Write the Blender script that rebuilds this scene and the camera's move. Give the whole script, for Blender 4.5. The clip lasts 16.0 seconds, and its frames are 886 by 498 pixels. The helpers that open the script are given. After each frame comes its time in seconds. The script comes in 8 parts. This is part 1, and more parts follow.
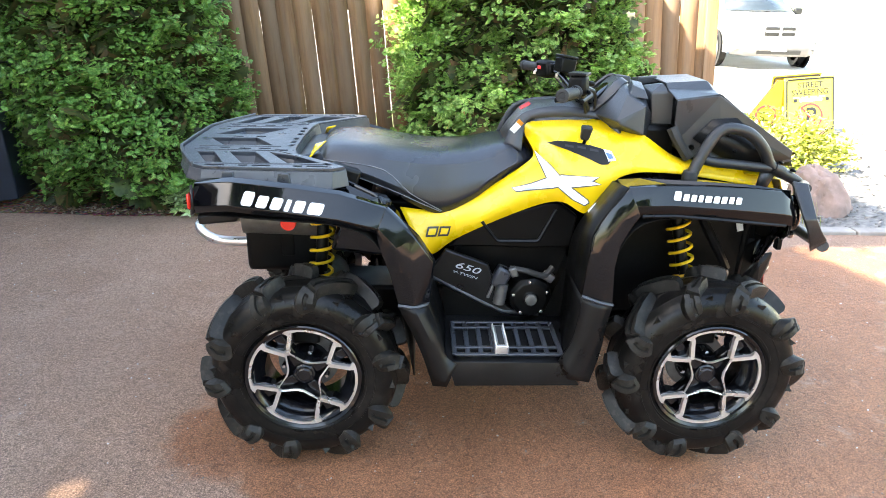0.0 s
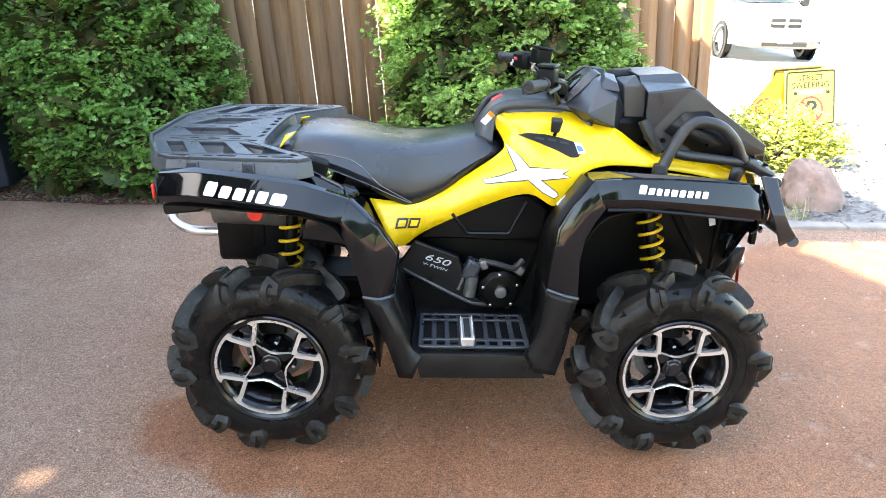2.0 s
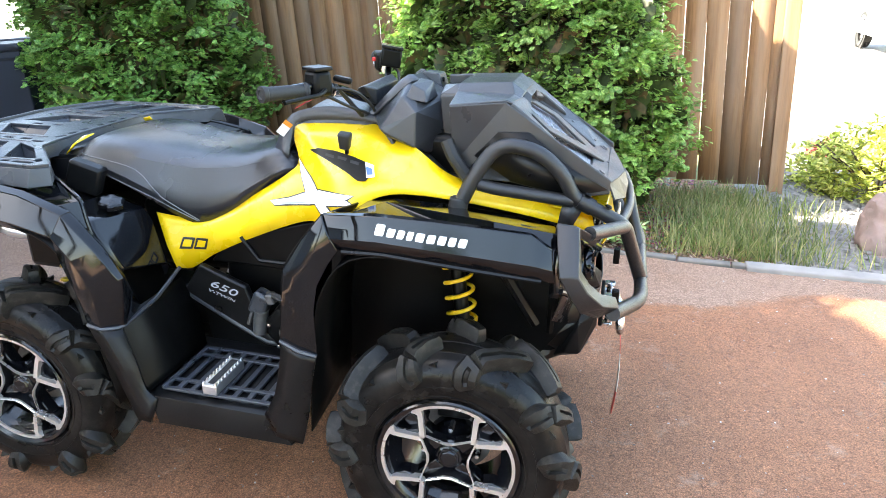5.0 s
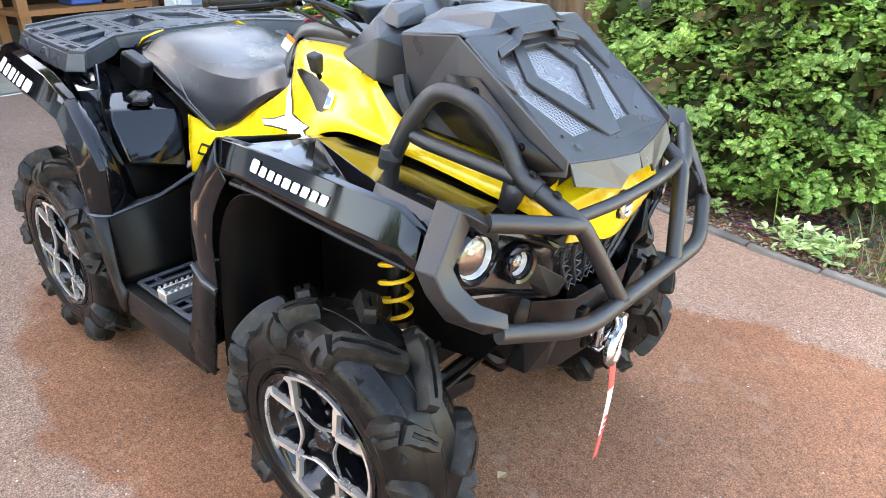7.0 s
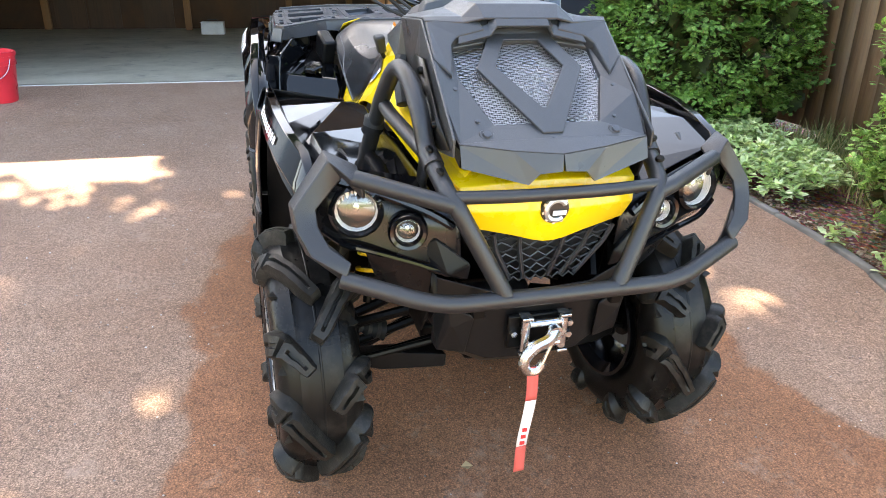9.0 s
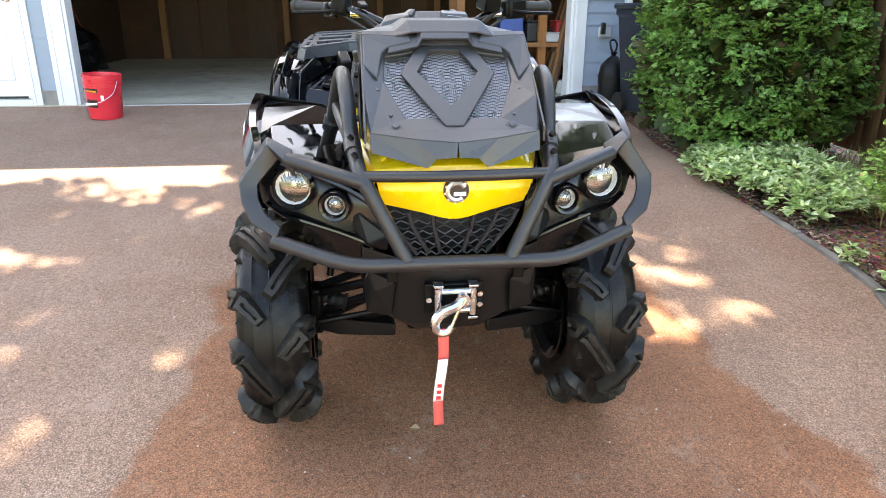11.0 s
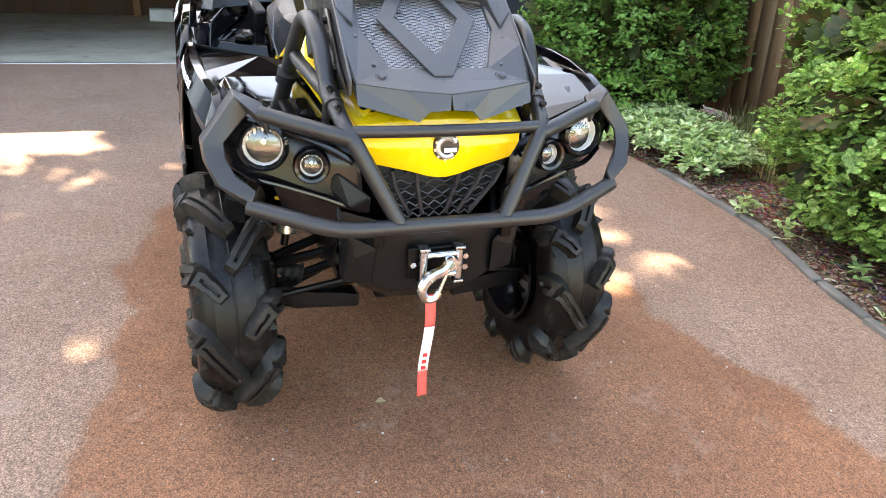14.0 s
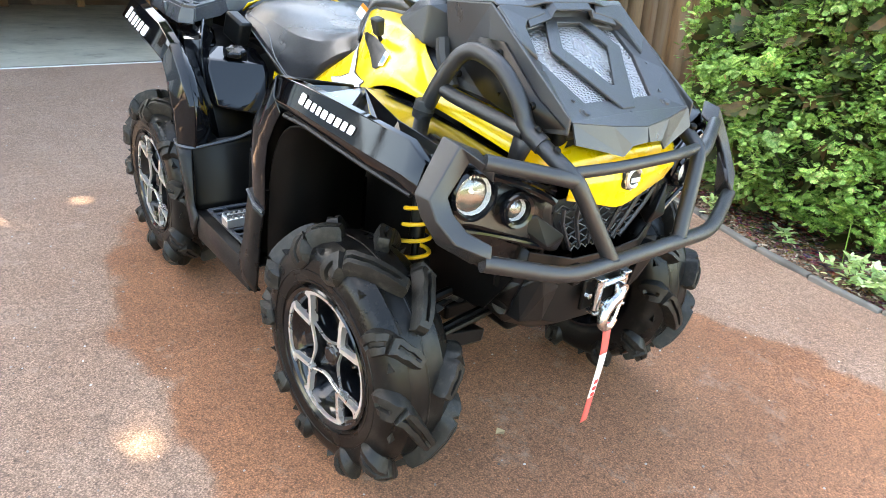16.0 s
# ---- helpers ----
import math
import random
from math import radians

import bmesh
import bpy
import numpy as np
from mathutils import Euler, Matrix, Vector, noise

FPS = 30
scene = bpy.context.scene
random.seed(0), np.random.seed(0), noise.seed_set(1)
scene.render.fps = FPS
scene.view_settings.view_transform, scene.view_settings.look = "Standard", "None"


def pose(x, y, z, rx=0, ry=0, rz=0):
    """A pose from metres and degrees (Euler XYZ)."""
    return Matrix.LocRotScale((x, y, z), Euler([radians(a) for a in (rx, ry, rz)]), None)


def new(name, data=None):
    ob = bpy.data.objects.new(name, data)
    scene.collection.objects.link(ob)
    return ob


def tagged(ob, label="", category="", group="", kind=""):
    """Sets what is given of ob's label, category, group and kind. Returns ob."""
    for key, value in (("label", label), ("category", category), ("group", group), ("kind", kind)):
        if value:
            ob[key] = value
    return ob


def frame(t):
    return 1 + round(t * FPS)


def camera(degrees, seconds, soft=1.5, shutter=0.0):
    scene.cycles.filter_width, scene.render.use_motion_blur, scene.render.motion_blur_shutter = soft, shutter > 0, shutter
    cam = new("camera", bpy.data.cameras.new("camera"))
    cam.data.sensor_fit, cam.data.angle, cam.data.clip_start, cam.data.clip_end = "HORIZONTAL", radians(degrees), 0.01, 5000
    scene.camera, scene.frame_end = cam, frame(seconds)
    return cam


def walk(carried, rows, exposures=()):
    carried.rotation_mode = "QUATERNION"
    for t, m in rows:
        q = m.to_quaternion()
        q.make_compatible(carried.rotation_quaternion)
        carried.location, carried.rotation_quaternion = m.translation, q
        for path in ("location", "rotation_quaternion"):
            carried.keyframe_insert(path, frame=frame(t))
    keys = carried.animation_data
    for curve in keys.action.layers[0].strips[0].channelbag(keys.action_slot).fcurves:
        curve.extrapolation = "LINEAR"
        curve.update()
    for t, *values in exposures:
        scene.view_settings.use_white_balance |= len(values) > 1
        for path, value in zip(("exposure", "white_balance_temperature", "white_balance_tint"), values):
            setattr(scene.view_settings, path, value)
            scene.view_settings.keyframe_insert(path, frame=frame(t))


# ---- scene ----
cam = camera(65.5, 16.0, 0.35)
METRES, EYE, TILT, LEAN, TURN = 5.31, 1.534, 0.0, 0.0, 0.0
ROWS = [
    (0.0, 0.0, 0.0, 0.0, -1.45, -20.99, 3.78),
    (0.5, -0.0006, -0.0013, 0.0, -0.18, -20.2, 3.39),
    (1.0, 0.001, 0.0012, -0.001, 0.24, -20.3, 3.2),
    (1.5, 0.0049, 0.0024, -0.0026, -0.69, -21.26, 2.89),
    (2.0, 0.0243, 0.0006, -0.0011, -0.71, -21.72, 3.51),
    (2.5, 0.0581, -0.0044, -0.0034, 0.87, -21.83, 3.66),
    (3.0, 0.0812, 0.0048, -0.0071, 1.4, -21.71, 3.9),
    (3.5, 0.0994, 0.0427, -0.0106, 1.81, -21.54, 2.58),
    (4.0, 0.1261, 0.0645, -0.013, 3.44, -21.42, 3.03),
    (4.5, 0.1814, 0.0813, -0.0165, 7.55, -21.08, 3.72),
    (7.0, 0.3506, 0.2286, -0.0426, 41.45, -24.32, 1.54),
    (7.5, 0.3681, 0.2754, -0.044, 47.2, -25.29, 0.33),
    (8.0, 0.3943, 0.3226, -0.0486, 67.95, -21.6, 2.46),
    (8.5, 0.4269, 0.343, -0.0574, 73.86, -20.36, 1.01),
    (9.0, 0.4644, 0.3594, -0.0592, 74.43, -21.64, -0.84),
    (9.5, 0.4925, 0.3962, -0.0634, 80.19, -21.71, -0.41),
    (12.0, 0.5406, 0.43, -0.0643, 83.4, -18.8, -0.08),
    (12.5, 0.5386, 0.4261, -0.0642, 83.21, -18.85, 0.64),
    (13.0, 0.5353, 0.4129, -0.0643, 80.62, -19.06, 0.38),
    (13.5, 0.5268, 0.3936, -0.0702, 74.01, -20.69, -1.28),
    (14.0, 0.5051, 0.3744, -0.0748, 71.37, -21.66, -2.1),
    (14.5, 0.4677, 0.3513, -0.0719, 69.18, -22.0, -2.84),
    (15.0, 0.4448, 0.3239, -0.0694, 66.84, -22.91, -2.95),
    (15.5, 0.4282, 0.2704, -0.0626, 60.52, -22.8, -4.72),
    (16.0, 0.4042, 0.2276, -0.0613, 52.02, -22.59, -2.62),
]
walk(cam, [(t, pose(-0.1795, -2.501, EYE, TILT, LEAN, TURN) @ pose(METRES * x, METRES * y, METRES * z, 90 + pitch, roll, yaw)) for t, x, y, z, yaw, pitch, roll in ROWS],
     exposures=((0.0, 3.17, 7600, 6), (2.5, 3.26, 7450, 6), (4.5, 3.22, 7400, 6), (7.0, 3.44, 7900, 10), (8.0, 3.40, 8000, 10), (9.0, 3.13, 8200, 10), (12.5, 3.03, 8300, 10), (14.0, 3.15, 8300, 10), (15.0, 3.28, 8000, 10), (15.5, 3.37, 8000, 9), (16.0, 3.46, 8000, 5)))

# ---- light ----
SLOPE = 0.0822                      # the driveway falls this much a metre towards the street
SUN = Vector((0.67, 0.36, -1.0)).normalized()   # the way the sunlight travels
world = bpy.data.worlds.new("world")
scene.world = world
world.use_nodes = True
sky = world.node_tree.nodes.new("ShaderNodeTexSky")
sky.sky_type, sky.sun_disc = "NISHITA", False
sky.sun_elevation = math.asin(-SUN.z)
sky.sun_rotation = math.atan2(-SUN.x, -SUN.y)
sky.dust_density, sky.air_density = 1.5, 1.0
back = world.node_tree.nodes["Background"]
back.inputs["Strength"].default_value = 0.15
world.node_tree.links.new(sky.outputs[0], back.inputs[0])
lamp = bpy.data.lights.new("sun", "SUN")
lamp.energy, lamp.angle, lamp.color = 5.0, radians(0.53), (1.0, 0.95, 0.87)
sun = new("sun", lamp)
sun.rotation_mode = "QUATERNION"
sun.rotation_quaternion = SUN.to_track_quat("-Z", "Y")
sun.location = (-8, -5, 12)


# ---- materials ----
def mat(name, color, rough=0.5, metal=0.0, spec=0.5, coat=0.0):
    m = bpy.data.materials.new(name)
    m.use_nodes = True
    b = m.node_tree.nodes["Principled BSDF"]
    b.inputs["Base Color"].default_value = (*color, 1)
    b.inputs["Roughness"].default_value = rough
    b.inputs["Metallic"].default_value = metal
    b.inputs["Specular IOR Level"].default_value = spec
    b.inputs["Coat Weight"].default_value = coat
    b.inputs["Coat Roughness"].default_value = 0.05
    return m


def nd(m, kind, **inputs):
    n = m.node_tree.nodes.new(kind)
    for k, v in inputs.items():
        n.inputs[k.replace("_", " ")].default_value = v
    return n


def ln(m, a, b):
    m.node_tree.links.new(a, b)


def bsdf(m):
    return m.node_tree.nodes["Principled BSDF"]


def coords(m, space="Object", scale=(1, 1, 1)):
    t = m.node_tree.nodes.new("ShaderNodeTexCoord")
    mp = m.node_tree.nodes.new("ShaderNodeMapping")
    mp.inputs["Scale"].default_value = scale
    ln(m, t.outputs[space], mp.inputs["Vector"])
    return mp.outputs["Vector"]


def noise_of(m, vec, scale, detail=4.0, rough=0.55):
    n = nd(m, "ShaderNodeTexNoise", Scale=scale, Detail=detail, Roughness=rough)
    ln(m, vec, n.inputs["Vector"])
    return n.outputs["Fac"]


def ramp(m, fac, stops):
    r = m.node_tree.nodes.new("ShaderNodeValToRGB")
    els = r.color_ramp.elements
    while len(els) < len(stops):
        els.new(0.5)
    for e, (p, c) in zip(els, stops):
        e.position, e.color = p, (*c, 1) if len(c) == 3 else c
    ln(m, fac, r.inputs["Fac"])
    return r.outputs["Color"]


def mix(m, fac, a, b, mode="MIX"):
    n = m.node_tree.nodes.new("ShaderNodeMix")
    n.data_type, n.blend_type = "RGBA", mode
    for sock, v in ((n.inputs["Factor"], fac), (n.inputs[6], a), (n.inputs[7], b)):
        if isinstance(v, (int, float)):
            sock.default_value = v
        elif isinstance(v, tuple):
            sock.default_value = (*v, 1)
        else:
            ln(m, v, sock)
    return n.outputs[2]


def bump(m, height, strength=0.3, distance=0.01):
    b = nd(m, "ShaderNodeBump", Strength=strength, Distance=distance)
    ln(m, height, b.inputs["Height"])
    ln(m, b.outputs["Normal"], bsdf(m).inputs["Normal"])


def worn(name, color, rough, metal=0.0, grain=900.0, blot=9.0, amount=0.25, bumps=0.08, spec=0.5, coat=0.0, dust=0.0):
    """A surface with fine grain, blotches in tone and gloss, and a little pale dust."""
    m = mat(name, color, rough, metal, spec, coat)
    v = coords(m)
    big = noise_of(m, v, blot, 5)
    fine = noise_of(m, v, grain, 2)
    lo = tuple(c * (1 - amount) for c in color)
    hi = tuple(min(1, c * (1 + amount)) for c in color)
    col = ramp(m, big, [(0.3, lo), (0.7, hi)])
    if dust:
        d = ramp(m, noise_of(m, v, blot * 3.1, 8, 0.7), [(0.5, (0, 0, 0)), (0.78, (dust, dust, dust))])
        col = mix(m, d, col, (0.30, 0.25, 0.21))
    ln(m, col, bsdf(m).inputs["Base Color"])
    rr = ramp(m, big, [(0.3, (max(0, rough - 0.08),) * 3), (0.7, (min(1, rough + 0.1),) * 3)])
    ln(m, rr, bsdf(m).inputs["Roughness"])
    if bumps:
        bump(m, fine, bumps, 0.002)
    return m


M = {}
M["yellow"] = worn("yellow_plastic", (0.86, 0.56, 0.012), 0.27, amount=0.03, bumps=0.01, coat=0.25)
M["gloss"] = worn("black_gloss_plastic", (0.0035, 0.0038, 0.0048), 0.035, amount=0.2, bumps=0.0)
bsdf(M["gloss"]).inputs["IOR"].default_value = 1.45
M["satin"] = worn("black_satin_plastic", (0.005, 0.005, 0.006), 0.24, amount=0.2, bumps=0.03, spec=0.4)
M["matt"] = worn("black_matt_plastic", (0.0060, 0.0060, 0.0064), 0.33, amount=0.2, bumps=0.10, dust=0.015, spec=0.24)
M["shroud"] = worn("black_grained_plastic", (0.027, 0.0285, 0.032), 0.34, amount=0.12, bumps=0.2, spec=0.6)
M["rackm"] = worn("dark_grey_plastic", (0.030, 0.034, 0.042), 0.32, amount=0.18, bumps=0.2, dust=0.06, spec=0.6)
M["powder"] = worn("black_powder_coat", (0.015, 0.015, 0.0165), 0.36, amount=0.15, bumps=0.35, grain=500)
M["frame"] = worn("black_frame_steel", (0.0030, 0.0030, 0.0030), 0.36, amount=0.3, dust=0.008, spec=0.14)
M["tyre"] = worn("tyre_rubber", (0.0046, 0.0044, 0.0043), 0.30, amount=0.3, bumps=0.10, blot=6, dust=0.075, spec=0.2)
M["lug"] = worn("tread_rubber", (0.0105, 0.0100, 0.0090), 0.46, amount=0.4, bumps=0.4, blot=14, dust=0.12, spec=0.28, grain=260)
M["rimblack"] = worn("black_rim_paint", (0.0050, 0.0052, 0.0065), 0.12, amount=0.2, spec=0.5, bumps=0.0)
M["machined"] = worn("machined_aluminium", (0.68, 0.64, 0.61), 0.30, 0.75, amount=0.05, bumps=0.03)
M["alu"] = worn("bare_aluminium", (0.70, 0.70, 0.71), 0.32, 0.9, amount=0.12, blot=20)
M["chrome"] = mat("chrome", (0.85, 0.85, 0.86), 0.06, 1.0)
M["zinc"] = worn("zinc_steel", (0.62, 0.64, 0.66), 0.22, 1.0, amount=0.1, blot=40)
M["castalu"] = worn("cast_engine_alloy", (0.15, 0.148, 0.145), 0.42, 0.6, amount=0.25, blot=30, bumps=0.3)
M["spring"] = worn("yellow_spring_paint", (0.78, 0.48, 0.02), 0.3, amount=0.08, bumps=0.02)
M["rubber"] = worn("soft_black_rubber", (0.016, 0.016, 0.016), 0.6, amount=0.2, bumps=0.2)
M["white"] = mat("white_decal", (0.82, 0.82, 0.82), 0.35)
M["blackdecal"] = mat("black_decal", (0.012, 0.012, 0.012), 0.35)
M["greydecal"] = mat("grey_decal", (0.45, 0.47, 0.5), 0.35)
M["orangedecal"] = mat("orange_decal", (0.75, 0.27, 0.03), 0.4)
M["bluedecal"] = mat("blue_decal", (0.08, 0.16, 0.45), 0.4)
M["reddecal"] = mat("red_decal", (0.62, 0.03, 0.03), 0.4)
M["redlens"] = mat("red_reflector", (0.75, 0.03, 0.015), 0.15, coat=0.6)
M["strap"] = worn("red_webbing", (0.62, 0.10, 0.08), 0.75, amount=0.2, bumps=0.5, grain=400)
M["strapwhite"] = worn("white_webbing", (0.75, 0.66, 0.62), 0.75, amount=0.1, bumps=0.5, grain=400)
M["seat"] = worn("black_vinyl", (0.018, 0.019, 0.023), 0.25, amount=0.08, bumps=0.35, grain=420, spec=0.6, blot=1.6)
M["thread"] = mat("grey_seam_thread", (0.16, 0.16, 0.17), 0.6)
M["steelmesh"] = worn("steel_wire_mesh", (0.42, 0.42, 0.43), 0.28, 0.85, amount=0.1)
M["lampsilver"] = mat("lamp_reflector", (0.88, 0.87, 0.84), 0.18, 0.12)
# radiator fins, and near-black colour for the shade in slots and openings
M["darkhole"] = mat("fins_and_hole_shade", (0.015, 0.015, 0.016), 0.6)

glass = bpy.data.materials.new("clear_lens")
glass.use_nodes = True
clear = glass.node_tree.nodes.new("ShaderNodeBsdfTransparent")
sheen = glass.node_tree.nodes.new("ShaderNodeBsdfGlossy")
sheen.inputs["Roughness"].default_value = 0.03
both_ways = glass.node_tree.nodes.new("ShaderNodeMixShader")
both_ways.inputs[0].default_value = 0.08
glass.node_tree.links.new(clear.outputs[0], both_ways.inputs[1])
glass.node_tree.links.new(sheen.outputs[0], both_ways.inputs[2])
glass.node_tree.links.new(both_ways.outputs[0], glass.node_tree.nodes["Material Output"].inputs["Surface"])
M["lens"] = glass


def rest_materials():
    # driveway: reddish crumb surface, darker and browner where it was hosed down, paler and greyer where dry
    m = mat("red_driveway", (0.3, 0.2, 0.15), 0.8)
    v = coords(m)
    sep = m.node_tree.nodes.new("ShaderNodeSeparateXYZ")
    ln(m, v, sep.inputs[0])
    wob = noise_of(m, v, 2.4, 9, 0.62)

    def far(sock, centre, half):
        a = m.node_tree.nodes.new("ShaderNodeMath"); a.operation = "SUBTRACT"
        ln(m, sock, a.inputs[0]); a.inputs[1].default_value = centre
        b = m.node_tree.nodes.new("ShaderNodeMath"); b.operation = "DIVIDE"
        ln(m, a.outputs[0], b.inputs[0]); b.inputs[1].default_value = half
        c = m.node_tree.nodes.new("ShaderNodeMath"); c.operation = "POWER"
        d = m.node_tree.nodes.new("ShaderNodeMath"); d.operation = "ABSOLUTE"
        ln(m, b.outputs[0], d.inputs[0]); ln(m, d.outputs[0], c.inputs[0]); c.inputs[1].default_value = 4
        return c.outputs[0]
    add = m.node_tree.nodes.new("ShaderNodeMath")
    ln(m, far(sep.outputs[0], 0.95, 2.20), add.inputs[0])
    # the damp patch widens towards the street
    grow = m.node_tree.nodes.new("ShaderNodeMapRange")
    ln(m, sep.outputs[0], grow.inputs["Value"])
    for key, value in (("From Min", 0.55), ("From Max", 2.0), ("To Min", 1.0), ("To Max", 0.66)):
        grow.inputs[key].default_value = value
    off = m.node_tree.nodes.new("ShaderNodeMath"); off.operation = "SUBTRACT"; off.inputs[1].default_value = 0.10
    ln(m, sep.outputs[1], off.inputs[0])
    thin = m.node_tree.nodes.new("ShaderNodeMath"); thin.operation = "MULTIPLY"
    ln(m, off.outputs[0], thin.inputs[0]); ln(m, grow.outputs["Result"], thin.inputs[1])
    ln(m, far(thin.outputs[0], 0.0, 1.00), add.inputs[1])
    jit = m.node_tree.nodes.new("ShaderNodeMath"); jit.operation = "MULTIPLY_ADD"
    ln(m, wob, jit.inputs[0]); jit.inputs[1].default_value = 1.5
    ln(m, add.outputs[0], jit.inputs[2])
    wet = ramp(m, jit.outputs[0], [(0.0, (1, 1, 1)), (1.0, (0, 0, 0))])
    r = m.node_tree.nodes[-1]
    shift = m.node_tree.nodes.new("ShaderNodeMath"); shift.operation = "MULTIPLY_ADD"
    ln(m, jit.outputs[0], shift.inputs[0]); shift.inputs[1].default_value = 7.5; shift.inputs[2].default_value = -11.58
    ln(m, shift.outputs[0], r.inputs["Fac"])
    vor = m.node_tree.nodes.new("ShaderNodeTexVoronoi"); vor.inputs["Scale"].default_value = 185
    ln(m, v, vor.inputs["Vector"])
    fine = noise_of(m, v, 210, 4, 0.8)
    crumb = noise_of(m, v, 95, 5, 0.75)
    mid = noise_of(m, v, 45, 4, 0.65)
    big = noise_of(m, v, 2.3, 4, 0.6)
    dry = ramp(m, big, [(0.3, (0.342, 0.202, 0.138)), (0.7, (0.412, 0.263, 0.191))])
    damp = ramp(m, big, [(0.3, (0.285, 0.118, 0.056)), (0.7, (0.385, 0.168, 0.084))])
    col = mix(m, wet, dry, damp)
    col = mix(m, 1.0, col, ramp(m, fine, [(0.32, (0.52, 0.49, 0.47)), (0.5, (1.0, 1.0, 1.0)), (0.66, (1.55, 1.53, 1.52))]), "MULTIPLY")
    col = mix(m, 0.6, col, ramp(m, crumb, [(0.34, (0.5, 0.48, 0.46)), (0.5, (1, 1, 1)), (0.66, (1.5, 1.5, 1.5))]), "MULTIPLY")
    col = mix(m, 0.65, col, ramp(m, vor.outputs["Distance"], [(0.0, (1.75, 1.75, 1.75)), (0.45, (0.85, 0.85, 0.85)), (0.85, (0.25, 0.25, 0.25))]), "MULTIPLY")
    col = mix(m, 0.55, col, ramp(m, mid, [(0.3, (0.6, 0.6, 0.6)), (0.7, (1.3, 1.3, 1.3))]), "MULTIPLY")
    scuff = ramp(m, noise_of(m, v, 7.5, 9, 0.75), [(0.57, (0, 0, 0)), (0.72, (0.55, 0.55, 0.55))])
    col = mix(m, scuff, col, (0.46, 0.32, 0.25))
    ln(m, col, bsdf(m).inputs["Base Color"])
    ln(m, mix(m, wet, (0.85, 0.85, 0.85), (0.66, 0.66, 0.66)), bsdf(m).inputs["Roughness"])
    bump(m, fine, 1.0, 0.006)
    M["drive"] = m

    m = mat("mulch", (0.19, 0.12, 0.07), 0.9)
    v = coords(m)
    vor = m.node_tree.nodes.new("ShaderNodeTexVoronoi"); vor.inputs["Scale"].default_value = 38
    ln(m, v, vor.inputs["Vector"])
    ln(m, mix(m, 0.8, ramp(m, noise_of(m, v, 30, 6, 0.7), [(0.3, (0.045, 0.024, 0.016)), (0.5, (0.18, 0.092, 0.056)), (0.72, (0.42, 0.27, 0.19))]), vor.outputs["Color"], "SOFT_LIGHT"), bsdf(m).inputs["Base Color"])
    bump(m, vor.outputs["Distance"], 1.0, 0.03)
    M["mulch"] = m
    M["slate"] = worn("slate_flakes", (0.17, 0.158, 0.150), 0.7, grain=60, blot=24, amount=0.55, bumps=0.3)

    m = mat("lawn_soil", (0.12, 0.12, 0.05), 0.9)
    v = coords(m)
    ln(m, ramp(m, noise_of(m, v, 5, 8, 0.7), [(0.3, (0.10, 0.14, 0.04)), (0.5, (0.16, 0.19, 0.07)), (0.7, (0.26, 0.25, 0.12))]), bsdf(m).inputs["Base Color"])
    bump(m, noise_of(m, v, 120, 4), 0.8, 0.03)
    M["lawn"] = m

    m = mat("pale_concrete", (0.5, 0.48, 0.45), 0.8)
    v = coords(m)
    c = ramp(m, noise_of(m, v, 1.2, 9, 0.65), [(0.3, (0.42, 0.41, 0.38)), (0.7, (0.56, 0.54, 0.51))])
    c = mix(m, 0.5, c, ramp(m, noise_of(m, v, 90, 3), [(0.3, (0.8, 0.8, 0.8)), (0.7, (1.15, 1.15, 1.15))]), "MULTIPLY")
    ln(m, c, bsdf(m).inputs["Base Color"])
    bump(m, noise_of(m, v, 150, 3), 0.3, 0.004)
    M["concrete"] = m

    m = mat("stained_floor_concrete", (0.3, 0.29, 0.27), 0.6)
    v = coords(m)
    c = ramp(m, noise_of(m, v, 1.4, 9, 0.7), [(0.25, (0.30, 0.26, 0.19)), (0.5, (0.52, 0.46, 0.355)), (0.7, (0.64, 0.575, 0.46))])
    spots = ramp(m, noise_of(m, v, 3.1, 8, 0.75), [(0.55, (0, 0, 0)), (0.72, (0.7, 0.7, 0.7))])
    ln(m, mix(m, spots, c, (0.12, 0.11, 0.10)), bsdf(m).inputs["Base Color"])
    bump(m, noise_of(m, v, 60, 4), 0.2, 0.004)
    M["floorconc"] = m

    def timber(name, lo, hi, grey, rough=0.7):
        m = mat(name, lo, rough)
        v = coords(m, "Object", (14, 14, 0.9))
        info = m.node_tree.nodes.new("ShaderNodeObjectInfo")
        off = m.node_tree.nodes.new("ShaderNodeVectorMath"); off.operation = "ADD"
        mul = m.node_tree.nodes.new("ShaderNodeMath"); mul.operation = "MULTIPLY"; mul.inputs[1].default_value = 57.0
        ln(m, info.outputs["Random"], mul.inputs[0])
        ln(m, v, off.inputs[0]); ln(m, mul.outputs[0], off.inputs[1])
        g = noise_of(m, off.outputs[0], 3.0, 8, 0.65)
        c = ramp(m, g, [(0.25, lo), (0.6, hi), (0.8, tuple(x * 0.7 for x in lo))])
        c = mix(m, ramp(m, noise_of(m, off.outputs[0], 0.7, 4), [(0.42, (0, 0, 0)), (0.65, (0.75, 0.75, 0.75))]), c, grey)
        var = ramp(m, info.outputs["Random"], [(0.0, (0.72, 0.72, 0.74)), (0.5, (1, 1, 1)), (1.0, (1.25, 1.2, 1.12))])
        ln(m, mix(m, 1.0, c, var, "MULTIPLY"), bsdf(m).inputs["Base Color"])
        bump(m, g, 0.4, 0.004)
        return m
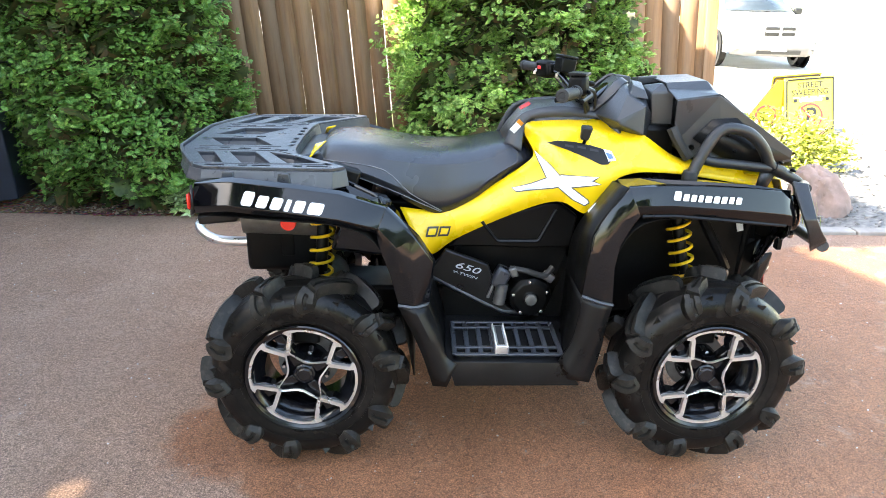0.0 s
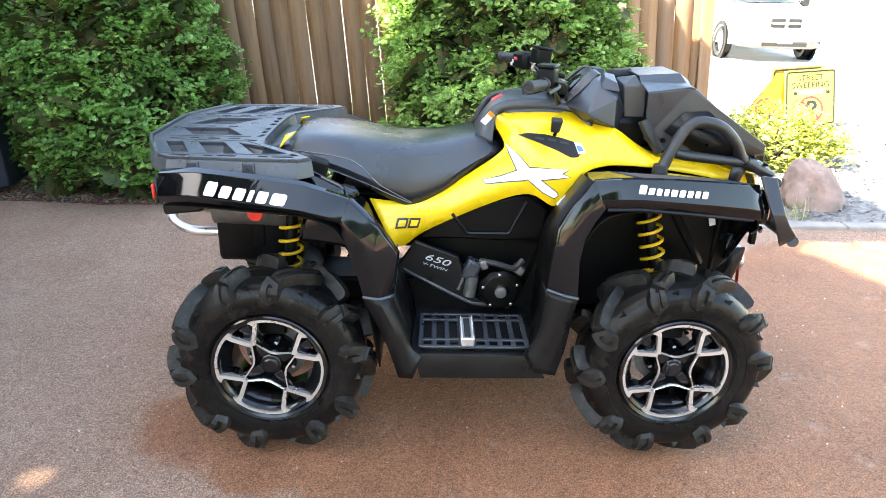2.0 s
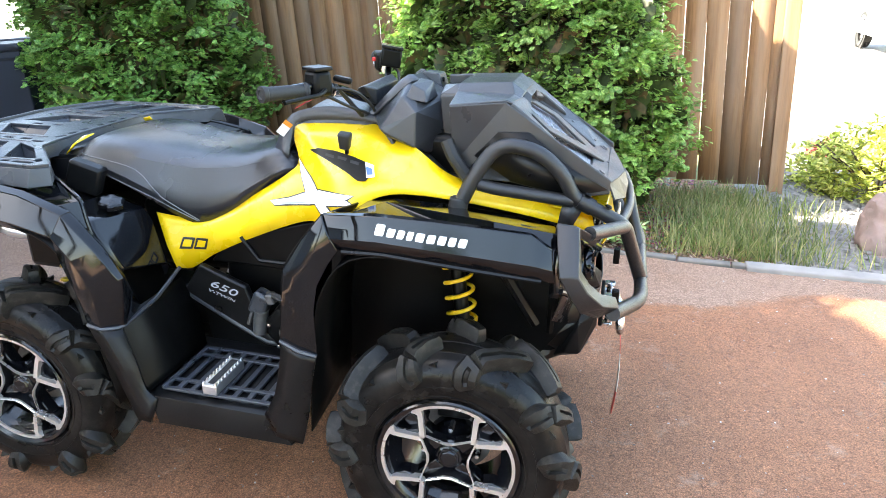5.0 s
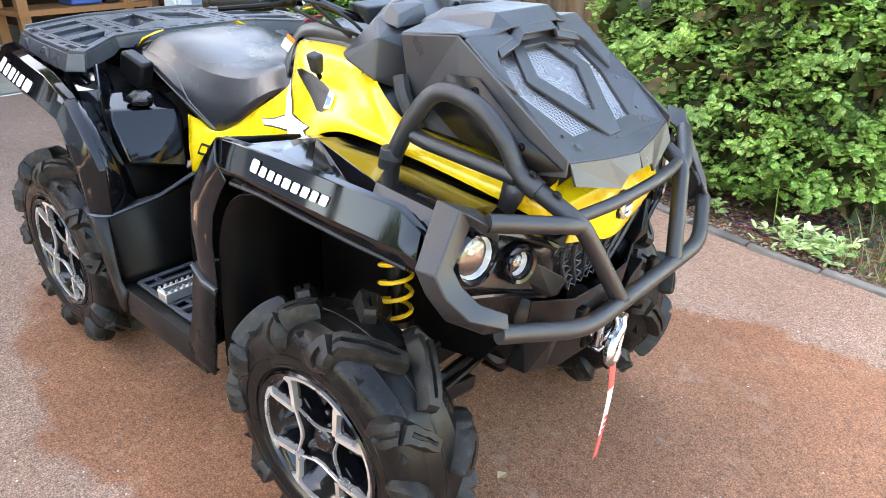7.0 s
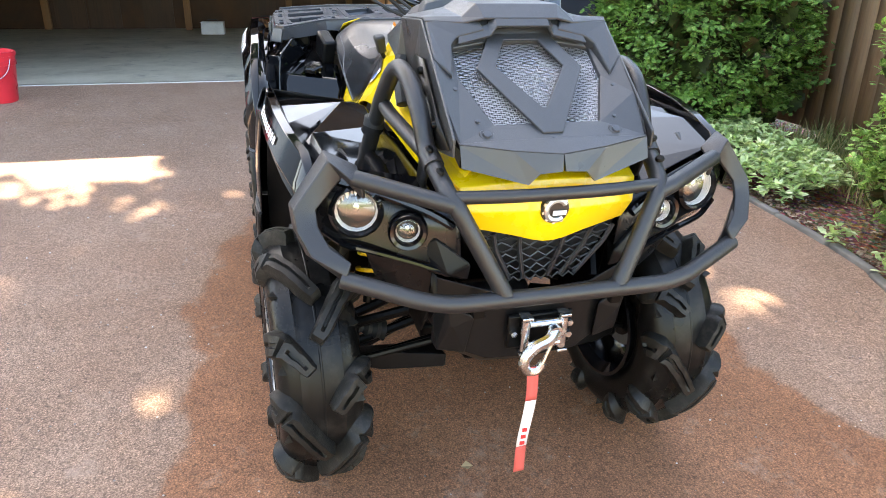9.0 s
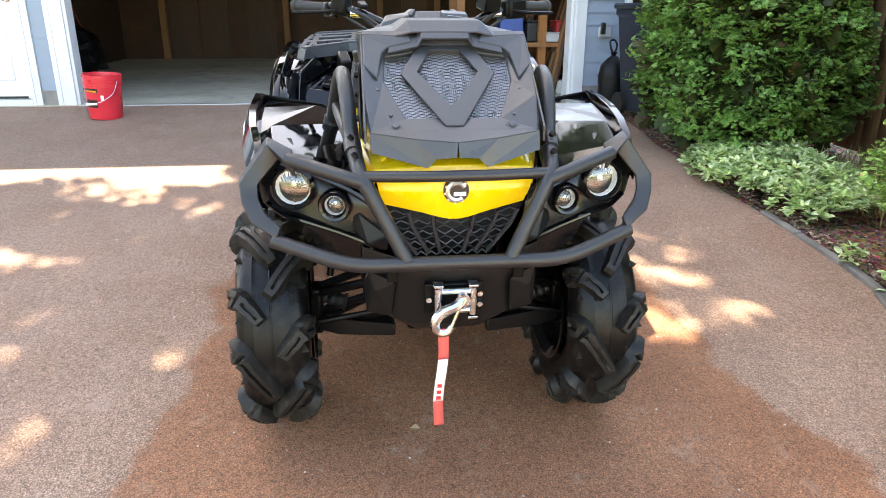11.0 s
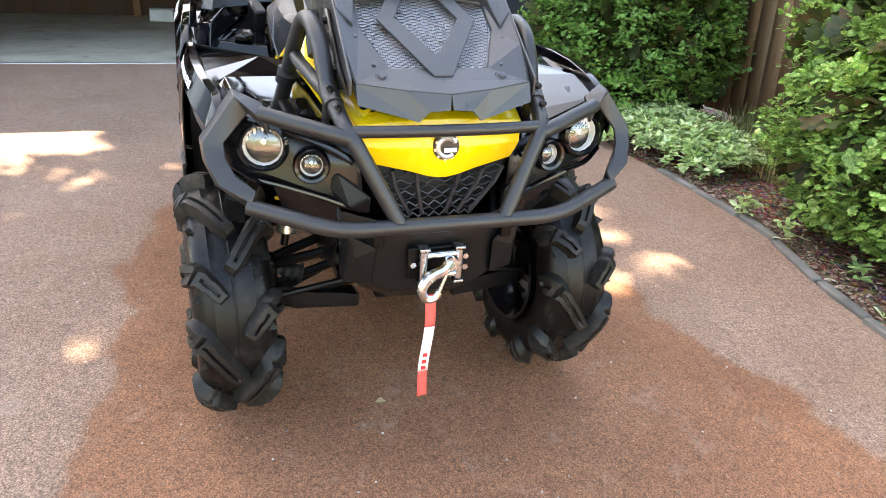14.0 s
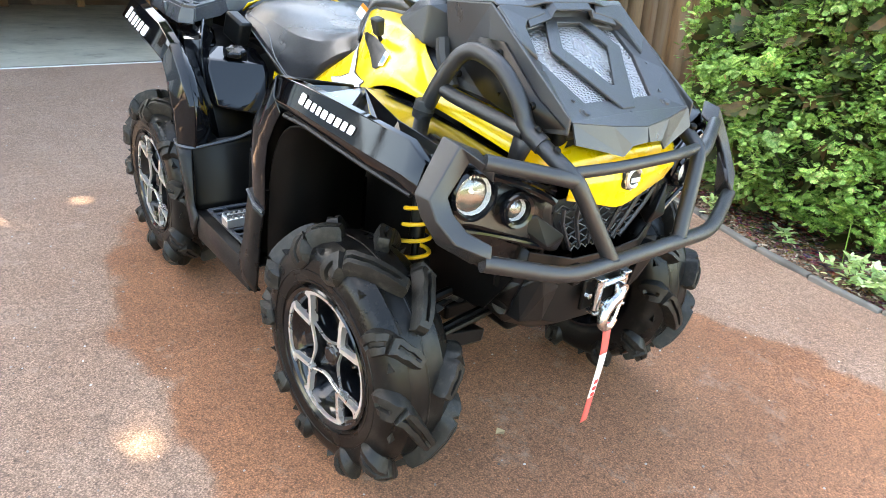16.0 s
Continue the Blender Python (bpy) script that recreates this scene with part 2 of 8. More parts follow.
    M["fence"] = timber("cedar_board", (0.145, 0.070, 0.031), (0.29, 0.152, 0.070), (0.25, 0.170, 0.115))
    M["timber"] = timber("pine_stud", (0.20, 0.085, 0.03), (0.30, 0.14, 0.05), (0.24, 0.13, 0.06))
    M["shelfwood"] = timber("pine_shelf", (0.20, 0.075, 0.022), (0.30, 0.125, 0.038), (0.23, 0.11, 0.045))
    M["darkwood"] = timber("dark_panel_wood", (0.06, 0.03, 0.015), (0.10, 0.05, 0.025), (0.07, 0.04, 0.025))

    def leaf(name, stops, rough=0.5, trans=0.3):
        m = mat(name, stops[0][1], rough)
        g = m.node_tree.nodes.new("ShaderNodeNewGeometry")
        v = coords(m)
        c = ramp(m, g.outputs["Random Per Island"], stops)
        c = mix(m, 0.7, c, ramp(m, noise_of(m, v, 2.2, 4), [(0.3, (0.6, 0.62, 0.6)), (0.7, (1.3, 1.25, 1.2))]), "MULTIPLY")
        c = mix(m, 0.8, c, ramp(m, noise_of(m, v, 16, 3, 0.7), [(0.33, (0.5, 0.55, 0.5)), (0.5, (1, 1, 1)), (0.66, (1.55, 1.45, 1.35))]), "MULTIPLY")
        ln(m, c, bsdf(m).inputs["Base Color"])
        tr = m.node_tree.nodes.new("ShaderNodeBsdfTranslucent")
        ln(m, c, tr.inputs["Color"])
        ms = m.node_tree.nodes.new("ShaderNodeMixShader"); ms.inputs[0].default_value = trans
        out = m.node_tree.nodes["Material Output"]
        ln(m, bsdf(m).outputs[0], ms.inputs[1]); ln(m, tr.outputs[0], ms.inputs[2]); ln(m, ms.outputs[0], out.inputs["Surface"])
        return m
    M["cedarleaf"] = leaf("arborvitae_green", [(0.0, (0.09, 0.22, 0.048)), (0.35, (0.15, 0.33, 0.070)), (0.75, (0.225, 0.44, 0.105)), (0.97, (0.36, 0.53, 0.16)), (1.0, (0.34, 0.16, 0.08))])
    # lighter copy of the green above, with sunlight put into the leaf colour
    M["cedarleaf_sunlit"] = leaf("sunlit_arborvitae_green", [(0.0, (0.12, 0.26, 0.054)), (0.35, (0.21, 0.39, 0.080)), (0.75, (0.32, 0.52, 0.13)), (0.97, (0.46, 0.58, 0.21)), (1.0, (0.40, 0.22, 0.10))])
    # dark greens with the shade inside the shrubs put into the colour
    M["innerleaf"] = leaf("inner_growth_shade", [(0.0, (0.035, 0.055, 0.016)), (0.6, (0.06, 0.09, 0.024)), (1.0, (0.13, 0.075, 0.035))])
    M["hosta"] = leaf("variegated_leaf", [(0.0, (0.26, 0.40, 0.15)), (0.4, (0.46, 0.62, 0.26)), (0.8, (0.64, 0.76, 0.42)), (1.0, (0.74, 0.82, 0.55))])
    M["limebush"] = leaf("lime_leaf", [(0.0, (0.20, 0.26, 0.04)), (0.5, (0.42, 0.46, 0.09)), (1.0, (0.62, 0.60, 0.20))])
    M["redbush"] = leaf("red_leaf", [(0.0, (0.25, 0.05, 0.05)), (1.0, (0.42, 0.12, 0.10))])
    M["grass"] = leaf("grass_blade", [(0.0, (0.09, 0.15, 0.035)), (0.4, (0.20, 0.25, 0.075)), (0.75, (0.34, 0.32, 0.15)), (1.0, (0.46, 0.38, 0.21))])
    M["weed"] = leaf("young_leaf", [(0.0, (0.15, 0.30, 0.05)), (1.0, (0.30, 0.46, 0.10))])
    M["treeleaf"] = leaf("tree_leaf", [(0.0, (0.05, 0.11, 0.03)), (1.0, (0.10, 0.18, 0.05))])
    M["dryleaf"] = worn("dry_leaf", (0.48, 0.34, 0.18), 0.8, blot=30, amount=0.3, bumps=0.3, grain=200)
    M["bark"] = worn("brown_bark", (0.10, 0.07, 0.05), 0.9, blot=14, amount=0.4, bumps=0.6, grain=90)
    M["stone"] = worn("granite_boulder", (0.24, 0.170, 0.148), 0.8, blot=7, amount=0.35, bumps=0.7, grain=160)
    M["edging"] = worn("dark_edging_stone", (0.17, 0.155, 0.14), 0.9, blot=6, amount=0.35, bumps=0.6, grain=120)
    M["kerb"] = worn("kerb_concrete", (0.26, 0.24, 0.225), 0.85, blot=5, amount=0.25, bumps=0.5, grain=140)
    M["siding"] = worn("pale_blue_vinyl", (0.27, 0.33, 0.41), 0.45, blot=2, amount=0.06, bumps=0.05)
    M["trimwhite"] = worn("white_painted_trim", (0.72, 0.73, 0.75), 0.45, blot=4, amount=0.05, bumps=0.05)
    M["doorwhite"] = worn("white_door_paint", (0.78, 0.79, 0.82), 0.35, blot=3, amount=0.03, bumps=0.02)
    M["bucket"] = worn("red_bucket_plastic", (0.72, 0.03, 0.05), 0.32, blot=8, amount=0.1, bumps=0.02)
    M["bin"] = worn("dark_blue_bin_plastic", (0.018, 0.025, 0.040), 0.45, blot=6, amount=0.15)
    M["bag"] = worn("black_nylon", (0.006, 0.006, 0.007), 0.45, blot=14, amount=0.3, bumps=0.6, grain=60, spec=0.25)
    M["signyellow"] = worn("yellow_sign_plastic", (0.50, 0.47, 0.05), 0.45, blot=4, amount=0.05)
    M["signorange"] = worn("orange_sign_plastic", (0.52, 0.30, 0.015), 0.45, blot=4, amount=0.05)
    M["vanpaint"] = worn("white_van_paint", (0.74, 0.75, 0.76), 0.25, blot=1, amount=0.03, bumps=0.0, coat=0.5)
    M["vangrey"] = worn("silver_grey_bumper", (0.13, 0.125, 0.12), 0.45, blot=3, amount=0.1)
    M["vanglass"] = mat("tinted_glass", (0.03, 0.04, 0.05), 0.05, coat=0.5)
    M["roof"] = worn("grey_shingle", (0.12, 0.11, 0.11), 0.9, blot=3, amount=0.3, bumps=0.6, grain=60)
    # brown boards, darkened so the colour carries the dimness indoors
    M["plasterdark"] = worn("shaded_board_wall", (0.075, 0.036, 0.017), 0.8, blot=3, amount=0.3)
    for nm, c in (("bluebox", (0.03, 0.08, 0.30)), ("yellowbox", (0.70, 0.50, 0.04)), ("redbox", (0.45, 0.03, 0.03)), ("whitebox", (0.6, 0.6, 0.6)), ("greybox", (0.014, 0.014, 0.015)), ("broomred", (0.16, 0.015, 0.015))):
        M[nm] = worn(nm + "_plastic", c, 0.5, blot=6, amount=0.15)


rest_materials()


# ---- mesh helpers ----
def part(name, bm, material, parent=None, label="", bevel=0.0, solid=0.0, smooth=True, offset=0.0, sub=0):
    """Links a bmesh as one mesh object under a thing or part."""
    me = bpy.data.meshes.new(name)
    bmesh.ops.recalc_face_normals(bm, faces=bm.faces)
    bm.to_mesh(me)
    bm.free()
    return part_of(name, me, material, parent, label, bevel, solid, smooth, offset, sub)


def part_of(name, me, material, parent=None, label="", bevel=0.0, solid=0.0, smooth=True, offset=0.0, sub=0):
    ob = new(name, me)
    if not me.materials:
        me.materials.append(M[material])
    if smooth:
        me.polygons.foreach_set("use_smooth", [True] * len(me.polygons))
        me.set_sharp_from_angle(angle=radians(32))
    if solid:
        s = ob.modifiers.new("solid", "SOLIDIFY")
        s.thickness, s.offset = solid, offset
    if sub:
        s = ob.modifiers.new("round", "SUBSURF")
        s.levels = s.render_levels = sub
    if bevel:
        b = ob.modifiers.new("bevel", "BEVEL")
        b.width, b.segments, b.limit_method, b.angle_limit = bevel, 2, "ANGLE", radians(35)
        b.harden_normals = False
    if parent:
        ob.parent = parent
    if label:
        ob["label"] = label
    return ob


def empty(name, m, label, category, group="", kind=""):
    ob = new(name)
    ob.empty_display_size = 0.1
    ob.matrix_basis = m
    return tagged(ob, label, category, group, kind)


def poly(verts, faces, bm=None):
    bm = bm or bmesh.new()
    vs = [bm.verts.new(v) for v in verts]
    for f in faces:
        bm.faces.new([vs[i] for i in f])
    return bm


def box(cx, cy, cz, sx, sy, sz, rot=(0, 0, 0), bm=None, taper=1.0):
    bm = bm or bmesh.new()
    m = pose(cx, cy, cz, *rot)
    vs = []
    for z in (-1, 1):
        k = taper if z > 0 else 1.0
        for x, y in ((-1, -1), (1, -1), (1, 1), (-1, 1)):
            vs.append(bm.verts.new(m @ Vector((x * sx / 2 * k, y * sy / 2 * k, z * sz / 2))))
    for f in ((3, 2, 1, 0), (4, 5, 6, 7), (0, 1, 5, 4), (1, 2, 6, 5), (2, 3, 7, 6), (3, 0, 4, 7)):
        bm.faces.new([vs[i] for i in f])
    return bm


def prism(outline, y0, y1, bm=None, swap="xz"):
    """An outline in one plane drawn out along the third axis. swap: which axes the outline's two numbers are."""
    bm = bm or bmesh.new()

    def at(p, d):
        return {"xz": (p[0], d, p[1]), "yz": (d, p[0], p[1]), "xy": (p[0], p[1], d)}[swap]
    a = [bm.verts.new(at(p, y0)) for p in outline]
    b = [bm.verts.new(at(p, y1)) for p in outline]
    bm.faces.new(a)
    bm.faces.new(b[::-1])
    n = len(a)
    for i in range(n):
        bm.faces.new((a[i], b[i], b[(i + 1) % n], a[(i + 1) % n]))
    return bm


def resample(pts, n):
    """n points along a smooth curve through pts."""
    pts = [Vector(p) for p in pts]
    if len(pts) == 2:
        return [pts[0].lerp(pts[1], i / (n - 1)) for i in range(n)]
    out, k = [], len(pts) - 1
    for i in range(n):
        u = i / (n - 1) * k
        j = min(int(u), k - 1)
        f = u - j
        p0, p1, p2, p3 = pts[max(j - 1, 0)], pts[j], pts[j + 1], pts[min(j + 2, k)]
        out.append(0.5 * (2 * p1 + (p2 - p0) * f + (2 * p0 - 5 * p1 + 4 * p2 - p3) * f * f + (3 * p1 - p0 - 3 * p2 + p3) * f ** 3))
    return out


def loft(rails, n=0, bm=None):
    """A sheet between rails; n resamples each rail smoothly."""
    bm = bm or bmesh.new()
    rows = [resample(r, n) if n else [Vector(p) for p in r] for r in rails]
    vs = [[bm.verts.new(p) for p in r] for r in rows]
    for a, b in zip(vs, vs[1:]):
        for i in range(len(a) - 1):
            bm.faces.new((a[i], a[i + 1], b[i + 1], b[i]))
    return bm


def rounded(pts, r, n=6, closed=False):
    """A path with its corners rounded off."""
    pts = [Vector(p) for p in pts]
    if r <= 0:
        return pts
    out = []
    k = len(pts)
    for i, p in enumerate(pts):
        if not closed and i in (0, k - 1):
            out.append(p)
            continue
        a, b = pts[i - 1] - p, pts[(i + 1) % k] - p
        d = min(r, a.length * 0.48, b.length * 0.48)
        s, e = p + a.normalized() * d, p + b.normalized() * d
        for j in range(n + 1):
            f = j / n
            out.append(s * (1 - f) ** 2 + p * 2 * f * (1 - f) + e * f * f)
    return out


def tube(pts, r, seg=12, bend=0.0, closed=False, bm=None, r2=None, cap=True):
    """A round bar along a path."""
    bm = bm or bmesh.new()
    path = rounded(pts, bend, closed=closed)
    k = len(path)
    rings, up = [], None
    for i, p in enumerate(path):
        a = path[i - 1] if i or closed else p
        b = path[(i + 1) % k] if i < k - 1 or closed else p
        t = (b - a).normalized()
        if up is None:
            up = Vector((0, 0, 1)) if abs(t.z) < 0.9 else Vector((1, 0, 0))
        s = t.cross(up).normalized()
        up = s.cross(t).normalized()
        rr = r if r2 is None else r + (r2 - r) * i / (k - 1)
        rings.append([bm.verts.new(p + (s * math.cos(2 * math.pi * j / seg) + up * math.sin(2 * math.pi * j / seg)) * rr) for j in range(seg)])
    for i in range(k if closed else k - 1):
        a, b = rings[i], rings[(i + 1) % k]
        for j in range(seg):
            bm.faces.new((a[j], a[(j + 1) % seg], b[(j + 1) % seg], b[j]))
    if cap and not closed:
        bm.faces.new(rings[0])
        bm.faces.new(rings[-1][::-1])
    return bm


def lathe(profile, seg=32, axis="y", centre=(0, 0, 0), bm=None, close=False, cap=True):
    """Turns a profile of (radius, along) about an axis."""
    bm = bm or bmesh.new()
    c = Vector(centre)
    rings = []
    for r, d in profile:
        ring = []
        for j in range(seg):
            a = 2 * math.pi * j / seg
            u, v = r * math.cos(a), r * math.sin(a)
            ring.append(bm.verts.new(c + Vector({"y": (u, d, v), "x": (d, u, v), "z": (u, v, d)}[axis])))
        rings.append(ring)
    pairs = list(zip(rings, rings[1:])) + ([(rings[-1], rings[0])] if close else [])
    for a, b in pairs:
        for j in range(seg):
            bm.faces.new((a[j], a[(j + 1) % seg], b[(j + 1) % seg], b[j]))
    if cap and not close:
        if profile[0][0] > 1e-5:
            bm.faces.new(rings[0])
        if profile[-1][0] > 1e-5:
            bm.faces.new(rings[-1][::-1])
    bmesh.ops.remove_doubles(bm, verts=bm.verts, dist=1e-6)
    return bm


def sphere(cx, cy, cz, r, bm=None, scale=(1, 1, 1), u=12, v=8):
    bm = bm or bmesh.new()
    bmesh.ops.create_uvsphere(bm, u_segments=u, v_segments=v, radius=r, matrix=Matrix.Translation((cx, cy, cz)) @ Matrix.Diagonal((*scale, 1)))
    return bm


def flip(bm):
    """The same mesh on the other side."""
    other = bm.copy()
    for v in other.verts:
        v.co.y = -v.co.y
    bmesh.ops.reverse_faces(other, faces=other.faces)
    return other


def both(name, bm, material, parent, label="", **k):
    """A part and its mirror image on the other side."""
    other = flip(bm)
    return part(name, bm, material, parent, label, **k), part(name, other, material, parent, label, **k)


def moved(bm, m):
    bmesh.ops.transform(bm, matrix=m, verts=bm.verts)
    return bm


def raw(name, verts, faces, material, parent=None, label=""):
    me = bpy.data.meshes.new(name)
    me.from_pydata([tuple(v) for v in verts], [], [tuple(f) for f in faces])
    me.materials.append(M[material])
    ob = new(name, me)
    if parent:
        ob.parent = parent
    if label:
        ob["label"] = label
    return ob


def lettering(name, text, size, m, material, parent, depth=0.001, slant=0.0, bold=0.0):
    """Raised letters in the built-in font, as a mesh."""
    cu = bpy.data.curves.new(name, "FONT")
    cu.body, cu.size, cu.extrude, cu.align_x, cu.align_y, cu.shear, cu.offset = text, size, depth, "CENTER", "CENTER", slant, bold
    tmp = bpy.data.objects.new(name, cu)
    scene.collection.objects.link(tmp)
    me = bpy.data.meshes.new_from_object(tmp)
    bpy.data.objects.remove(tmp)
    me.transform(m)
    me.materials.clear()
    me.materials.append(M[material])
    ob = new(name, me)
    if parent:
        ob.parent = parent
    return ob


def gz(x, y=0.0):
    """The ground's height."""
    return -SLOPE * x


# ---- setting ----
def sheet(name, outline, material, lift, thick=0.0, kind="structure", label="", category="ground"):
    """A flat piece of ground that follows the slope."""
    bm = bmesh.new()
    top = [bm.verts.new((x, y, gz(x) + lift)) for x, y in outline]
    bm.faces.new(top)
    if thick:
        low = [bm.verts.new((x, y, gz(x) + lift - thick)) for x, y in outline]
        n = len(top)
        for i in range(n):
            bm.faces.new((top[i], low[i], low[(i + 1) % n], top[(i + 1) % n]))
    ob = part(name, bm, material, smooth=False)
    return tagged(ob, label, category, kind=kind)


def wavy(x0, x1, y, n, amp, seed):
    """A hand-laid edge along x."""
    r = random.Random(seed)
    return [(x0 + (x1 - x0) * i / n, y + r.uniform(-amp, amp)) for i in range(n + 1)]


def bed_edge(x):
    """Where the driveway ends along the bed."""
    return float(np.interp(x, [-4.2, -2.3, -1.9, -1.27, -0.87, -0.37, 0.0, 0.31, 0.73, 1.24, 1.7], [2.20, 2.06, 2.08, 2.05, 2.07, 2.09, 2.07, 1.95, 1.86, 1.82, 1.80]))


def setting():
    # ground to the horizon: the slope flattens far out
    xs, ys = (-400, -4.2, 0, 40, 400), (-400, 0, 400)
    bm = bmesh.new()
    rows = [[bm.verts.new((x, y, -SLOPE * max(-4.2, min(40, x)) - 0.03)) for y in ys] for x in xs]
    for a, b in zip(rows, rows[1:]):
        for i in range(len(ys) - 1):
            bm.faces.new((a[i], b[i], b[i + 1], a[i + 1]))
    tagged(part("ground", bm, "lawn", smooth=False), "grass and soil around the driveway", "ground", kind="structure")
    edge = [(x, bed_edge(x) + y) for x, y in wavy(2.3, -4.15, 0.0, 34, 0.016, 4)]
    sheet("driveway", [(-4.11, -14), (9, -14), (9, 1.80), (2.3, 1.80)] + edge[1:], "drive", 0.0, 0.03, label="reddish brown crumb driveway, damp round the vehicle", category="driveway")
    sheet("planting_bed", [(-4.3, 1.78), (1.9, 1.78), (1.9, 3.6), (-4.3, 3.6)], "mulch", -0.012, label="mulched bed with bark and dry needles along the fence", category="planting bed")
    sheet("rock_bed", [(1.9, 1.84), (5.2, 1.84), (6.4, 6.4), (1.9, 6.4)], "slate", -0.010, label="grey slate chip bed beside the kerb", category="planting bed")
    sheet("road", [(-60, 6.4), (80, 6.4), (80, 60), (-60, 60)], "concrete", -0.015, label="pale sunlit street surface", category="road")
    sheet("pavement", [(5.2, 1.84), (40, 1.84), (40, 6.4), (6.4, 6.4)], "concrete", -0.014, label="pale sunlit pavement", category="pavement")


setting()


def kerbs():
    ob = empty("kerb", Matrix(), "grey concrete kerb at the edge of the bed", "kerb", kind="structure")
    x = 1.72
    r = random.Random(8)
    while x < 5.0:
        w = 0.9 + r.uniform(-0.05, 0.05)
        part("kerb_stone", box(x + w / 2, 1.82, gz(x + w / 2) - 0.040, w - 0.008, 0.10, 0.13, (0, 4.7, r.uniform(-0.6, 0.6))), "kerb", ob, bevel=0.008)
        x += w
    # low stone edging of the mulch bed
    ob = empty("bed_edging", Matrix(), "weathered grey edging stones between driveway and bed", "edging", kind="structure")
    x = -0.95
    while x < 1.7:
        w = r.uniform(0.24, 0.40)
        part("edging_stone", box(x + w / 2, (bed_edge(x) + bed_edge(x + w)) / 2 + 0.018 + r.uniform(-0.010, 0.010), gz(x + w / 2) - 0.004, w - 0.006, 0.045, 0.045, (r.uniform(-7, 7), 4.7 + r.uniform(-1.5, 1.5), math.degrees(math.atan2(bed_edge(x + w) - bed_edge(x), w)) + r.uniform(-2, 2))), "edging", ob, bevel=0.007)
        x += w


kerbs()

GX, GF = -4.15, 0.345            # garage front and its floor


def wallbox(name, x0, x1, y0, y1, z0, z1, material, parent, label=""):
    return part(name, box((x0 + x1) / 2, (y0 + y1) / 2, (z0 + z1) / 2, x1 - x0, y1 - y0, z1 - z0), material, parent, label, smooth=False)


def garage():
    floor = part("floor", box(GX - 3.1, -0.6, GF - 0.06, 6.3, 7.6, 0.12), "floorconc", smooth=False)
    tagged(floor, "stained grey concrete garage floor", "floor", kind="structure")
    part("threshold", box(GX + 0.03, -0.47, GF - 0.035, 0.06, 4.62, 0.07), "concrete", floor, bevel=0.01)
    top = GF + 2.55
    w = empty("wall_front", Matrix(), "pale blue lap-sided garage front with white trim", "wall", kind="structure")
    wallbox("wall_core", GX - 0.14, GX - 0.02, 1.88, 2.42, GF, top, "plasterdark", w)
    wallbox("wall_core", GX - 0.14, GX - 0.02, -3.10, -2.80, GF, top, "plasterdark", w)
    wallbox("wall_core", GX - 0.14, GX - 0.02, -8.0, -4.10, GF, top, "plasterdark", w)
    wallbox("wall_core", GX - 0.14, GX - 0.02, -4.10, -3.10, GF + 2.08, top, "plasterdark", w)
    wallbox("wall_core", GX - 0.14, GX - 0.02, -2.80, 1.88, GF + 2.15, top, "plasterdark", w)
    for y0, y1 in ((1.99, 2.36), (-3.085, -2.96), (-8.0, -4.22)):
        wallbox("foundation", GX - 0.06, GX + 0.004, y0, y1, GF - 0.15, GF + 0.13, "kerb", w)
        z = GF + 0.13
        while z < top:
            # each lap leans out at its lower edge
            h = 0.115
            bm = prism([(GX - 0.02, z), (GX + 0.014, z), (GX + 0.002, z + h + 0.004), (GX - 0.02, z + h + 0.004)], y0, y1)
            part("siding_board", bm, "siding", w, smooth=False)
            z += h
    for y0, y1 in ((1.86, 1.985), (2.365, 2.43), (-2.955, -2.80), (-3.19, -3.09), (-4.2, -4.10)):
        wallbox("trim_board", GX - 0.03, GX + 0.03, y0, y1, GF - 0.02, top, "trimwhite", w)
        wallbox("trim_bead", GX + 0.03, GX + 0.04, y0 + 0.02, y0 + 0.045, GF - 0.02, top, "trimwhite", w)
    for y0, y1 in ((-2.80, -2.775), (1.835, 1.86)):
        wallbox("door_jamb", GX - 0.16, GX + 0.0, y0, y1, GF, GF + 2.15, "trimwhite", w)
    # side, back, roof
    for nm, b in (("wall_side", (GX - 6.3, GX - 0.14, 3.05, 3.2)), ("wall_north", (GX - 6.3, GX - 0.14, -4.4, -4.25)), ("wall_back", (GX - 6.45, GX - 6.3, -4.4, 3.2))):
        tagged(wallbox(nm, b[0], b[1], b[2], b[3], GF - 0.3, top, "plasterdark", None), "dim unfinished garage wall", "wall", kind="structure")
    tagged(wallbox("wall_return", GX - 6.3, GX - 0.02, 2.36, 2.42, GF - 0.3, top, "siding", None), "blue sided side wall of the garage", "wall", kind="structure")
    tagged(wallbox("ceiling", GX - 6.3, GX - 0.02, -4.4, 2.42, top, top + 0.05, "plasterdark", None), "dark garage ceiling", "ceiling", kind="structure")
    bm = prism([(-4.03, top - 0.02), (-4.03, top + 0.12), (-9.0, top + 1.9), (-14.5, top + 0.1), (-14.5, top - 0.02), (-9.0, top + 1.75)], -9.0, 2.85)
    tagged(part("roof", bm, "roof", smooth=False), "grey shingled garage roof with an overhanging eave", "roof", kind="structure")
    tagged(wallbox("wall_house", -14.4, GX - 0.14, -8.6, -8.4, GF - 0.3, top, "siding", None), "blue sided house wall", "wall", kind="structure")


garage()


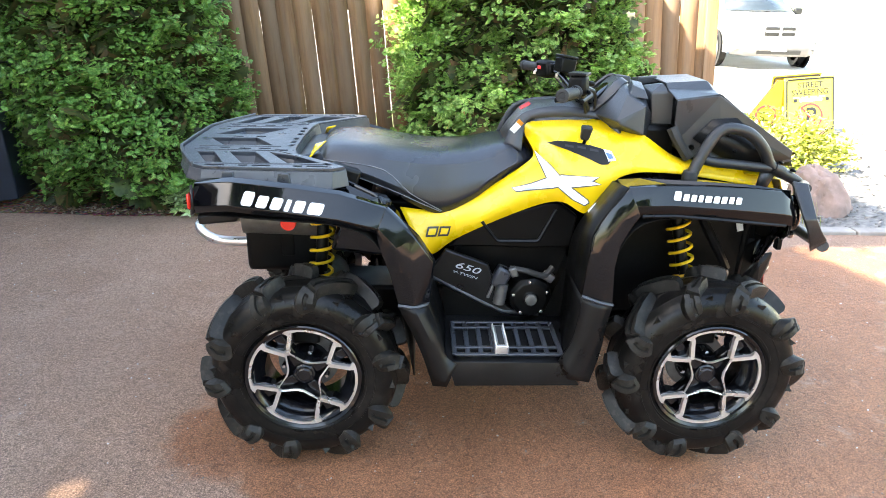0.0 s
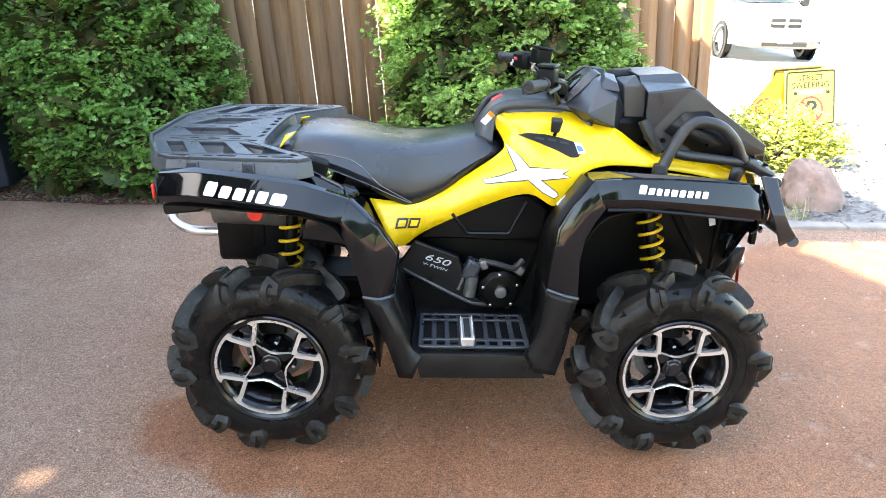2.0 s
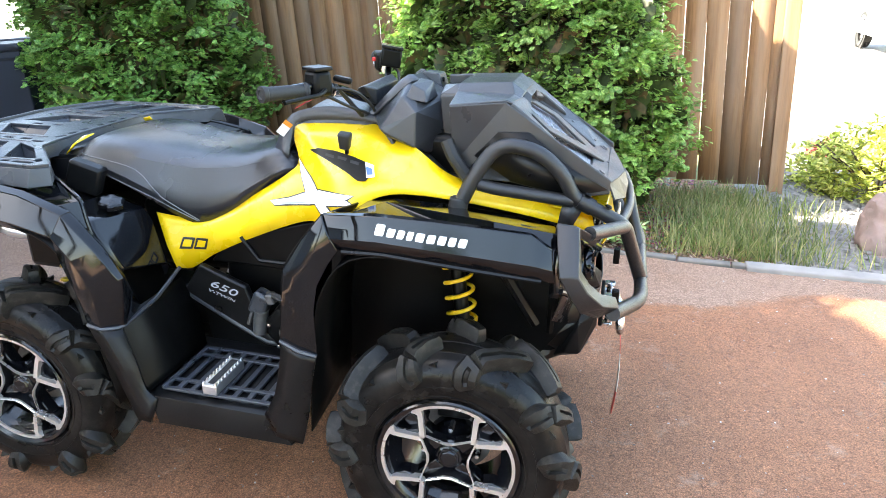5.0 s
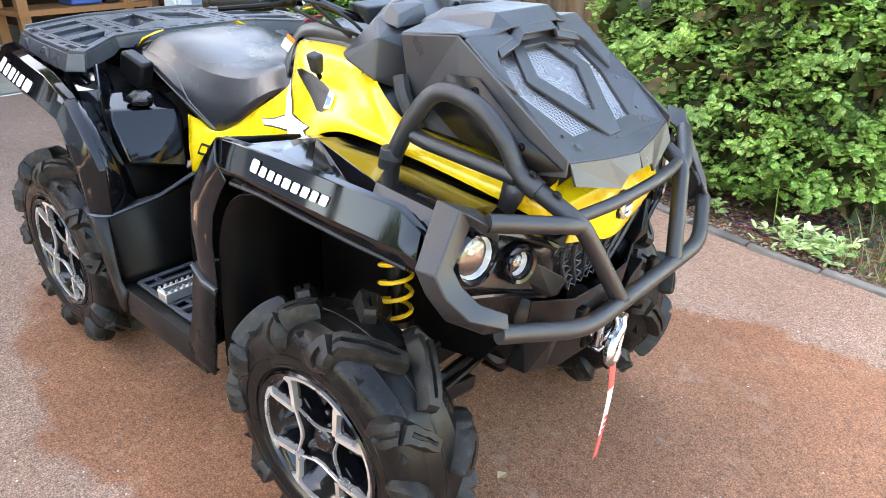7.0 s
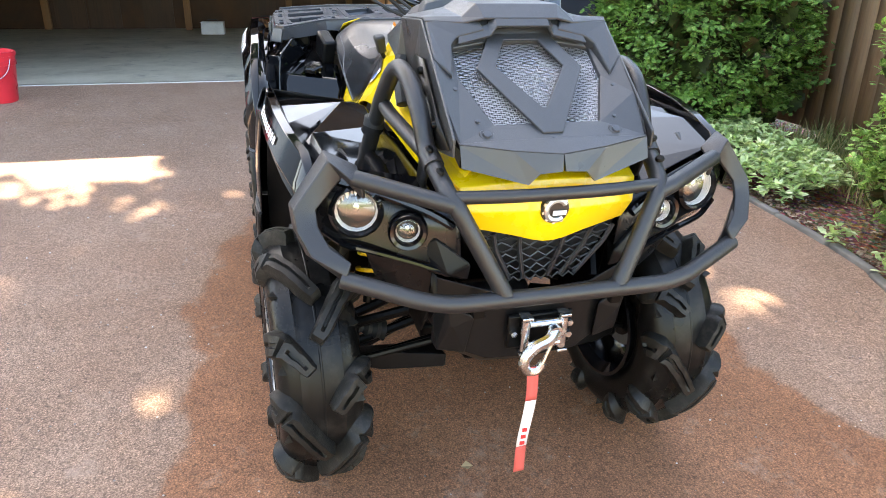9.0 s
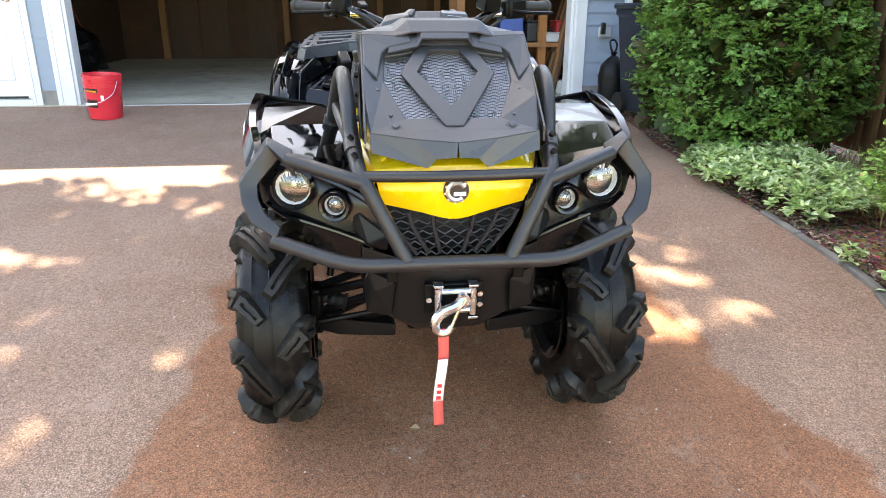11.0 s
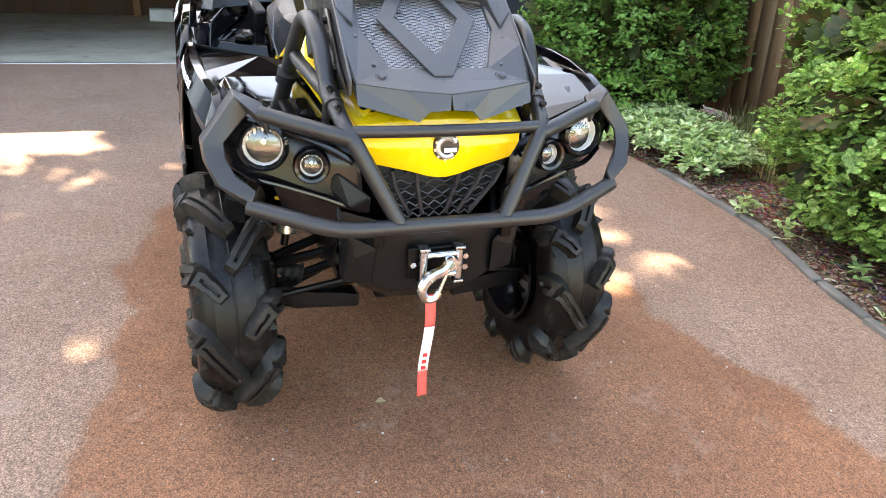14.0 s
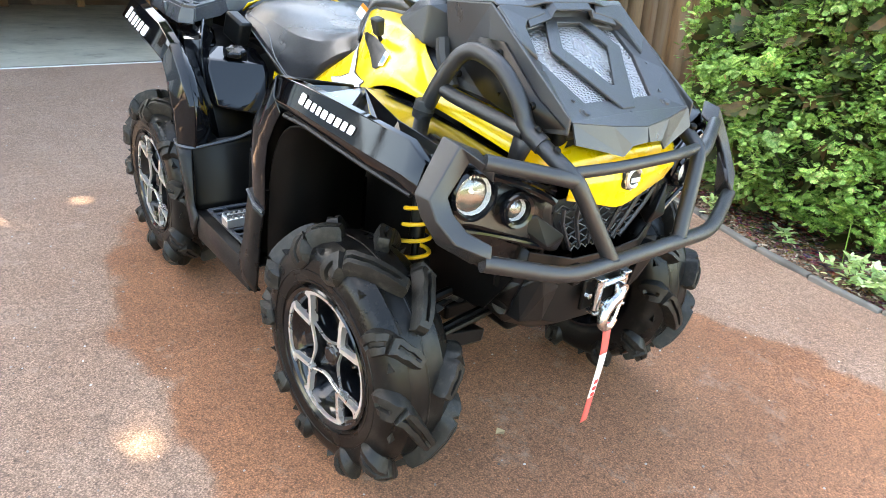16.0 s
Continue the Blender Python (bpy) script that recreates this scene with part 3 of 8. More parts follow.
def entry_door():
    d = empty("door_1", Matrix(), "closed white panelled entry door with a satin knob", "door", kind="structure")
    wallbox("leaf", GX - 0.05, GX - 0.005, -4.10, -3.19, GF + 0.06, GF + 2.08, "doorwhite", d)
    for z0, z1 in ((0.22, 0.92), (1.08, 1.9)):
        for y0, y1 in ((-3.98, -3.70), (-3.58, -3.30)):
            bm = box(GX - 0.001, (y0 + y1) / 2, GF + (z0 + z1) / 2, 0.012, y1 - y0, z1 - z0)
            part("panel", bm, "doorwhite", d, bevel=0.008)
    wallbox("sill", GX - 0.1, GX + 0.05, -4.12, -3.17, GF - 0.02, GF + 0.055, "trimwhite", d)
    wallbox("weather_strip", GX - 0.004, GX + 0.006, -4.08, -3.22, GF + 0.062, GF + 0.08, "blackdecal", d)
    k = part("knob", lathe([(0, 0.075), (0.02, 0.072), (0.028, 0.055), (0.02, 0.035), (0.012, 0.03), (0.012, 0.01), (0.032, 0.008), (0.032, 0.0)], 20, "x", (GX - 0.004, -3.25, GF + 0.92)), "zinc", d)
    part("deadbolt", lathe([(0, 0.03), (0.028, 0.026), (0.03, 0.0)], 20, "x", (GX - 0.004, -3.25, GF + 1.06)), "zinc", d)


entry_door()


def garage_things():
    stud = empty("wall_studs", Matrix(), "bare pine studs and rails of the garage wall", "studs", kind="structure")
    for x, y in ((GX - 6.15, -3.50), (GX - 5.9, -1.4), (GX - 5.9, 0.2), (GX - 5.9, 1.2)):
        wallbox("stud", x - 0.045, x + 0.045, y - 0.05, y + 0.05, GF, GF + 2.5, "timber", stud)
    wallbox("rail", GX - 5.95, GX - 5.86, -3, 2.2, GF + 1.25, GF + 1.38, "timber", stud)
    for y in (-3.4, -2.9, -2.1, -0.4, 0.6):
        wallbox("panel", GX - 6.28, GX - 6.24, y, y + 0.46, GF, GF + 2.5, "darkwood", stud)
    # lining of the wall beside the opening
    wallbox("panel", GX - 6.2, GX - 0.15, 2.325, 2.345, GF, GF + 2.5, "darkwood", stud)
    # leaning planks by the door
    r = random.Random(3)
    for i in range(6):
        bm = box(0, 0, 0.62, 0.09 + 0.012 * i, 0.022, 1.24)
        p = part("plank", moved(bm, pose(GX - 0.40 - 0.07 * i, 1.80 - 0.018 * i, GF, -13 - 1.2 * i, -4, 8)), "timber" if i % 2 else "darkwood", bevel=0.002)
        tagged(p, "rough plank leaning against the shelf", "plank", group="leaning planks")
    # shelf unit with clutter
    s = empty("storage_shelf", Matrix(), "pine storage shelf full of garage clutter", "shelf")
    for y in (0.85, 1.72, 2.25):
        for x in (GX - 0.62, GX - 1.2):
            wallbox("post", x - 0.04, x + 0.04, y - 0.04, y + 0.04, GF, GF + 1.9, "shelfwood", s)
    for z in (0.47, 1.13, 1.60):
        wallbox("shelf_board", GX - 1.26, GX - 0.56, 0.80, 2.30, GF + z, GF + z + 0.045, "shelfwood", s)
    for name, mt, x, y, z, sx, sy, sz, lab in (
            ("storage_tub", "bluebox", -0.85, 1.42, 0.517, 0.34, 0.26, 0.30, "dark blue plastic tub on the shelf"),
            ("tool_case", "greybox", -0.82, 1.63, 0.517, 0.3, 0.12, 0.22, "dark grey tool case on the shelf"),
            ("cloth_bundle", "whitebox", -0.72, 1.84, 0.517, 0.24, 0.16, 0.10, "crumpled pale cloth bundle on the shelf"),
            ("tool_bag", "redbox", -0.80, 1.98, 0.517, 0.26, 0.2, 0.22, "red and black tool bag on the shelf"),
            ("shoe_box", "whitebox", -0.75, 2.14, 0.517, 0.26, 0.10, 0.14, "pale cardboard box on the shelf"),
            ("storage_bin", "bluebox", -0.9, 1.25, 1.177, 0.4, 0.4, 0.34, "blue plastic storage bin on the shelf"),
            ("fuel_can", "redbox", -0.58, 1.66, 0.0, 0.16, 0.09, 0.30, "red fuel can standing on the floor"),
            ("yellow_box", "yellowbox", -0.80, 1.54, 0.0, 0.24, 0.14, 0.30, "yellow tool box on the floor"),
            ("paint_tin", "whitebox", -0.45, 1.90, 0.0, 0.14, 0.13, 0.14, "white paint tin on the floor"),
            ("white_box", "whitebox", -5.0, -1.0, 0.0, 0.25, 0.34, 0.18, "white cardboard box on the floor"),
            ("toolbox", "redbox", -5.2, -0.2, 0.0, 0.4, 0.4, 0.22, "red metal tool box on the floor")):
        b = empty(name, pose(GX + x, y, GF + z + 0.002, 0, 0, r.uniform(-8, 8)), lab, name.split("_")[-1])
        part("body", box(0, 0, sz * 0.45, sx, sy, sz * 0.9, taper=0.94), mt, b, bevel=0.015)
        part("lid", box(0, 0, sz * 0.95, sx * 0.98, sy * 0.98, sz * 0.1), mt, b, bevel=0.01)
        part("handle", tube([(0, -sy * 0.2, sz), (0, -sy * 0.2, sz + 0.03), (0, sy * 0.2, sz + 0.03), (0, sy * 0.2, sz)], 0.008, 6, 0.01), "greybox", b)
    # broom leaning in the corner by the jamb
    b = empty("push_broom", pose(-8.25, -4.02, GF), "dark red handled broom leaning on the garage wall", "broom")
    part("handle", tube([(0.0, 0.02, 0.10), (0.27, -0.20, 1.25)], 0.012, 8), "broomred", b, "dark red wooden handle")
    part("head", box(0.0, 0.03, 0.115, 0.09, 0.32, 0.05, (0, 0, 50)), "darkwood", b, bevel=0.01)
    part("bristles", box(0.0, 0.03, 0.045, 0.09, 0.32, 0.09, (0, 0, 50), taper=0.8), "greybox", b)
    # black rubbish bag and a rag on the side wall
    bm = bmesh.new()
    bmesh.ops.create_icosphere(bm, subdivisions=4, radius=1.0)
    for v in bm.verts:
        d = v.co.normalized()
        k = 1 + 0.22 * noise.noise(d * 2.1) + 0.10 * noise.noise(d * 5.3)
        v.co = Vector((d.x * 0.30 * k, d.y * 0.22 * k, max(-0.24, d.z * 0.30 * k + 0.02)))
    bag = part("rubbish_bag", bm, "bag")
    bag.location = (-7.75, -3.95, GF + 0.245)
    tagged(bag, "crumpled black rubbish bag on the garage floor", "bag")
    rag = part("hanging_rag", loft([[(-0.05, 0, 0.34), (-0.09, 0.02, 0.15), (-0.07, 0.03, 0.0)], [(0.0, 0.03, 0.35), (0.0, 0.06, 0.17), (0.01, 0.05, -0.04)], [(0.05, 0, 0.34), (0.08, 0.03, 0.16), (0.06, 0.02, 0.03)]], 8), "dryleaf", solid=0.01)
    rag.location = (-8.9, -4.24, GF + 1.05)
    tagged(rag, "dull ochre rag hanging on the garage wall", "rag")


garage_things()


def fence():
    f = empty("fence", Matrix(), "tall weathered cedar board fence with light in its gaps", "fence", kind="structure")
    x, r = -4.1, random.Random(21)
    for z in (0.35, 1.45):
        part("rail", box(-0.97, 3.475, z, 6.3, 0.04, 0.09, (0, 4.7, 0)), "fence", f)
    while x < 2.05:
        w = 0.138 + r.uniform(-0.006, 0.008)
        z0 = gz(x) + 0.02 + r.uniform(0, 0.02)
        bm = bmesh.new()
        # board of three strips so that a cup and small twist show
        tw, lean = r.uniform(-0.003, 0.003), r.uniform(-0.005, 0.005)
        rails = []
        for u in (-0.5, 0.0, 0.5):
            rails.append([(u * w + lean * (h - 0.9), tw * h * u + (0.001 if u == 0 else 0), h) for h in (0, 0.6, 1.25, 1.86)])
        loft(rails, bm=bm)
        ob = part("fence_board", bm, "fence", f, solid=0.018)
        ob.location = (x + w / 2, 3.43 + r.uniform(-0.007, 0.004), z0)
        # knots
        x += w + 0.0015 + r.uniform(0, 0.0045)
    part("post", box(2.16, 3.44, gz(2.1) + 0.95, 0.1, 0.1, 1.95), "fence", f, bevel=0.005)


fence()


# ---- plants ----
def frond():
    """A flat fan-shaped evergreen spray, about one unit long: lobes that widen towards their blunt tips."""
    vs, fs = [], []

    def lobe(x, y, a, l, w):
        i = len(vs)
        c, s = math.cos(a), math.sin(a)
        for u, v in ((0, 0), (l, w), (0.86 * l, -w)):
            px, py = x + u * c - v * s, y + u * s + v * c
            vs.append((px, py, -0.22 * px * px - 0.16 * abs(py)))
        fs.append((i, i + 1, i + 2))
    lobe(0.0, 0, 0.1, 1.0, 0.12)
    lobe(0.3, 0, -0.12, 0.66, 0.10)
    for k in range(5):
        x = 0.05 + 0.150 * k
        l = (0.46, 0.56, 0.54, 0.46, 0.34)[k]
        lobe(x, 0, 0.95 - 0.11 * k, l, 0.11)
        lobe(x + 0.05, 0, -0.95 + 0.11 * k, l, -0.11)
    return np.array(vs), np.array(fs)


FV, FF = frond()


def scatter(name, material, base_v, base_f, places, axes, sizes, parent, label=""):
    """Many small leaves as one mesh: each base leaf placed with its own axes and size."""
    n, k = len(places), len(base_v)
    v = places[:, None, :] + sizes[:, None, None] * np.einsum("kj,nji->nki", base_v, axes)
    f = base_f[None] + (np.arange(n) * k)[:, None, None]
    me = bpy.data.meshes.new(name)
    v, f = v.reshape(-1, 3), f.reshape(-1, f.shape[-1])
    me.vertices.add(len(v)); me.vertices.foreach_set("co", v.ravel())
    me.loops.add(f.size); me.loops.foreach_set("vertex_index", f.ravel().astype(np.int32))
    me.polygons.add(len(f)); me.polygons.foreach_set("loop_start", np.arange(len(f), dtype=np.int32) * f.shape[1])
    me.update(calc_edges=True)
    me.materials.append(M[material])
    ob = new(name, me)
    if parent:
        ob.parent = parent
    if label:
        ob["label"] = label
    return ob


def unit(a):
    return a / np.maximum(np.linalg.norm(a, axis=-1, keepdims=True), 1e-9)


def evergreen(cx, cy, rx, ry, height, count, material, seed, label):
    """An arborvitae shrub: stems inside, crown of many flat sprays over a lumpy outline."""
    rng = np.random.default_rng(seed)
    t = empty("evergreen_shrub", pose(cx, cy, gz(cx)), label, "shrub", group="evergreen shrubs by the fence")

    def radius(h, a):
        prof = np.interp(h / height, [0, 0.06, 0.16, 0.4, 0.7, 0.9, 1], [0.62, 0.86, 0.97, 1.0, 0.92, 0.66, 0.12])
        lump = 1 + 0.07 * np.sin(3 * a + 5 * h + seed) + 0.06 * np.sin(7 * a - 9 * h + 2 * seed) + 0.05 * np.sin(13 * a + 14 * h) + 0.04 * np.sin(22 * a - 23 * h + seed)
        return prof * lump * (1 - 0.11 * np.clip((h - 0.45) / 0.7, 0, 1))
    h = rng.uniform(0.03, 1, count) ** 0.95 * height
    a = rng.uniform(0, 2 * np.pi, count)
    depth = 1 - np.abs(rng.normal(0, 0.085, count)) + rng.uniform(-0.02, 0.05, count)
    # clumps: pull sprays towards the tips of branchlets
    g = rng.uniform(0, 1, (count, 1))
    nc = count // 34
    ch, ca = rng.uniform(0.03, 1, nc) ** 0.95 * height, rng.uniform(0, 2 * np.pi, nc)
    pick = rng.integers(0, nc, count)
    loose = rng.uniform(size=count) > 0.90
    h = np.where(loose, h, ch[pick] + rng.normal(0, 0.020, count))
    a = np.where(loose, a, ca[pick] + rng.normal(0, 0.052 / max(rx, ry), count))
    h = np.clip(h, 0.04, height)
    bulge = rng.uniform(-0.15, 0.09, nc)[pick]
    r = radius(h, a) * (depth + bulge)
    p = np.stack([rx * r * np.cos(a), ry * r * np.sin(a), h], -1)
    out = unit(np.stack([np.cos(a) / rx, np.sin(a) / ry, np.full(count, 0.10)], -1))
    # sprays of one branch lie like shingles: out and a little up, drooping at the tip
    swing = rng.normal(0, 0.45, (nc, 3))[pick]
    way = unit(out * 0.8 + swing + rng.normal(0, 0.30, (count, 3)) + np.array([0, 0, 0.22]))
    nrm = unit(out * 0.55 + np.array([0, 0, 0.85]) + 0.5 * swing + rng.normal(0, 0.22, (count, 3)))
    side = unit(np.cross(nrm, way))
    nrm = np.cross(way, side)
    axes = np.stack([way, side, nrm], 1)
    scatter("crown", material, FV, FF, p, axes, rng.uniform(0.023, 0.048, count), t)
    # inner shade: brown twigs and stems
    rr = random.Random(seed)
    for i in range(5):
        x, y = rr.uniform(-0.35, 0.35) * rx, rr.uniform(-0.3, 0.3) * ry
        tube([(x * 0.8, y * 0.8, -0.05), (x, y, height * 0.4), (x * 1.2, y * 1.2, height * 0.9)], 0.035, 7, r2=0.008, bm=(bm := bmesh.new()))
        part("stem", bm, "bark", t)
    bm = bmesh.new()
    for i in range(420):
        aa, hh = rr.uniform(0, 6.283), rr.uniform(0.05, 0.95) * height
        q = float(radius(np.array([hh]), np.array([aa]))[0])
        a0, a1 = rr.uniform(0.1, 0.3), rr.uniform(0.8, 0.97)
        tube([(rx * q * a0 * math.cos(aa), ry * q * a0 * math.sin(aa), hh - 0.12), (rx * q * a1 * math.cos(aa), ry * q * a1 * math.sin(aa), hh)], 0.007, 4, r2=0.002, bm=bm, cap=False)
    tagged(part("dry_growth", bm, "bark", t), kind="stuff")
    # dense foliage in the middle, its dark leaf colour standing in for shade
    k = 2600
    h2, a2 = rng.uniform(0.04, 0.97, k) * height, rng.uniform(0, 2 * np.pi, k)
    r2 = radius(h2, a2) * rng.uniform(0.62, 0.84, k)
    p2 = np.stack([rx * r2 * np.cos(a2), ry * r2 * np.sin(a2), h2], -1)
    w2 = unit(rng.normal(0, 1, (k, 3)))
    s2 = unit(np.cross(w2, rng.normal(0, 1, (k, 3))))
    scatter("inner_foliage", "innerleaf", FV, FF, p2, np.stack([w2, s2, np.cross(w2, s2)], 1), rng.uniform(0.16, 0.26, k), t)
    return t


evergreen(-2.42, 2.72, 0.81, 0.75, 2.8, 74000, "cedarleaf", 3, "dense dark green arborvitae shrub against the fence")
evergreen(0.48, 2.66, 0.92, 0.60, 2.8, 84000, "cedarleaf_sunlit", 5, "arborvitae shrub with sunlight in its paler green and some brown sprays by the fence")

LEAF_V = np.array([(0, 0, 0), (0.35, 0.22, 0.05), (0.75, 0.17, 0.03), (1, 0, -0.08), (0.75, -0.17, 0.03), (0.35, -0.22, 0.05)], float)
LEAF_F = np.array([(0, 1, 2), (0, 2, 3), (0, 3, 4), (0, 4, 5)])


def leafy(name, places, material, size, seed, lift=0.5, spread=0.8, per=1):
    rng = np.random.default_rng(seed)
    p = np.repeat(places, per, 0)
    n = len(p)
    way = unit(np.concatenate([rng.normal(0, 1, (n, 2)), rng.uniform(-0.2, lift * 2, (n, 1))], 1))
    up = unit(rng.normal(0, spread * 0.4, (n, 3)) + np.array([0, 0, 1.0]))
    side = unit(np.cross(up, way))
    return scatter(name, material, LEAF_V, LEAF_F, p, np.stack([way, side, np.cross(way, side)], 1), rng.uniform(0.6, 1.15, n) * size, None)


def low_plants():
    rng = np.random.default_rng(12)
    # variegated ground cover between the shrubs
    n = 1050
    u = rng.uniform(0, 1, (n, 2))
    x = -2.15 + 1.45 * u[:, 0]
    y = 2.02 + 0.07 * np.sin(5 * x) + (0.60 + 0.35 * (1 - u[:, 0])) * u[:, 1]
    keep = np.hypot((x + 1.42) / 0.82, (y - 2.50) / 0.56) < 1
    x, y = x[keep], y[keep]
    mound = 0.16 * np.sqrt(np.clip(1 - ((x + 1.42) / 0.85) ** 2 - ((y - 2.55) / 0.6) ** 2, 0, 1))
    z = gz(x) + 0.03 + mound * rng.uniform(0.75, 1.1, len(x)) + 0.015 * np.sin(19 * x) * np.sin(17 * y)
    ob = leafy("ground_cover", np.stack([x, y, z], -1), "hosta", 0.056, 2, 0.35, 0.8, 9)
    tagged(ob, "low pale green variegated ground cover in the bed", "plants", kind="stuff")
    # small plants at the foot of the second shrub
    for cx, cy, r, k, nm in ((0.92, 2.02, 0.16, 60, "edge_plant"), (1.05, 1.98, 0.13, 40, "edge_plant"), (0.50, 2.10, 0.05, 12, "edge_plant"), (-0.22, 2.13, 0.06, 14, "edge_plant"), (0.10, 2.08, 0.05, 10, "edge_plant")):
        q = np.stack([rng.normal(cx, r * 0.5, k), rng.normal(cy, r * 0.35, k), np.full(k, gz(cx)) + rng.uniform(0.02, 0.11, k)], -1)
        ob = leafy(nm, q, "hosta", 0.055, int(100 * cx) % 97 + 5, 0.4, 0.7, 3)
        tagged(ob, "small pale green leafy plant at the driveway edge", "plant", kind="stuff")
    q = np.stack([rng.normal(0.80, 0.03, 5), rng.normal(2.12, 0.02, 5), gz(0.8) + rng.uniform(0.22, 0.32, 5)], -1)
    s = leafy("seedling", q, "weed", 0.085, 9, 0.2, 0.5, 2)
    tagged(s, "young maple-like seedling in front of the shrub", "plant")
    part("stem", tube([(0.80, 2.12, gz(0.8)), (0.79, 2.11, gz(0.8) + 0.28)], 0.003, 5), "weed", s)
    # grass tufts by the fence and kerb
    n = 2300 + 4300
    gx = np.concatenate([rng.uniform(-1.7, -0.2, 2300), np.clip(rng.normal(1.72, 0.27, 4300), 1.15, 2.45)])
    gy = np.concatenate([3.40 - 0.75 * rng.uniform(0, 1, 2300) ** 1.6, 1.92 + 1.30 * rng.uniform(0, 1, 4300) ** 1.2])
    p = np.stack([gx, gy, gz(gx) - 0.012], -1)
    way = unit(np.concatenate([rng.normal(0, 0.35, (n, 2)), np.ones((n, 1))], 1))
    side = unit(np.cross(way, rng.normal(0, 1, (n, 3))))
    bv = np.array([(0, 0.022, 0), (0, -0.022, 0), (0.55, -0.016, 0.03), (0.55, 0.016, 0.03), (1, 0, 0.16)])
    bf = np.array([(0, 1, 2), (0, 2, 3), (3, 2, 4)])
    ob = scatter("grass", "grass", bv, bf, p, np.stack([way, side, np.cross(way, side)], 1), np.where(gx < 0, rng.uniform(0.08, 0.26, n), rng.uniform(0.05, 0.19, n)), None)
    tagged(ob, "grass tufts between fence and kerb", "grass", kind="stuff")
    # bark chips and fallen needles
    n = 7800
    cx = np.concatenate([rng.uniform(-3.2, 1.7, 5200), rng.uniform(1.9, 5.0, 2600)])
    cy = np.concatenate([rng.uniform(2.12, 3.3, 2900), np.array([bed_edge(v) for v in cx[2900:5200]]) + 0.07 + np.abs(rng.normal(0, 0.07, 2300)), rng.uniform(1.88, 5.5, 2600)])
    p = np.stack([cx, cy, gz(cx) + rng.uniform(-0.008, 0.008, n)], -1)
    way = unit(np.concatenate([rng.normal(0, 1, (n, 2)), rng.normal(0, 0.25, (n, 1))], 1))
    side = unit(np.cross(np.array([0, 0, 1.0]), way))
    cv = np.array([(-0.5, -0.22, 0), (0.5, -0.16, 0), (0.45, 0.2, 0), (-0.4, 0.24, 0), (-0.4, -0.15, 0.16), (0.4, -0.1, 0.2), (0.36, 0.14, 0.14), (-0.3, 0.16, 0.18)])
    cf = np.array([(4, 5, 6, 7), (0, 1, 5, 4), (1, 2, 6, 5), (2, 3, 7, 6), (3, 0, 4, 7)])
    axes = np.stack([way, side, np.cross(way, side)], 1)
    bark = cx < 1.8
    ob = scatter("bark_chips", "chip", cv, cf, p[bark], axes[bark], rng.uniform(0.008, 0.030, bark.sum()), None)
    tagged(ob, "brown bark chips on the bed", "bark chips", kind="stuff")
    ob = scatter("slate_chips", "slate", cv, cf, p[~bark], axes[~bark], rng.uniform(0.018, 0.06, (~bark).sum()), None)
    tagged(ob, "grey slate flakes on the bed by the kerb", "slate chips", kind="stuff")
    # lime bush, red bush
    for nm, c, rad, k, mt, sz, lab in (("lime_bush", (2.92, 3.65), (0.66, 0.46, 0.46), 2000, "limebush", 0.06, "bright lime green rounded bush in the sun"), ("red_bush", (2.75, 4.6), (0.14, 0.12, 0.18), 110, "redbush", 0.05, "small dark red leafed bush")):
        d = unit(rng.normal(0, 1, (k, 3)))
        d[:, 2] = np.abs(d[:, 2])
        q = d * np.array(rad) * rng.uniform(0.55, 1.05, (k, 1)) * (1 + 0.12 * np.sin(6 * d[:, :1] + 5 * d[:, 1:2]))
        q += np.array([c[0], c[1], gz(c[0]) + 0.0])
        ob = leafy(nm, q, mt, sz, 31, 0.6, 1.0, 3)
        tagged(ob, lab, "bush")
        for i in range(14):
            a = 2 * math.pi * i / 14
            part("stem", tube([(c[0], c[1], gz(c[0]) - 0.02), (c[0] + 0.7 * rad[0] * math.cos(a), c[1] + 0.7 * rad[1] * math.sin(a), gz(c[0]) + rad[2] * 0.8)], 0.007, 5), "bark", ob)


m = mat("bark_chip", (0.2, 0.13, 0.09), 0.9)
g = m.node_tree.nodes.new("ShaderNodeNewGeometry")
ln(m, ramp(m, g.outputs["Random Per Island"], [(0, (0.08, 0.048, 0.032)), (0.4, (0.19, 0.11, 0.068)), (0.75, (0.30, 0.20, 0.14)), (1, (0.42, 0.34, 0.27))]), bsdf(m).inputs["Base Color"])
M["chip"] = m
low_plants()


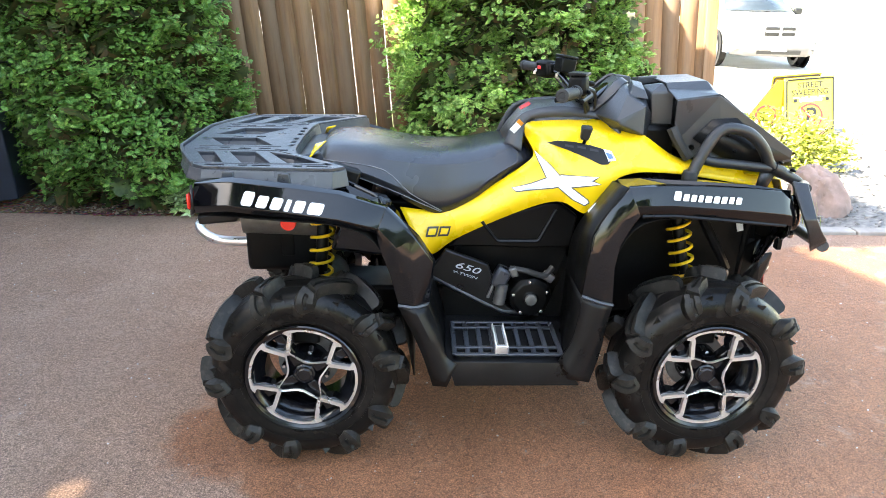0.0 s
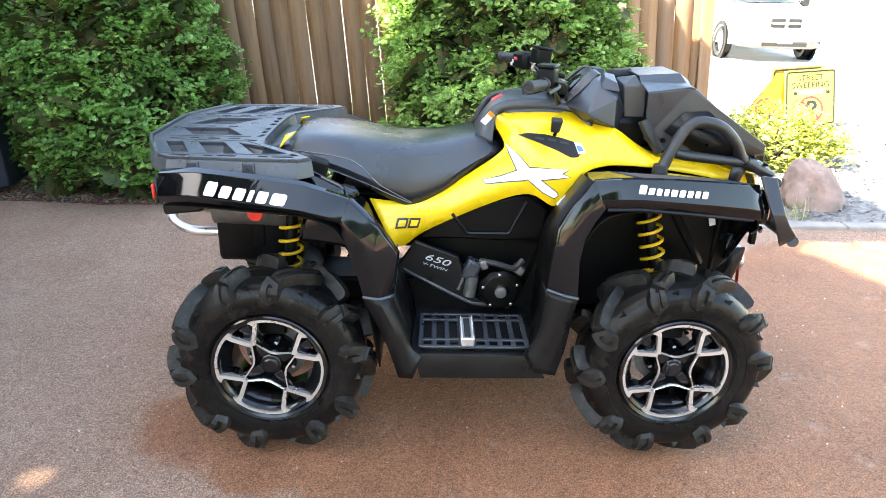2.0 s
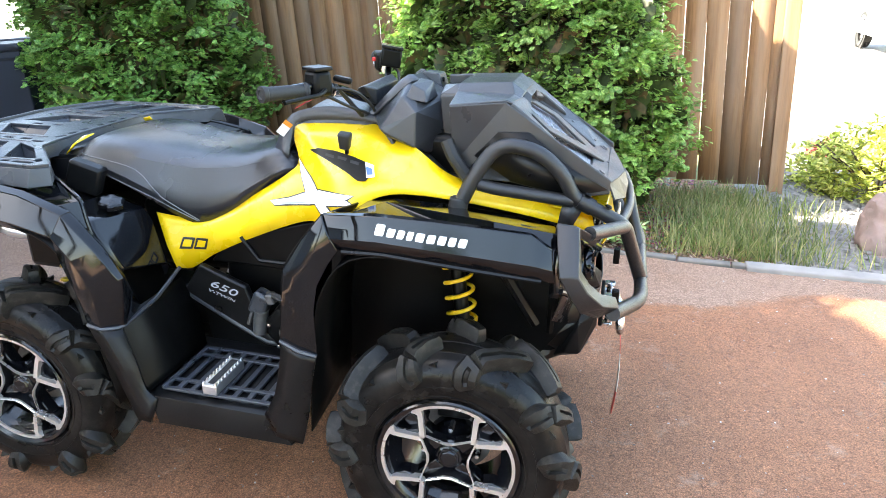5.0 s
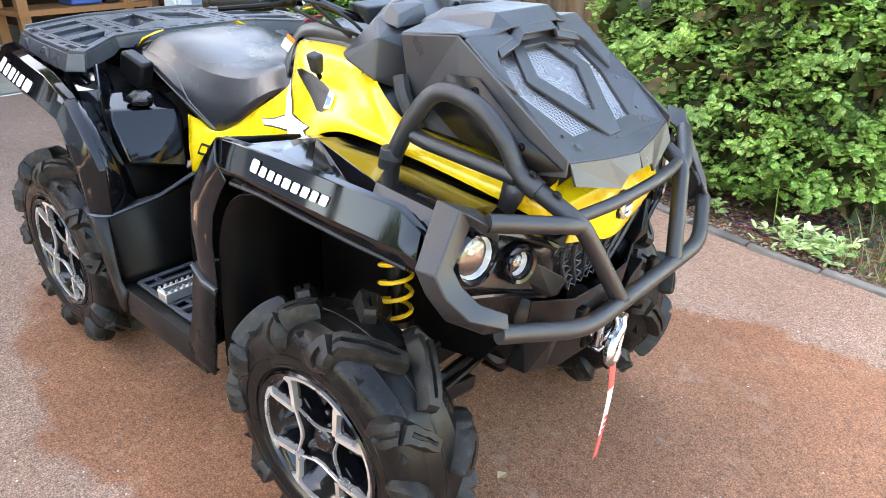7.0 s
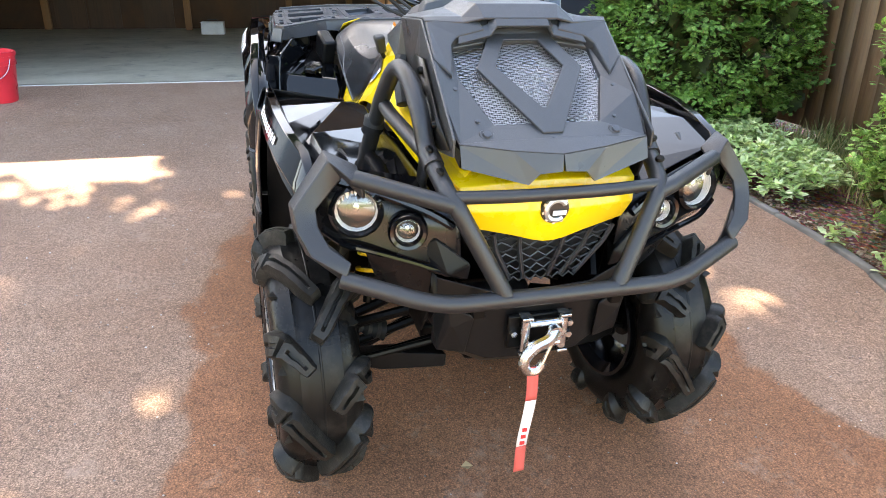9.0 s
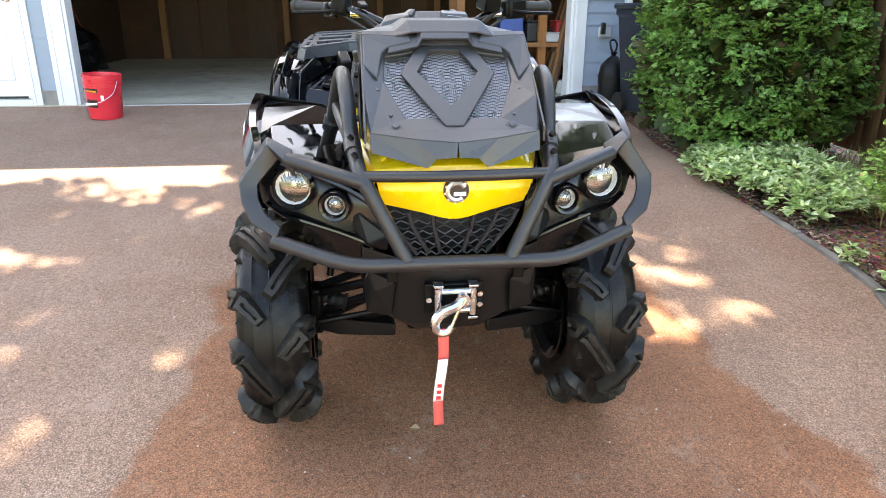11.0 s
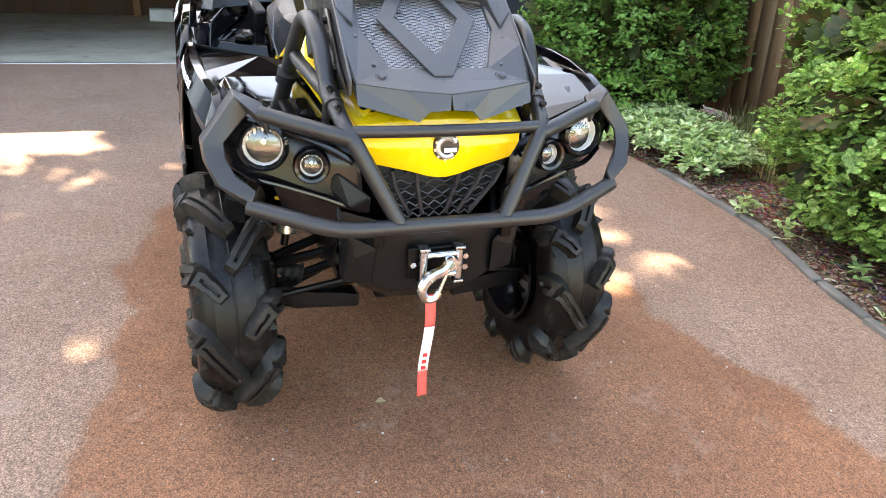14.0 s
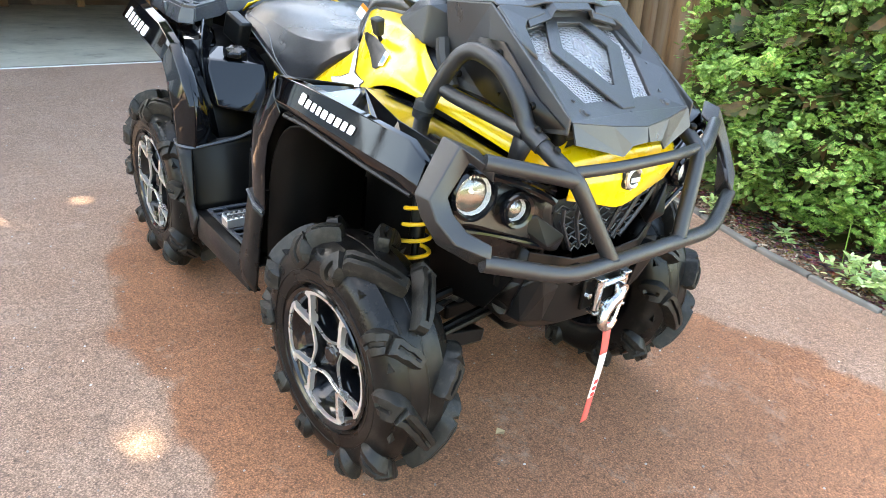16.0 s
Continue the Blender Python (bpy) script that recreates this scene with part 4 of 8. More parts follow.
def shade_tree():
    """The unseen tall tree beside the house, its crown laid out to shade the driveway, with gaps that let sun spots
    through.
    """
    t = empty("tree", pose(-2.4, -7.4, gz(-2.4)), "tall leafy tree beside the house shading the driveway", "tree")
    rng = np.random.default_rng(77)
    bm = tube([(0, 0, -0.1), (0.1, 0.2, 2.2), (-0.3, 0.9, 4.4), (-1.0, 2.2, 6.2)], 0.2, 10, bend=0.6, r2=0.09)
    for e in ((-3.2, 5.2, 6.4), (-0.6, 5.6, 6.6), (-2.4, 2.6, 7.0), (0.4, 3.4, 6.2), (-3.4, 0.4, 6.4), (0.6, -0.6, 6.2), (-1.2, 6.2, 6.3)):
        tube([(-0.6, 1.6, 5.4), ((-0.6 + e[0]) / 2, (1.6 + e[1]) / 2, 6.1), e], 0.07, 7, bend=0.4, r2=0.02, bm=bm)
    part("trunk", bm, "bark", t)
    n = 86000
    # shade wanted on the ground, as an uneven oval; leaf height varies in the crown
    z = 7.4 + rng.normal(0, 0.45, n)
    gx, gy = rng.uniform(-2.6, 3.1, n), rng.uniform(-6.0, 4.3, n)
    end = 1.90 + np.clip(0.56 * (1.58 - gy), -0.3, 1.2) + 0.03 * np.sin(5.3 * gy)
    start = -1.76 + 0.10 * np.sin(3.7 * gy) - 0.8 * (gy > -1.05)
    keep = ((gx < end) | ((gy > 1.57) & (gy < 2.72))) & (gx > start)
    keep &= (gy < 2.9) | (gx < 0.3)
    # gaps cut along the sun's rays, so sun spots land at these ground places
    for cx, cy, ax, ay in ((-0.66, -1.92, 0.10, 0.16), (-0.60, -1.72, 0.06, 0.10), (0.30, -0.95, 0.10, 0.045), (0.21, -1.58, 0.05, 0.09), (0.68, -1.33, 0.05, 0.09), (0.62, -1.25, 0.03, 0.05), (-0.12, -1.66, 0.06, 0.12), (-1.27, -1.11, 0.05, 0.10), (-1.46, -1.50, 0.06, 0.22), (-1.29, -1.95, 0.07, 0.07), (-1.66, -1.80, 0.09, 0.30),
                           (-0.68, 1.27, 0.06, 0.07), (-0.52, 1.44, 0.05, 0.07), (-0.40, 1.36, 0.07, 0.07), (-0.19, 1.13, 0.07, 0.07), (0.01, 1.00, 0.06, 0.08), (-0.14, 1.27, 0.06, 0.06), (0.21, 1.16, 0.10, 0.27), (0.27, 0.90, 0.11, 0.24), (0.10, 0.98, 0.08, 0.12), (0.12, 1.38, 0.06, 0.06), (-0.33, 1.16, 0.07, 0.09),
                           (0.28, 0.34, 0.12, 0.14), (0.44, 0.37, 0.12, 0.10), (0.62, 0.42, 0.05, 0.05)):
        keep &= (np.hypot((gx - cx) / (ax + 0.05), (gy - cy) / (ay + 0.05)) > 1) | (np.sin(31 * gx + 17 * gy) * np.sin(37 * gy - 13 * gx + 2) > 0.72)
    z, gx, gy = z[keep], gx[keep], gy[keep]
    g0 = -SLOPE * gx
    p = np.stack([gx + SUN.x / SUN.z * (z - g0), gy + SUN.y / SUN.z * (z - g0), z], -1) - np.array([-2.4, -7.4, gz(-2.4)])
    k = len(p)
    way = unit(rng.normal(0, 1, (k, 3)) * np.array([1, 1, 0.5]))
    up = unit(rng.normal(0, 0.5, (k, 3)) - np.array(SUN))
    side = unit(np.cross(up, way))
    scatter("crown", "treeleaf", LEAF_V, LEAF_F, p, np.stack([way, side, np.cross(way, side)], 1), rng.uniform(0.10, 0.17, k), t)


shade_tree()


def yard_tree(x, y, height, spread, seed, count):
    """A broad leafy tree added out of view for dark reflections: tapered trunk, limbs, and a crown of leaf clumps with
    gaps.
    """
    rng = np.random.default_rng(seed)
    t = empty("tree", pose(x, y, gz(x)), "unseen broad leafy green tree added to darken reflections in the bodywork", "tree", group="yard trees")
    bm = tube([(0, 0, -0.3), (0.08, 0.05, height * 0.25), (-0.05, 0.1, height * 0.55)], 0.20, 10, bend=0.5, r2=0.10)
    tips = []
    for k in range(9):
        a, up = 2.4 * k + seed, height * (0.42 + 0.055 * k)
        e = (spread * 0.62 * math.cos(a), spread * 0.62 * math.sin(a), up)
        tube([(0, 0.05, height * 0.30), (e[0] * 0.5, e[1] * 0.5, up - 0.25), e], 0.07, 7, bend=0.4, r2=0.02, bm=bm)
        tips.append(e)
    part("trunk", bm, "bark", t)
    n = 70
    d = unit(rng.normal(0, 1, (n, 3)))
    c = d * np.array([spread, spread, height * 0.36]) * rng.uniform(0.45, 0.95, (n, 1)) + np.array([0, 0, height * 0.62])
    pick = rng.integers(0, n, count)
    p = c[pick] + rng.normal(0, 0.30, (count, 3)) * np.array([1, 1, 0.8])
    way = unit(rng.normal(0, 1, (count, 3)) * np.array([1, 1, 0.6]))
    up = unit(rng.normal(0, 0.6, (count, 3)) + np.array([0, 0, 1.0]))
    side = unit(np.cross(up, way))
    scatter("crown", "treeleaf", LEAF_V, LEAF_F, p, np.stack([way, side, np.cross(way, side)], 1), rng.uniform(0.12, 0.22, count), t)


yard_tree(1.6, -11.5, 4.4, 2.4, 3, 14000)
yard_tree(6.8, -12.5, 5.0, 2.8, 8, 16000)


# ---- loose things in the setting ----
def boulder():
    rng = random.Random(4)
    bm = bmesh.new()
    bmesh.ops.create_icosphere(bm, subdivisions=5, radius=1.0)
    for v in bm.verts:
        d = v.co.normalized()
        k = 1 + 0.20 * noise.noise(d * 1.4 + Vector((3, 1, 7))) + 0.09 * abs(noise.noise(d * 3.1)) + 0.035 * noise.noise(d * 9) + 0.012 * noise.noise(d * 24)
        cut = max(0.0, d.dot(Vector((-0.55, -0.35, 0.75)).normalized()) - 0.55)
        cut2 = max(0.0, d.dot(Vector((0.75, -0.3, 0.55)).normalized()) - 0.6)
        v.co = d * k * (1 - 0.55 * cut - 0.5 * cut2)
        v.co = Vector((v.co.x * 0.255, v.co.y * 0.21, v.co.z * (0.33 if v.co.z > 0 else 0.12)))
        v.co.x -= 0.22 * max(0, v.co.z)
    ob = part("boulder", bm, "stone")
    ob.location = (2.68, 2.40, gz(2.66) + 0.01)
    ob.rotation_euler = (0, 0, 0.55)
    tagged(ob, "pinkish grey granite boulder on the bed", "boulder")


boulder()


def street_sign():
    sx, sy = 4.09, 5.45
    w, h = 0.58, 0.62
    t = empty("a_frame_sign", pose(sx, sy, gz(sx), 0, 0, 2), "yellow folding street sweeping sign with a no parking symbol", "sign")
    lean = 12
    front = pose(0, -0.22, 0, -lean)

    def board(name, m, mt):
        p = part(name, moved(box(0, 0, h / 2 + 0.02, w, 0.02, h), m), mt, t, bevel=0.006)
        bm = tube([(-w / 2 + 0.02, -0.012, 0.04), (w / 2 - 0.02, -0.012, 0.04), (w / 2 - 0.02, -0.012, h), (-w / 2 + 0.02, -0.012, h)], 0.009, 6, bend=0.03, closed=True)
        part("border", moved(bm, m), "blackdecal", p)
        return p
    p = board("front_board", front, "signyellow")

    def up(x, z):
        return front @ pose(x, -0.0125, z, 90)
    lettering("lettering", "STREET", 0.090, up(0, h - 0.070), "blackdecal", p, bold=0.0012)
    lettering("lettering", "SWEEPING", 0.090, up(0, h - 0.150), "blackdecal", p, bold=0.0012)
    for i, x in enumerate((-0.16, -0.06, 0.04, 0.14)):
        part("small_print", moved(box(x, -0.012, h - 0.205, 0.07, 0.003, 0.014), front), "greydecal", p)
    for x in (-0.17, 0.2):
        part("small_print", moved(box(x, -0.012, h - 0.235, 0.04, 0.003, 0.035), front), "blackdecal", p)
    part("arrow_bar", moved(box(0.01, -0.012, h - 0.235, 0.26, 0.003, 0.035), front), "white", p)
    part("no_parking_ring", moved(lathe([(0.128, -0.0145), (0.150, -0.0145), (0.150, -0.011), (0.128, -0.011)], 40, "y", (0, 0, h - 0.42), close=True), front), "reddecal", p)
    lettering("letter", "P", 0.25, up(0.01, h - 0.42), "blackdecal", p, bold=0.006)
    part("slash", moved(box(0, -0.0160, h - 0.42, 0.27, 0.003, 0.024, (0, 45, 0)), front), "reddecal", p)
    b = board("rear_board", pose(0, 0.30, 0, lean, 0, 0), "signorange")
    # side leaf, folded out
    side = pose(-w / 2 - 0.012, -0.10, 0, 0, 0, 152)
    q = part("side_board", moved(prism([(0.0, 0.02), (0.46, 0.02), (0.07, h * 0.98), (0.0, h * 0.98)], -0.01, 0.01), side), "signorange", t)
    part("ring", moved(lathe([(0.09, -0.0145), (0.115, -0.0145), (0.115, 0.0145), (0.09, 0.0145)], 30, "y", (0.15, 0, h * 0.36), close=True), side @ pose(0, 0, 0, 0, 0, 0)), "reddecal", q)
    part("border", moved(tube([(0.45, 0.0, 0.02), (0.06, 0.0, h * 0.98)], 0.013, 6), side), "blackdecal", q)


street_sign()


def van():
    t = empty("minivan", pose(7.02, 14.4, gz(7.02) + 0.0, 0, 4.7, -2), "white minivan with grey lower bumper parked on the street", "van")
    # outline along y, front towards -y, per station: half width at sill, belt, roof and their heights
    st = [(-2.30, 0.80, 0.74, 0.50, 0.42, 0.72, 0.78), (-2.05, 0.92, 0.88, 0.70, 0.32, 0.82, 0.90), (-1.30, 0.96, 0.95, 0.80, 0.30, 0.98, 1.06), (-1.05, 0.97, 0.96, 0.80, 0.30, 1.02, 1.12),
          (-0.30, 0.98, 0.97, 0.72, 0.30, 1.04, 1.66), (0.6, 0.98, 0.97, 0.72, 0.30, 1.05, 1.74), (1.9, 0.98, 0.96, 0.70, 0.30, 1.05, 1.72), (2.25, 0.94, 0.92, 0.66, 0.36, 1.05, 1.55), (2.35, 0.88, 0.86, 0.60, 0.45, 1.0, 1.2)]
    prof = []
    for y, a, b, c, z0, z1, z2 in st:
        prof.append([(-a, y, z0), (-b * 1.01, y, (z0 + z1) / 2), (-b, y, z1), (-c, y, z2 - 0.03), (-c * 0.8, y, z2), (c * 0.8, y, z2), (c, y, z2 - 0.03), (b, y, z1), (b * 1.01, y, (z0 + z1) / 2), (a, y, z0)])
    bm = loft(prof)
    bm.faces.new([v for v in list(bm.verts)[:10]])
    bm.faces.new([v for v in list(bm.verts)[-10:]][::-1])
    part("body", bm, "vanpaint", t, bevel=0.03)
    part("windscreen", loft([[(-0.70, -1.10, 1.13), (0, -1.18, 1.14), (0.70, -1.10, 1.13)], [(-0.60, -0.40, 1.62), (0, -0.44, 1.64), (0.60, -0.40, 1.62)]]), "vanglass", t, solid=0.02)
    for s in (-1, 1):
        for y0, y1 in ((-0.75, 0.25), (0.32, 1.2), (1.27, 2.0)):
            part("side_window", poly([(s * 0.975, y0 + (0.0), 1.08), (s * 0.975, y1, 1.08), (s * 0.80, y1, 1.52), (s * 0.80, y0 + (0.45 if y0 < -0.5 else 0), 1.52)], [(0, 1, 2, 3)]), "vanglass", t, solid=0.02)
        part("mirror", box(s * 1.06, -0.72, 1.12, 0.18, 0.10, 0.14), "blackdecal", t, bevel=0.03)
        part("headlight", box(s * 0.68, -2.13, 0.76, 0.34, 0.2, 0.15, (-8, 0, s * 14)), "lens", t, bevel=0.03)
        for y in (-1.45, 1.45):
            w = part("wheel", lathe([(0.0, -0.02), (0.20, 0.0), (0.205, 0.03)], 24, "x", (s * 0.93, y, 0.32)), "zinc", t)
            part("tyre", lathe([(0.20, -0.09), (0.29, -0.10), (0.325, -0.07), (0.325, 0.07), (0.29, 0.10), (0.20, 0.09)], 28, "x", (s * 0.88, y, 0.32), close=True), "tyre", w)
            part("arch", lathe([(0.34, -0.02), (0.42, -0.02), (0.42, 0.015), (0.34, 0.015)], 28, "x", (s * 0.955, y, 0.34), close=True), "frame", t)
    part("lower_bumper", loft([[(-0.86, -2.12, 0.30), (-0.60, -2.36, 0.28), (0, -2.42, 0.28), (0.60, -2.36, 0.28), (0.86, -2.12, 0.30)], [(-0.90, -2.10, 0.56), (-0.62, -2.38, 0.56), (0, -2.44, 0.56), (0.62, -2.38, 0.56), (0.90, -2.10, 0.56)]]), "vangrey", t, solid=0.05)
    g = part("grille", box(0, -2.36, 0.77, 0.62, 0.06, 0.18), "blackdecal", t, bevel=0.02)
    part("grille_bar", box(0, -2.40, 0.77, 0.60, 0.02, 0.035), "vanpaint", g)
    part("grille_bar", box(0, -2.40, 0.77, 0.05, 0.02, 0.18), "vanpaint", g)
    part("plate", box(0, -2.46, 0.44, 0.30, 0.01, 0.12), "greydecal", t)
    part("lower_intake", box(0, -2.445, 0.36, 0.9, 0.02, 0.07), "blackdecal", t)


van()


def bucket():
    t = empty("bucket", pose(-3.63, -2.39, gz(-3.63) + 0.001, 0, 3, 62), "red plastic pail with a wire handle on the driveway", "bucket")
    part("pail", lathe([(0.0, 0.006), (0.128, 0.0), (0.131, 0.012), (0.147, 0.27), (0.154, 0.272), (0.155, 0.30), (0.149, 0.302), (0.152, 0.335), (0.158, 0.337), (0.158, 0.365), (0.150, 0.366), (0.146, 0.34), (0.126, 0.03), (0, 0.03)], 40, "z"), "bucket", t)
    part("handle", tube([(0.158, 0.0, 0.32), (0.175, -0.06, 0.22), (0.10, -0.155, 0.145), (-0.02, -0.17, 0.13), (-0.12, -0.12, 0.2), (-0.158, 0.0, 0.32)], 0.003, 8, 0.08), "zinc", t)
    part("grip", tube([(0.08, -0.163, 0.14), (-0.02, -0.172, 0.128)], 0.010, 10), "white", t, "white plastic grip")
    # label: bars in the maker's colours
    for k, (mt, z, a, hgt) in enumerate((("blackdecal", 0.225, 0.95, 0.032), ("orangedecal", 0.228, 0.75, 0.014), ("blackdecal", 0.10, 0.8, 0.075), ("white", 0.16, 0.16, 0.045))):
        off = 2.0 if k == 3 else 0.85
        rad = 0.1315 + 0.016 * z / 0.27 + 0.0012 + 0.0006 * k
        pts = [(rad * math.cos(-math.pi / 2 + off * 0.6 - 0.5 + a * (i / 8 - 0.5)), rad * math.sin(-math.pi / 2 + off * 0.6 - 0.5 + a * (i / 8 - 0.5))) for i in range(9)]
        part("label_bar", loft([[(x, y, z) for x, y in pts], [(x * 1.004, y * 1.004, z + hgt) for x, y in pts]]), mt, t)


bucket()


def wheelie_bin(x, y, turn, label):
    t = empty("wheelie_bin", pose(x, y, gz(x), 0, 0, turn), label, "bin")
    prof = [(0.20, 0.04), (0.21, 0.06), (0.27, 0.86), (0.285, 0.87), (0.285, 0.92)]
    bm = bmesh.new()
    rings = []
    for r, z in prof:
        rings.append([(sx * r * 1.0, sy * r * 1.15, z) for sx, sy in ((-1, -1), (1, -1), (1, 1), (-1, 1), (-1, -1))])
    loft(rings, bm=bm)
    bmesh.ops.remove_doubles(bm, verts=bm.verts, dist=1e-5)
    bmesh.ops.holes_fill(bm, edges=bm.edges)
    part("body", bm, "bin", t, bevel=0.025)
    part("lid", box(0, 0, 0.945, 0.60, 0.70, 0.05), "bin", t, bevel=0.02)
    part("handle", tube([(-0.31, -0.22, 0.88), (-0.36, -0.22, 0.90), (-0.36, 0.22, 0.90), (-0.31, 0.22, 0.88)], 0.014, 8, 0.03), "bin", t)
    for s in (-1, 1):
        part("wheel", lathe([(0.0, -0.025), (0.10, -0.025), (0.10, 0.025), (0.0, 0.025)], 20, "y", (-0.2, s * 0.27, 0.10)), "rubber", t)
    for k, (z, w) in enumerate(((0.80, 0.12), (0.70, 0.09))):
        part("label_bar", box(0.263 - 0.006 * k, -0.05, z, 0.006, w, 0.035), "greydecal", t)


wheelie_bin(-3.38, 2.45, 8, "dark blue wheelie bin between garage and shrub")
wheelie_bin(-3.55, 3.02, 4, "dark blue wheelie bin behind the shrub")


def hung_bag():
    t = empty("punch_bag", pose(-3.82, 2.175, gz(-3.82) + 0.002), "black nylon storage bag hanging against the siding", "bag")
    bm = lathe([(0.0, 0.0), (0.115, 0.01), (0.13, 0.05), (0.125, 0.16), (0.13, 0.28), (0.118, 0.38), (0.07, 0.44), (0.025, 0.47), (0.035, 0.50), (0.0, 0.51)], 22, "z")
    for v in bm.verts:
        v.co += Vector((1, 1, 0)) * 0.010 * noise.noise(v.co * 14)
        v.co.y *= 1.0 + 0.05 * math.sin(9 * v.co.z)
    part("sack", bm, "bag", t)
    part("cord", tube([(0.01, 0, 0.48), (0.0, 0.03, 0.56), (-0.06, 0.02, 0.61), (-0.10, -0.01, 0.60), (-0.02, -0.03, 0.54), (0.0, -0.005, 0.48)], 0.010, 8, 0.04), "bag", t)
    o = empty("outlet_box", pose(GX + 0.014, 2.17, GF + 0.64), "grey weatherproof outlet box on the siding", "outlet")
    part("cover", box(0.025, 0, 0, 0.05, 0.12, 0.10), "greydecal", o, bevel=0.012)
    part("plug", box(0.065, -0.03, 0.035, 0.03, 0.05, 0.11), "blackdecal", o, bevel=0.01)


hung_bag()


def ground_bits():
    rng = np.random.default_rng(5)
    n = 1500
    p = np.stack([rng.uniform(-3.5, 2.4, n), rng.uniform(-2.4, 1.9, n), np.zeros(n)], -1)
    p[:, 2] = gz(p[:, 0]) + 0.001
    cv = np.array([(-0.5, -0.4, 0), (0.5, -0.4, 0), (0.5, 0.4, 0), (-0.5, 0.4, 0), (-0.3, -0.2, 0.45), (0.3, -0.2, 0.5), (0.3, 0.25, 0.4), (-0.25, 0.2, 0.5)])
    cf = np.array([(4, 5, 6, 7), (0, 1, 5, 4), (1, 2, 6, 5), (2, 3, 7, 6), (3, 0, 4, 7)])
    a = rng.uniform(0, 6.28, n)
    way = np.stack([np.cos(a), np.sin(a), 0 * a], -1)
    side = np.stack([-np.sin(a), np.cos(a), 0 * a], -1)
    ob = scatter("grit", "grit", cv, cf, p, np.stack([way, side, np.cross(way, side)], 1), rng.uniform(0.0025, 0.0075, n), None)
    tagged(ob, "scattered pale grit and small stones on the driveway", "grit", kind="stuff")
    b = raw("leaf_scrap", [(0.79, -0.105, gz(0.79) + 0.004), (0.81, -0.090, gz(0.81) + 0.010), (0.795, -0.070, gz(0.795) + 0.005), (0.775, -0.085, gz(0.775) + 0.008)], [(0, 1, 2, 3)], "dryleaf")
    tagged(b, "dry pale leaf scrap on the driveway", "leaf")


m = mat("grit_stone", (0.4, 0.36, 0.32), 0.8)
g = m.node_tree.nodes.new("ShaderNodeNewGeometry")
ln(m, ramp(m, g.outputs["Random Per Island"], [(0, (0.12, 0.09, 0.08)), (0.5, (0.35, 0.30, 0.27)), (1, (0.66, 0.63, 0.60))]), bsdf(m).inputs["Base Color"])
M["grit"] = m
ground_bits()


# ---- the vehicle: x forward, y to its left, z up from the ground it stands on ----
atv = empty("quad_bike", pose(0, 0, 0, 0, 4.7, 0), "yellow and black four wheel quad bike with deep mud tyres", "quad bike")


PROFILE = [(0.3010, 0.0), (0.3002, 0.028), (0.2975, 0.050), (0.2925, 0.068), (0.2830, 0.0835), (0.2690, 0.0940), (0.2510, 0.0990), (0.2300, 0.1005), (0.2080, 0.0980)]
ALONG = [0.0]
for (ra, da), (rb, db) in zip(PROFILE, PROFILE[1:]):
    ALONG.append(ALONG[-1] + math.hypot(rb - ra, db - da))


def carcass(q):
    """The tyre's outer surface by the way q from the crown's middle: radius, offset along the axle, and the normal's two parts."""
    a = min(abs(q), ALONG[-1] - 0.002)
    r0, d0 = (float(np.interp(a - 0.0015, ALONG, [p[k] for p in PROFILE])) if a > 0.0015 else float(np.interp(0.0, ALONG, [p[k] for p in PROFILE])) for k in (0, 1))
    r1, d1 = (float(np.interp(a + 0.0015, ALONG, [p[k] for p in PROFILE])) for k in (0, 1))
    n = Vector((d1 - d0, r0 - r1)).normalized()
    s = -1 if q < 0 else 1
    return (r0 + r1) / 2, s * (d0 + d1) / 2, n.x, s * n.y


# tread blocks: the way over the crown, the angle round the wheel, width and height along each bar
LONG_BAR = [(-0.008, 0.00, 0.030, 0.033), (0.014, 0.09, 0.036, 0.037), (0.036, 0.21, 0.038, 0.037), (0.058, 0.325, 0.040, 0.036), (0.072, 0.390, 0.046, 0.034), (0.088, 0.435, 0.054, 0.030), (0.106, 0.455, 0.058, 0.024), (0.124, 0.440, 0.054, 0.016), (0.138, 0.410, 0.040, 0.004)]
SHORT_BAR = [(0.022, 0.10, 0.028, 0.033), (0.038, 0.165, 0.034, 0.036), (0.056, 0.240, 0.038, 0.036), (0.072, 0.295, 0.044, 0.034), (0.088, 0.330, 0.052, 0.030), (0.106, 0.345, 0.056, 0.024), (0.124, 0.330, 0.050, 0.016), (0.136, 0.305, 0.038, 0.004)]


